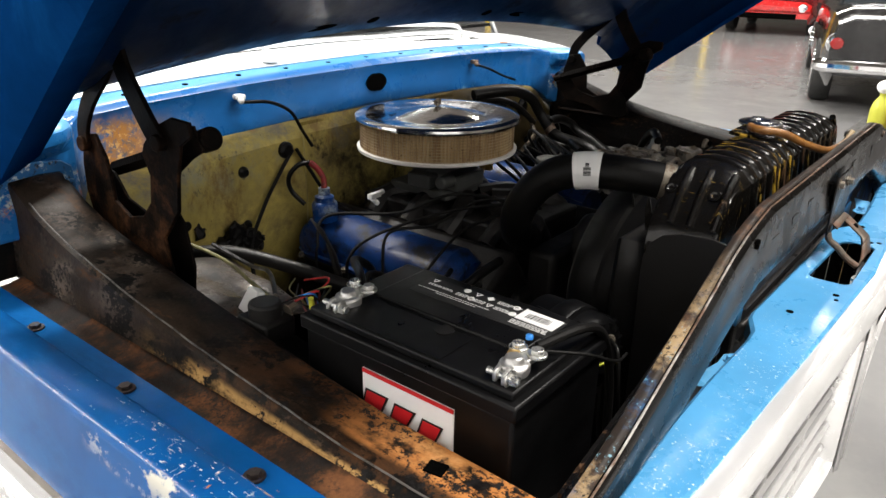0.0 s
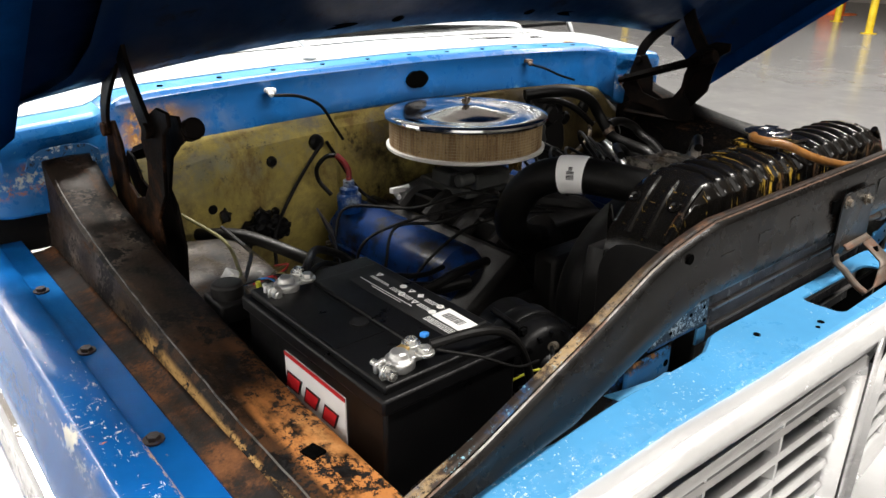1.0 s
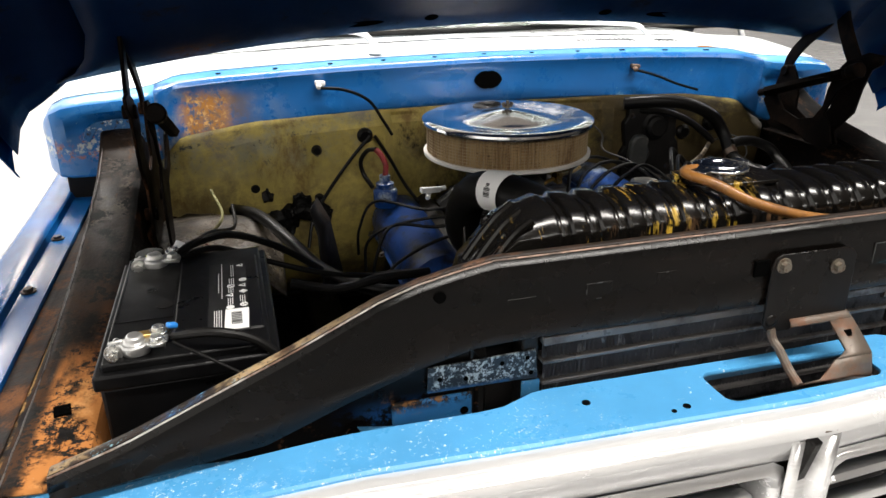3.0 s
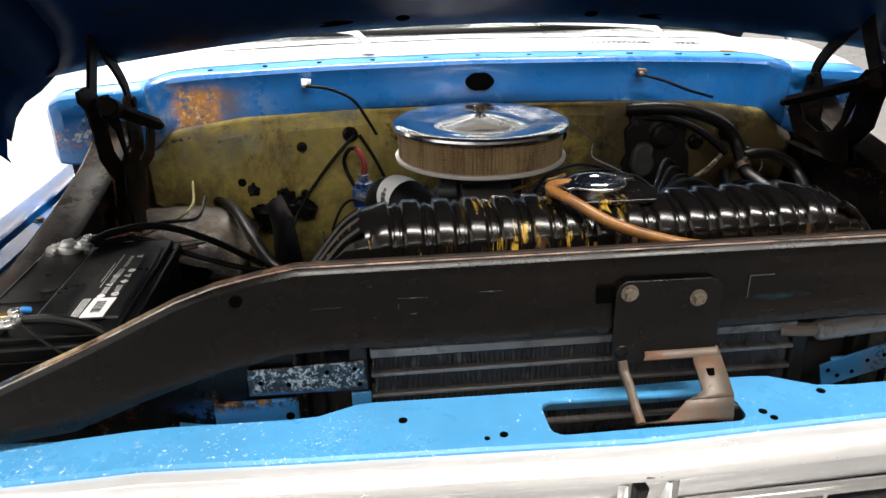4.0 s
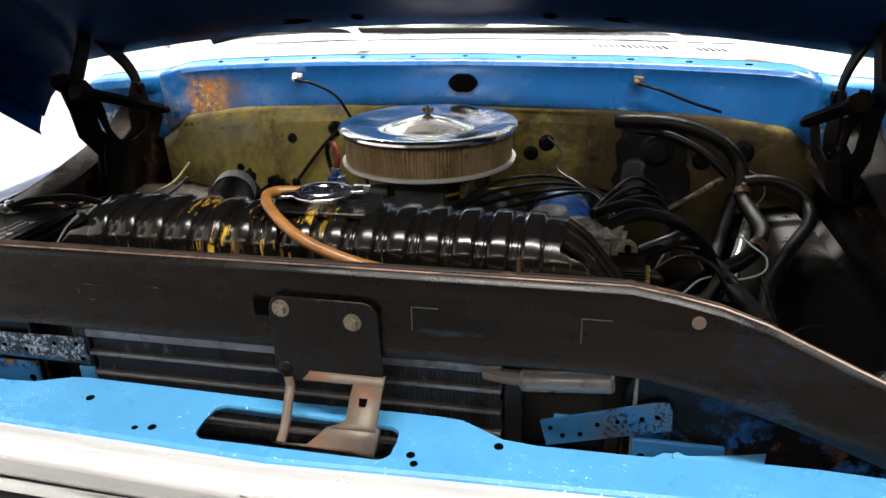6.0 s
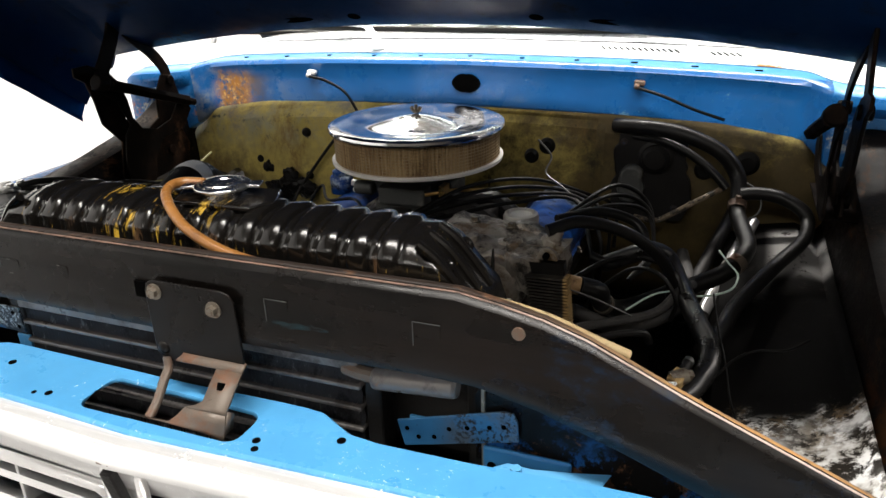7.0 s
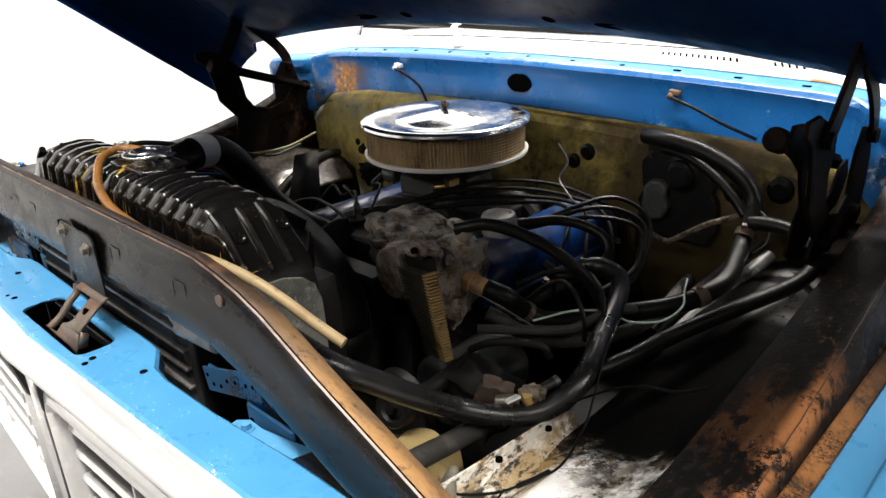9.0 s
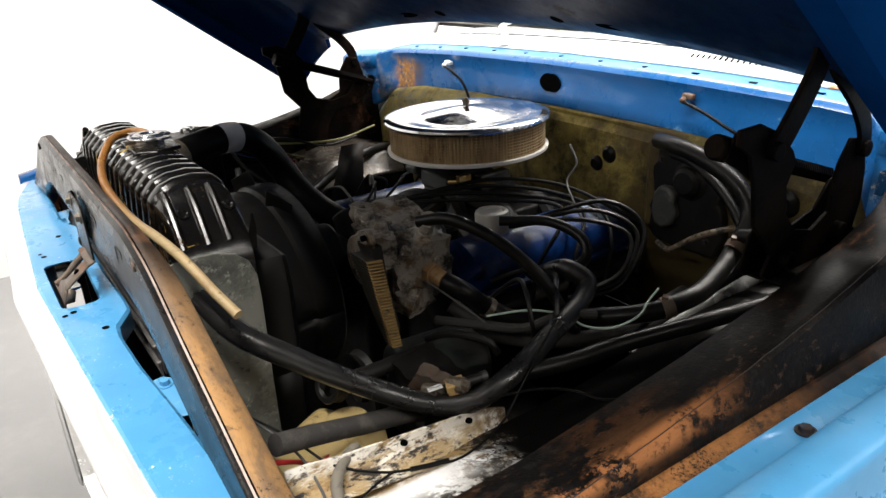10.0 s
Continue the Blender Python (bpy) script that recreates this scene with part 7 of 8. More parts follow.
lathe(bm, (0.305, 0.305, 0.665), ((0, 0.012), (0.02, 0.012), (0.024, 0.0), (0.045, 0.0), (0.06, 0.01), (0.064, 0.01), (0.058, 0.0), (0.064, -0.01), (0.06, -0.012), (0, -0.012)), 32, (0, -1, 0))
part("pulley", bm, M_IRON, pump)
for a, b2 in (((0.495, 0.31, 0.755), (0.515, 0.32, 0.76)), ((0.52, 0.335, 0.768), (0.54, 0.345, 0.772))):
    bm = B()
    cyl(bm, a, b2, 0.011, n=12)
    box(bm, b2, (0.014, 0.01, 0.012), (20, 10, 30))
    part("hose_clamp", bm, M_BOLT, pump)
jar = thing("washer_jar", (0.42, 0.2, 0.58), "dirty tan plastic jar low beside the radiator", "jar")
bm = B()
box(bm, (0.452, 0.175, 0.632), (0.13, 0.15, 0.16), (4, -6, 24))
part("body", bm, M_OLIVE, jar, bevel=0.02, segs=3)
bm = B()
cyl(bm, (0.44, 0.215, 0.70), (0.44, 0.215, 0.722), 0.03, n=24)
part("cap", bm, M_OLIVE, jar, bevel=0.003)
cable("jar_wire", [(0.56, 0.05, 0.80), (0.53, 0.1, 0.76), (0.5, 0.14, 0.72), (0.47, 0.19, 0.705), (0.44, 0.23, 0.70)], 0.003, M_RED, "thin red wire over the jar")

# hoses on the driver's side
G = "engine bay hoses"
HOSE1 = [(0.37, 0.07, 0.925), (0.42, 0.08, 0.908), (0.447, 0.098, 0.89), (0.458, 0.145, 0.851), (0.465, 0.184, 0.819), (0.478, 0.251, 0.77), (0.512, 0.305, 0.745), (0.548, 0.35, 0.748), (0.566, 0.404, 0.776), (0.535, 0.502, 0.79), (0.505, 0.59, 0.803), (0.487, 0.625, 0.82), (0.467, 0.617, 0.835), (0.445, 0.609, 0.836), (0.38, 0.617, 0.8)]
HOSE2 = [(0.372, 0.431, 0.843), (0.4, 0.45, 0.828), (0.4, 0.49, 0.79), (0.43, 0.53, 0.765), (0.5, 0.6, 0.772), (0.575, 0.66, 0.79), (0.61, 0.73, 0.81), (0.60, 0.8, 0.825), (0.589, 0.845, 0.84), (0.585, 0.89, 0.89), (0.55, 0.9, 0.935), (0.48, 0.905, 0.965), (0.41, 0.92, 0.972), (0.34, 0.955, 0.965)]
for pts, r, clamps, label in ((HOSE1, 0.0152, (), "thick black hose with white print looping through the bay"), (HOSE2, 0.015, ((0.16, M_BOLT), (0.41, M_BRKRUST), (0.62, M_BRKRUST)), "long black heater hose arching to the firewall")):
    hh = thing("heater_hose", pts[0], label, "hose", G)
    bm = B()
    tube(bm, pts, r, 16, 10)
    part("tube", bm, M_SATINHOSE if pts is HOSE1 else M_RUBBER, hh)
    path = spline(pts, 10)
    for f, mt in clamps:
        i = min(len(path) - 3, int(f * len(path)))
        bm = B()
        tube(bm, [path[i], path[i + 1], path[i + 2]], r + 0.0022, 18, 1)
        box(bm, path[i + 1] + Vector((0, -r * 0.4, r + 0.003)), (0.009, 0.007, 0.007), (20, 10, 30))
        part("hose_clamp", bm, mt, hh, "rusty band clamp" if mt is M_BRKRUST else "bright band clamp")
    if pts is HOSE1:
        rnd = random.Random(5)
        for i in range(22, 62):
            if i % 13 in (0, 1, 2, 3):
                continue
            d = (path[i + 1] - path[i]).normalized()
            up = Vector((-0.1, -0.75, 0.05))
            up = (up - d * up.dot(d)).normalized()
            q = Matrix((d, up.cross(d), up)).transposed().to_4x4()
            bm = B()
            bmesh.ops.create_cube(bm, size=1, matrix=Matrix.Translation(path[i] + up * (r + 0.0001)) @ q @ Matrix.Diagonal((rnd.uniform(0.0015, 0.0035), 0.0014, 0.0005, 1)))
            part("print_mark", bm, M_GREYPLATE, hh)
cable("heater_hose", [(0.555, 0.43, 0.765), (0.58, 0.5, 0.768), (0.6, 0.58, 0.775), (0.655, 0.7, 0.795), (0.70, 0.78, 0.815), (0.71, 0.83, 0.83), (0.70, 0.85, 0.85), (0.66, 0.862, 0.868), (0.62, 0.862, 0.872), (0.592, 0.86, 0.868)], 0.0125, M_RUBBER, "black hose looping beside the wheelhouse", "hose", 12, G)
cable("refrigerant_hose", [(0.325, 0.42, 0.93), (0.37, 0.45, 0.938), (0.43, 0.49, 0.912), (0.48, 0.53, 0.86), (0.5, 0.56, 0.8), (0.49, 0.6, 0.74)], 0.0095, M_RUBBER, "slim black hose curving down from the compressor", "hose", 12, G)
cable("refrigerant_hose", [(0.36, 0.45, 0.79), (0.43, 0.5, 0.745), (0.5, 0.6, 0.735), (0.52, 0.7, 0.74), (0.5, 0.85, 0.74)], 0.012, M_DULLRUB, "dusty black hose low beside the engine", "hose", 12, G)
cable("vacuum_hose", [(0.3, 0.60, 0.88), (0.36, 0.66, 0.88), (0.42, 0.68, 0.86), (0.44, 0.66, 0.83), (0.4, 0.6, 0.81), (0.36, 0.6, 0.82)], 0.009, M_RUBBER, "short looped black hose by the valve cover", "hose", 12, G)
cable("vacuum_hose", [(0.36, 0.955, 0.945), (0.43, 0.935, 0.945), (0.49, 0.92, 0.925), (0.535, 0.91, 0.895), (0.567, 0.9, 0.865)], 0.0085, M_RUBBER, "black hose dropping from the firewall", "hose", 12, G)
cable("air_pipe", [(0.515, 0.7, 0.70), (0.54, 0.78, 0.742), (0.565, 0.86, 0.78), (0.585, 0.93, 0.81)], 0.013, M_SHROUD, "gloss black steel pipe by the firewall", "pipe", 14)
cable("air_pipe", [(0.55, 0.665, 0.705), (0.573, 0.74, 0.742), (0.598, 0.815, 0.775), (0.622, 0.89, 0.806)], 0.0125, M_CHROMEPIPE, "bright steel pipe by the firewall", "pipe", 14)
cable("low_hose", [(0.52, 0.085, 0.785), (0.504, 0.14, 0.765), (0.487, 0.22, 0.737), (0.473, 0.3, 0.712), (0.46, 0.36, 0.68)], 0.014, M_DULLRUB, "dusty hose low beside the radiator", "hose", 12, G)
cable("low_hose", [(0.52, 0.178, 0.715), (0.531, 0.181, 0.738), (0.54, 0.175, 0.749), (0.553, 0.156, 0.75), (0.578, 0.132, 0.747), (0.605, 0.12, 0.74), (0.64, 0.1, 0.735)], 0.0072, M_PALERUB, "grey hose end beside the apron flange", "hose", 12, G)
cable("ground_wire", [(0.44, 0.46, 0.798), (0.47, 0.51, 0.803), (0.491, 0.538, 0.8), (0.51, 0.561, 0.793), (0.5415, 0.567, 0.786), (0.585, 0.578, 0.797), (0.597, 0.619, 0.807), (0.58, 0.66, 0.812), (0.565, 0.7, 0.815)], 0.0017, M_GREEN, "thin pale green wire draped over the hoses", "wire", 6)
cable("vacuum_hose", [(0.37, 0.415, 0.779), (0.437, 0.45, 0.786), (0.483, 0.5, 0.782), (0.514, 0.55, 0.801), (0.53, 0.6, 0.79)], 0.0075, M_DULLRUB, "dusty black hose crossing behind the compressor", "hose")
cable("fuel_pipe", [(0.37, 0.395, 0.752), (0.395, 0.405, 0.767), (0.431, 0.42, 0.776), (0.47, 0.44, 0.774), (0.48, 0.45, 0.755)], 0.006, M_IRON, "black bent steel pipe below the compressor", "pipe")
cable("harness_wire", [(0.339, 0.55, 0.795), (0.385, 0.58, 0.82), (0.435, 0.6, 0.828), (0.497, 0.55, 0.835), (0.52, 0.53, 0.8)], 0.0045, M_RUBBER, "black wire looped over the hoses", "wire")
cable("harness_wire", [(0.371, 0.5, 0.772), (0.402, 0.52, 0.811), (0.445, 0.52, 0.843), (0.486, 0.5, 0.843), (0.51, 0.49, 0.81), (0.505, 0.5, 0.77)], 0.0035, M_RUBBER, "black wire looped over the hoses", "wire")
cable("ground_wire", [(0.365, 0.40, 0.85), (0.40, 0.42, 0.83), (0.45, 0.45, 0.795)], 0.0015, M_WIRE, "thin bare wire from the compressor", "wire", 6)
cable("ground_wire", [(0.2, 0.86, 0.95), (0.23, 0.85, 0.92), (0.225, 0.83, 0.89), (0.27, 0.8, 0.87), (0.33, 0.78, 0.83)], 0.0022, M_WIRE, "frayed white wire behind the engine", "wire", 6)
cw = thing("chassis_wire", (0.44, 0.1, 0.76), "thin black wire with a taped joint along the apron", "wire")
bm = B()
tube(bm, [(0.43, 0.085, 0.775), (0.464, 0.107, 0.764), (0.51, 0.122, 0.759), (0.557, 0.14, 0.752), (0.592, 0.188, 0.74), (0.606, 0.243, 0.732), (0.612, 0.291, 0.727), (0.598, 0.361, 0.736), (0.588, 0.4, 0.765), (0.572, 0.45, 0.8), (0.562, 0.49, 0.83)], 0.0017, 8, 10)
part("lead", bm, M_MATTHOSE, cw)
bm = B()
tube(bm, [(0.601, 0.218, 0.735), (0.606, 0.243, 0.732), (0.61, 0.268, 0.73)], 0.0032, 10)
part("taped_joint", bm, M_MATTHOSE, cw, "black taped joint")
cable("chassis_wire", [(0.43, 0.08, 0.778), (0.47, 0.1, 0.765), (0.52, 0.112, 0.757), (0.565, 0.112, 0.75), (0.606, 0.105, 0.742), (0.63, 0.08, 0.73)], 0.0019, M_WIRE, "thin grey wire behind the support", "wire", 8)
cable("chassis_wire", [(0.596, 0.2, 0.739), (0.604, 0.17, 0.74), (0.618, 0.13, 0.738), (0.632, 0.09, 0.74)], 0.0015, M_MATTHOSE, "thin black wire lying on the white apron", "wire", 8)
for k in range(3):
    cable("harness_wire", [(0.30, 0.62 + 0.02 * k, 0.865), (0.37, 0.72 + 0.03 * k, 0.872 + 0.01 * k), (0.43, 0.78 + 0.02 * k, 0.845), (0.45, 0.74, 0.79 - 0.01 * k), (0.42, 0.65, 0.76)], 0.0042, M_RUBBER, "black wire arching over the valve cover", "wire", 8, "harness wires")
cable("harness_wire", [(0.396, 0.9, 0.79), (0.44, 0.875, 0.795), (0.475, 0.865, 0.818), (0.508, 0.862, 0.842), (0.535, 0.88, 0.855), (0.555, 0.9, 0.862)], 0.0055, M_FRAYED, "frayed taped wire harness by the firewall", "wire", 8)
cable("ground_wire", [(0.575, 0.9, 0.87), (0.6, 0.88, 0.885), (0.625, 0.86, 0.87), (0.628, 0.845, 0.845), (0.61, 0.84, 0.825)], 0.002, M_GREYPLATE, "thin pale wire looped at the heater hose", "wire", 6)
cable("ground_wire", [(0.57, 0.36, 0.76), (0.6, 0.42, 0.765), (0.63, 0.46, 0.762), (0.67, 0.47, 0.765), (0.7, 0.5, 0.77)], 0.002, M_RUBBER, "thin black wire lying on the apron", "wire", 6)
plug = thing("wire_plug", (0.528, 0.338, 0.758), "brown plug with a loose terminal beside the hose", "connector")
bm = B()
box(bm, (0.528, 0.338, 0.768), (0.02, 0.026, 0.018), (12, 8, -24))
part("plug_body", bm, M_TAN, plug, bevel=0.002)
bm = B()
cyl(bm, (0.531, 0.348, 0.769), (0.538, 0.376, 0.772), 0.007, n=14)
part("barrel", bm, M_IRON, plug)
bm = B()
cyl(bm, (0.538, 0.376, 0.772), (0.54, 0.383, 0.773), 0.008, n=14)
part("collar", bm, M_GREYPLATE, plug, "dull grey collar")
bm = B()
box(bm, (0.519, 0.311, 0.771), (0.014, 0.02, 0.003), (10, -20, -24))
part("terminal", bm, M_WHITE, plug, "bright white terminal")
pul = thing("idler_pulley", (0.4, 0.24, 0.74), "small grimy black belt pulley below the hose", "pulley")
bm = B()
lathe(bm, (0.4, 0.215, 0.757), ((0, 0.016), (0.007, 0.016), (0.008, 0.008), (0.016, 0.006), (0.02, 0.01), (0.026, 0.011), (0.028, 0.008), (0.0235, 0.0), (0.028, -0.008), (0.026, -0.011), (0, -0.011)), 36, (0.15, -1, 0.35))
part("sheave", bm, M_SHROUD, pul)
bm = B()
tube(bm, [(0.4, 0.22, 0.755), (0.39, 0.3, 0.745), (0.37, 0.4, 0.735)], 0.012, 12)
part("bracket_arm", bm, M_IRON, pul)
# heater box on the firewall
hb = thing("heater_box", (0.41, 0.95, 0.78), "grimy black heater box let into the firewall", "heater box")
rnd = random.Random(11)
bm = B()
out = []
for k in range(40):
    a = 2 * math.pi * k / 40
    ca, sa = math.cos(a), math.sin(a)
    m = max(abs(ca) / 0.075, abs(sa) / 0.092)
    q = 1 + rnd.uniform(-0.1, 0.05)
    out.append((0.415 + ca / m * q * (0.96 if sa > 0 else 1.1), 0.862 + sa / m * q))
plate(bm, out, 0.02, Matrix.Translation((0, 0.942, 0)) @ XZ)
part("panel", bm, M_SHROUD, hb, bevel=0.003)
bm = B()
lathe(bm, (0.425, 0.944, 0.905), ((0, 0.02), (0.02, 0.02), (0.027, 0.014), (0.029, 0.006), (0.036, 0.003), (0.036, 0)), 32, (0, -1, 0))
part("blower_motor", bm, M_SHROUD, hb, "dull black blower motor")
bm = B()
plate(bm, [(0.352, 0.835), (0.356, 0.872), (0.368, 0.888), (0.39, 0.89), (0.405, 0.878), (0.402, 0.86), (0.41, 0.84), (0.4, 0.815), (0.378, 0.805), (0.36, 0.812)], 0.022, Matrix.Translation((0, 0.926, 0)) @ XZ)
part("duct_cover", bm, M_GREYPLATE, hb, "dull grey duct cover", bevel=0.007, segs=3)
for bx, bz4 in ((0.36, 0.935), (0.468, 0.93), (0.47, 0.8)):
    bm = B()
    bolt(bm, (bx, 0.942, bz4), (0, -1, 0), 0.005)
    part("screw", bm, M_RUSTBOLT, hb)
# passenger side: brake tube, bright pipe, alternator, thin lines
cable("heater_pipe", [(-0.60, 0.92, 0.80), (-0.55, 0.82, 0.815), (-0.5, 0.7, 0.80), (-0.45, 0.6, 0.775), (-0.37, 0.5, 0.77), (-0.3, 0.46, 0.78)], 0.012, M_RUBBER, "gloss black pipe crossing beside the engine", "pipe", 12, G)
cable("speedometer_cable", [(-0.29, 0.955, 0.93), (-0.33, 0.95, 0.89), (-0.38, 0.945, 0.83), (-0.43, 0.93, 0.76), (-0.45, 0.9, 0.70)], 0.004, M_RUBBER, "black cable down the yellow firewall", "cable", 8)
cable("vacuum_line", [(-0.28, 0.955, 0.93), (-0.25, 0.95, 0.88), (-0.22, 0.93, 0.82), (-0.2, 0.88, 0.79)], 0.004, M_RUBBER, "thin black line down the firewall", "cable", 8)
bm = B()
rows = [[(-0.45, 0.62, 0.70), (-0.45, 0.66, 0.82), (-0.46, 0.68, 0.865)], [(-0.40, 0.70, 0.70), (-0.42, 0.72, 0.83), (-0.44, 0.735, 0.87)]]
skin(bm, rows)
solo("blower_shroud", bm, M_APRON, "dark curled sheet beside the firewall", "sheet", solid=0.003)
pad = thing("insulation_pad", (-0.48, 0.94, 0.78), "crumpled black insulation stuck to the firewall", "insulation")
for c, r in (((-0.45, 0.955, 0.782), 0.02), ((-0.475, 0.955, 0.77), 0.026), ((-0.42, 0.955, 0.76), 0.028), ((-0.53, 0.955, 0.812), 0.013), ((-0.5, 0.95, 0.745), 0.03)):
    bm = B()
    ball(bm, c, r, (1.1, 0.5, 1), 32, 20)
    for v in bm.verts:
        v.co += noise.noise_vector(v.co * 22) * 0.024 + noise.noise_vector(v.co * 70) * 0.012 + noise.noise_vector(v.co * 180) * 0.004
    part("lump", bm, M_APRON, pad)
alt = thing("alternator", (-0.42, 0.2, 0.8), "dark finned alternator beside the radiator", "alternator")
AA = Vector((0.16, 0.985, 0.0)).normalized()
bm = B()
lathe(bm, (-0.425, 0.155, 0.792), ((0, 0.0), (0.018, 0.0), (0.022, 0.006), (0.044, 0.008), (0.055, 0.014), (0.059, 0.022), (0.059, 0.045), (0.0625, 0.047), (0.0625, 0.082), (0.059, 0.085), (0.057, 0.12), (0.04, 0.128), (0, 0.128)), 40, AA)
part("body", bm, M_PLASTIC, alt)
bm = B()
lathe(bm, (-0.425, 0.155, 0.792), ((0.0632, 0.05), (0.0645, 0.052), (0.0645, 0.078), (0.0632, 0.08)), 40, AA)
part("stator_ring", bm, M_PLASTIC, alt, "satin black stator ring")
side_a = AA.cross(Vector((0, 0, 1))).normalized()
for k in range(16):
    a = 2 * math.pi * k / 16
    rad = side_a * math.cos(a) + Vector((0, 0, 1)) * math.sin(a)
    q = Matrix((AA, rad, AA.cross(rad))).transposed().to_4x4()
    bm = B()
    bmesh.ops.create_cube(bm, size=1, matrix=Matrix.Translation(Vector((-0.425, 0.155, 0.792)) + AA * 0.012 + rad * 0.042) @ q @ Matrix.Diagonal((0.008, 0.022, 0.004, 1)))
    part("cooling_rib", bm, M_PLASTIC, alt)
for k in range(4):
    a = 2 * math.pi * (k + 0.35) / 4
    rad = side_a * math.cos(a) + Vector((0, 0, 1)) * math.sin(a)
    c = Vector((-0.425, 0.155, 0.792)) + rad * 0.064
    bm = B()
    cyl(bm, c + AA * 0.03, c + AA * 0.1, 0.0045, n=10)
    bolt(bm, c + AA * 0.03, -AA, 0.005)
    part("through_bolt", bm, M_PLASTIC, alt)
bm = B()
tube(bm, [(-0.438, 0.145, 0.838), (-0.45, 0.14, 0.842)], 0.006, 10)
part("stud", bm, M_BOLT, alt)
cable("alternator_wire", [(-0.45, 0.14, 0.842), (-0.47, 0.12, 0.84), (-0.48, 0.11, 0.8), (-0.47, 0.11, 0.75)], 0.003, M_RUBBER, "black wire from the alternator", "wire", 8)
cable("alternator_wire", [(-0.53, 0.16, 0.80), (-0.5, 0.13, 0.83), (-0.47, 0.13, 0.82), (-0.45, 0.16, 0.8)], 0.0016, M_YWIRE, "thin yellow wire beside the battery", "wire", 8)
cable("lower_hose", [(-0.52, 0.42, 0.84), (-0.45, 0.4, 0.83), (-0.38, 0.4, 0.84), (-0.3, 0.42, 0.83)], 0.008, M_RUBBER, "slim gloss black hose beside the battery", "hose", 10, G)

# ---------------------------------------------------------------- other cars and floor markings
def parked_car(base, yaw, paint, length, width, height, label, classic):
    th = thing("parked_car", base, label, "car", "parked cars")
    m = pose(*base, 0, 0, yaw)
    hl, hw = length / 2, width / 2

    def add(name, b, mt, lab="", **kw):
        bmesh.ops.transform(b, matrix=m, verts=b.verts)
        return part(name, b, mt, th, lab, **kw)
    prof = ((-1.0, 0.34, 0.62), (-0.96, 0.24, 0.74), (-0.8, 0.2, 0.84 if classic else 0.72), (-0.45, 0.2, 0.92 if classic else 0.8), (0.0, 0.2, 0.92), (0.45, 0.2, 0.94), (0.8, 0.2, 0.93 if classic else 0.86), (0.95, 0.25, 0.9 if classic else 0.82), (1.0, 0.36, 0.82 if classic else 0.7))
    b = B()
    rows = []
    for f, lo, hi in prof:
        w = hw * (1 - 0.1 * abs(f) ** 4)
        hi = hi * height / 1.35
        rows.append([(-w * 0.92, f * hl, lo), (-w, f * hl, lo + 0.15), (-w, f * hl, (lo + hi) / 2), (-w * 0.95, f * hl, hi - 0.06), (-w * 0.8, f * hl, hi), (0, f * hl, hi + 0.03), (w * 0.8, f * hl, hi), (w * 0.95, f * hl, hi - 0.06), (w, f * hl, (lo + hi) / 2), (w, f * hl, lo + 0.15), (w * 0.92, f * hl, lo)])
    vs = skin(b, rows)
    b.faces.new(vs[0])
    b.faces.new(vs[-1][::-1])
    add("body", b, paint)
    b = B()
    rows = []
    for f, w, z in ((-0.35, 0.9, 0.88), (-0.1, 0.72, 1.3), (0.25, 0.72, 1.34), (0.6, 0.88, 0.92)):
        z = z * height / 1.35
        rows.append([(-hw * w, f * hl, 0.86 * height / 1.35), (-hw * w * 0.92, f * hl, z), (hw * w * 0.92, f * hl, z), (hw * w, f * hl, 0.86 * height / 1.35)])
    skin(b, rows)
    add("cabin_glass", b, M_CARGLASS)
    b = B()
    skin(b, [[(-hw * 0.68, f * hl, z * height / 1.35), (0, f * hl, (z + 0.03) * height / 1.35), (hw * 0.68, f * hl, z * height / 1.35)] for f, z in ((-0.14, 1.27), (-0.05, 1.335), (0.22, 1.36), (0.3, 1.28))])
    add("roof", b, paint, solid=0.02)
    for sx2 in SIDES:
        for f in (-0.6, 0.62):
            b = B()
            lathe(b, (sx2 * (hw - 0.1), f * hl, 0.32), ((0, 0.1), (0.2, 0.1), (0.3, 0.09), (0.32, 0.05), (0.32, -0.07), (0.3, -0.1), (0, -0.1)), 28, (sx2, 0, 0))
            wh = add("wheel", b, M_TYRE)
            b = B()
            lathe(b, (sx2 * (hw + 0.005), f * hl, 0.32), ((0, 0.0), (0.06, 0.01), (0.16, -0.01), (0.2, 0.005), (0.2, -0.02)), 24, (sx2, 0, 0))
            bmesh.ops.transform(b, matrix=m, verts=b.verts)
            part("rim", b, M_CHROME, wh)
        b = B()
        lathe(b, (sx2 * hw * 0.84, hl * 0.985, 0.62 * height / 1.35), ((0, 0.03), (0.07, 0.025), (0.09, 0.0), (0.1, 0.0), (0.1, -0.05)), 24, (0, 1, 0))
        tl = add("tail_lamp", b, M_CHROME if classic else M_TAIL)
        b = B()
        lathe(b, (sx2 * hw * 0.84, hl * 0.985 + 0.02, 0.62 * height / 1.35), ((0, 0.03), (0.05, 0.025), (0.062, 0.0)), 20, (0, 1, 0))
        bmesh.ops.transform(b, matrix=m, verts=b.verts)
        part("lens", b, M_TAIL, tl)
        b = B()
        lathe(b, (sx2 * hw * 0.7, -hl * 0.99, 0.6 * height / 1.35), ((0, 0.03), (0.09, 0.02), (0.1, 0.0), (0.1, -0.05)), 24, (0, -1, 0))
        add("headlight", b, M_CHROME)
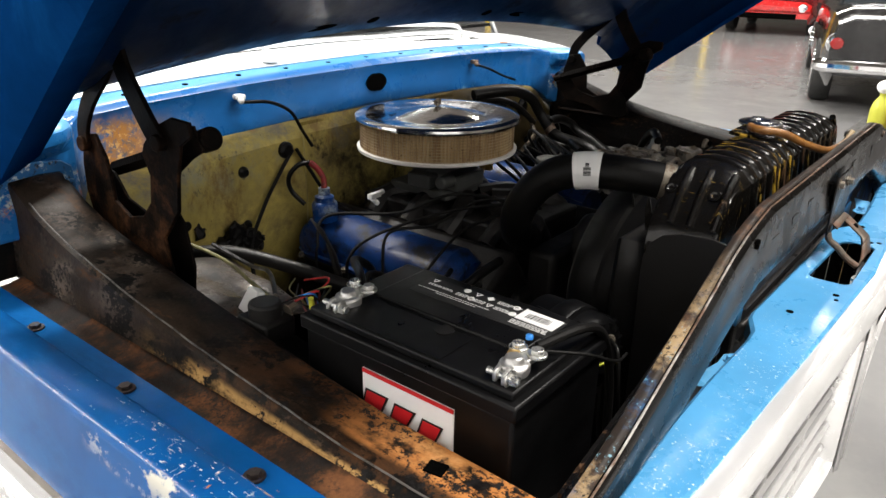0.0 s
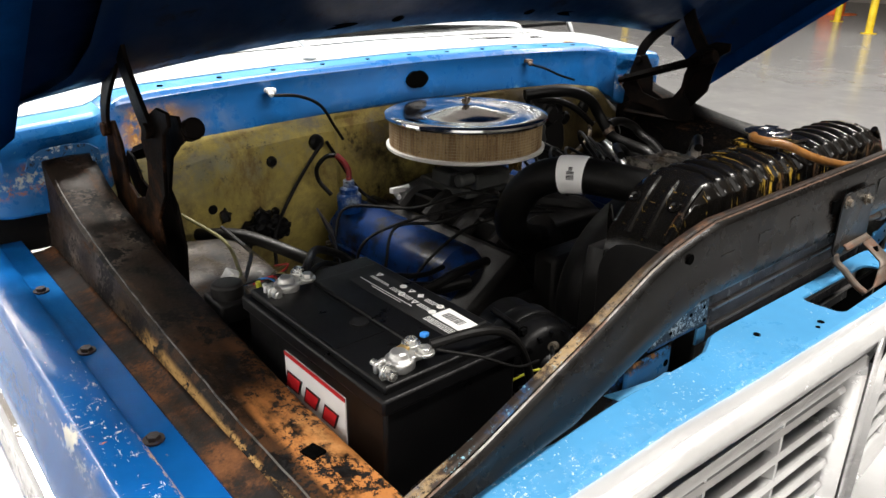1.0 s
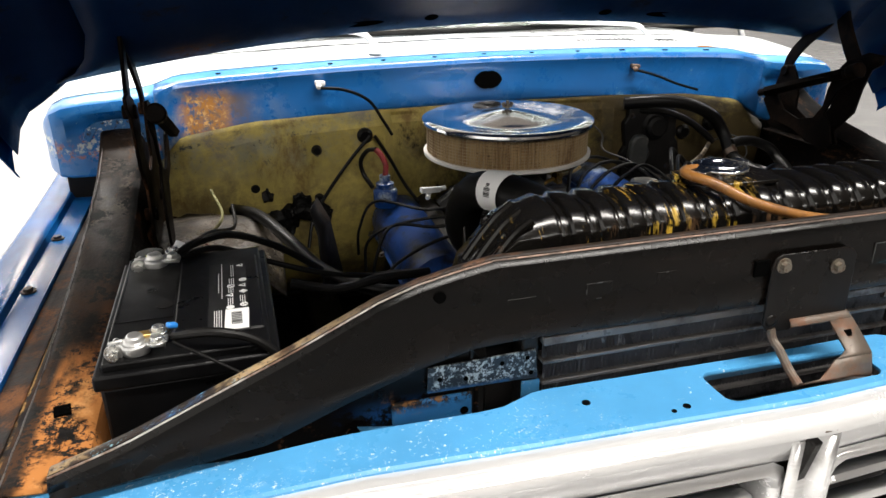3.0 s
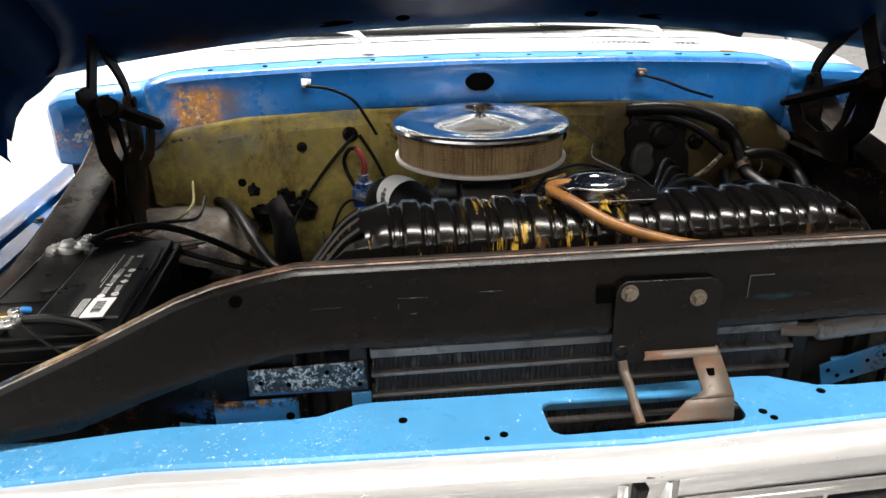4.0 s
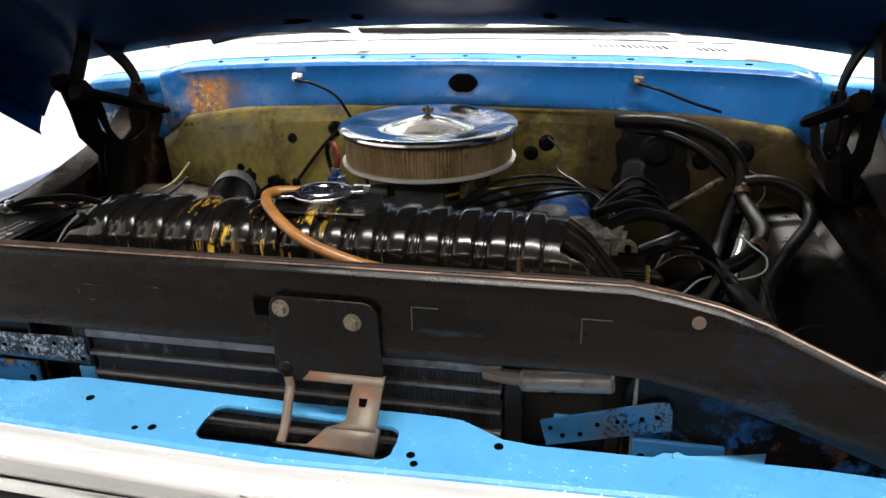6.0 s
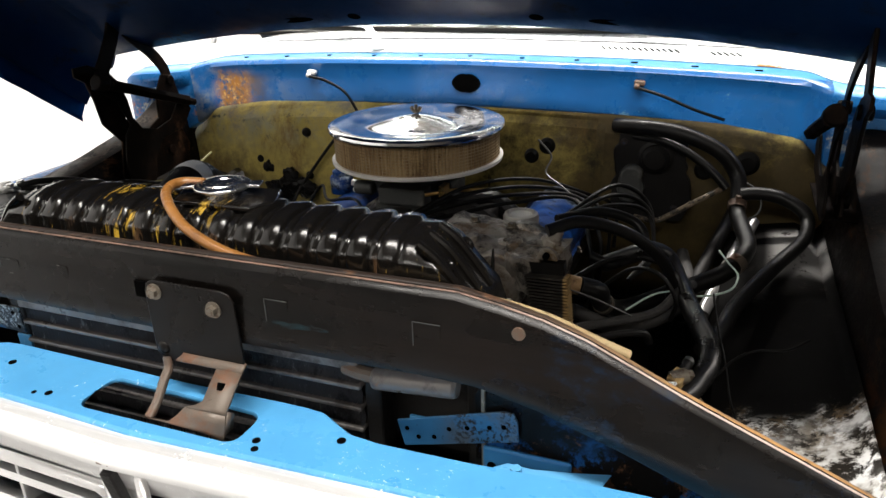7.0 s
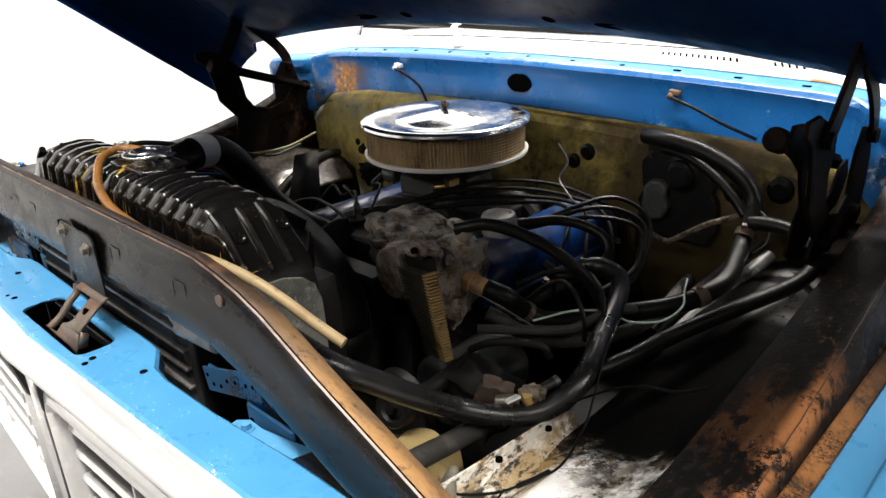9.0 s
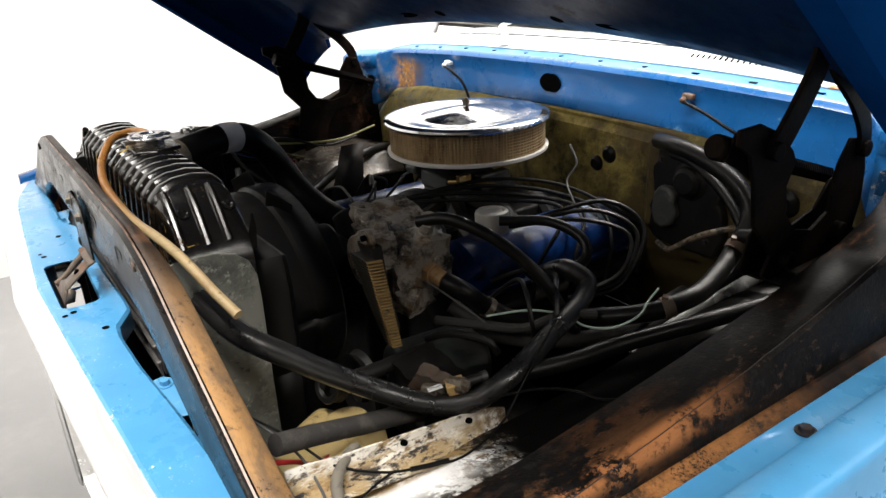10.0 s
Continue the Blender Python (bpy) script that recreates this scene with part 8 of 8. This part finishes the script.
    if classic:
        for f in (1.02, -1.02):
            b = B()
            tube(b, [(-hw * 0.98, f * hl * 0.95, 0.45), (-hw * 0.85, f * hl, 0.45), (0, f * hl * 1.01, 0.45), (hw * 0.85, f * hl, 0.45), (hw * 0.98, f * hl * 0.95, 0.45)], 0.06, 10, 6, flat=1.0)
            add("bumper", b, M_CHROME)
        b = B()
        box(b, (0, hl * 1.0, 0.6), (0.5, 0.03, 0.12))
        add("plate_panel", b, M_CHROME, bevel=0.01)
    else:
        for f in (-1, 1):
            b = B()
            box(b, (0, f * hl * 0.99, 0.38), (width * 0.6, 0.06, 0.12))
            add("grille_opening", b, M_HOLE, bevel=0.02)


parked_car((17.4, 4.7, 0), -82, M_CARRED, 4.5, 1.85, 1.2, "low red sports car parked on the showroom floor", False)
parked_car((8.95, 1.12, 0), 104, M_CARBLACK, 4.6, 1.8, 1.42, "black classic car with chrome bumper and round tail lamp", True)


def floor_post(x, y, h, r, mt, label):
    th = thing("safety_post", (x, y, 0), label, "safety post", "safety posts")
    b = B()
    cyl(b, (x, y, 0.01), (x, y, h), r, n=20)
    ball(b, (x, y, h), r, (1, 1, 0.6))
    part("post", b, mt, th)
    b = B()
    cyl(b, (x, y, 0), (x, y, 0.015), r * 2, n=24)
    part("base_plate", b, mt, th, bevel=0.004)


for fx, fy in ((14.5, 5.35), (17.0, 7.0), (16.8, 8.4), (12.6, 9.6)):
    floor_post(fx, fy, 1.05, 0.07, M_YELLOWP, "yellow painted steel safety post on the floor")
# orange drum added in place of an orange sign
floor_post(19.5, 8.2, 0.9, 0.3, M_ORNGP, "plain orange drum standing in for an orange sign")


# tool cart with bottles beside the truck
cart = thing("tool_cart", (2.25, 0.2, 0), "low dark steel cart holding bottles", "cart")
bm = B()
box(bm, (2.32, 0.1, 0.66), (0.36, 0.5, 0.025))
part("top_tray", bm, M_SHROUD, cart, bevel=0.006)
for dx in (-0.15, 0.15):
    for dy in (-0.22, 0.22):
        bm = B()
        cyl(bm, (2.32 + dx, 0.1 + dy, 0), (2.32 + dx, 0.1 + dy, 0.65), 0.014, n=12)
        part("leg", bm, M_SHROUD, cart)


def bottle(x, y, mt, label, s=1.0):
    th = thing("spray_bottle", (x, y, 0.673), label, "bottle", "bottles on the cart")
    b = B()
    lathe(b, (x, y, 0.673), tuple((r * s, h * s) for r, h in ((0, 0), (0.034, 0), (0.037, 0.006), (0.037, 0.09), (0.03, 0.12), (0.014, 0.145), (0.013, 0.16), (0, 0.16))), 20)
    part("body", b, mt, th)
    b = B()
    ball(b, (x - 0.004 * s, y, 0.673 + 0.185 * s), 0.03 * s, (1, 1, 0.9))
    part("cap", b, M_LABELW, th)


bottle(2.21, 0.25, M_YWIRE, "yellow-green spray bottle with a white cap")
bottle(2.2, 0.16, M_RED, "red bottle with a white cap")
bottle(2.25, 0.06, M_RED, "red bottle with a white cap", 1.1)
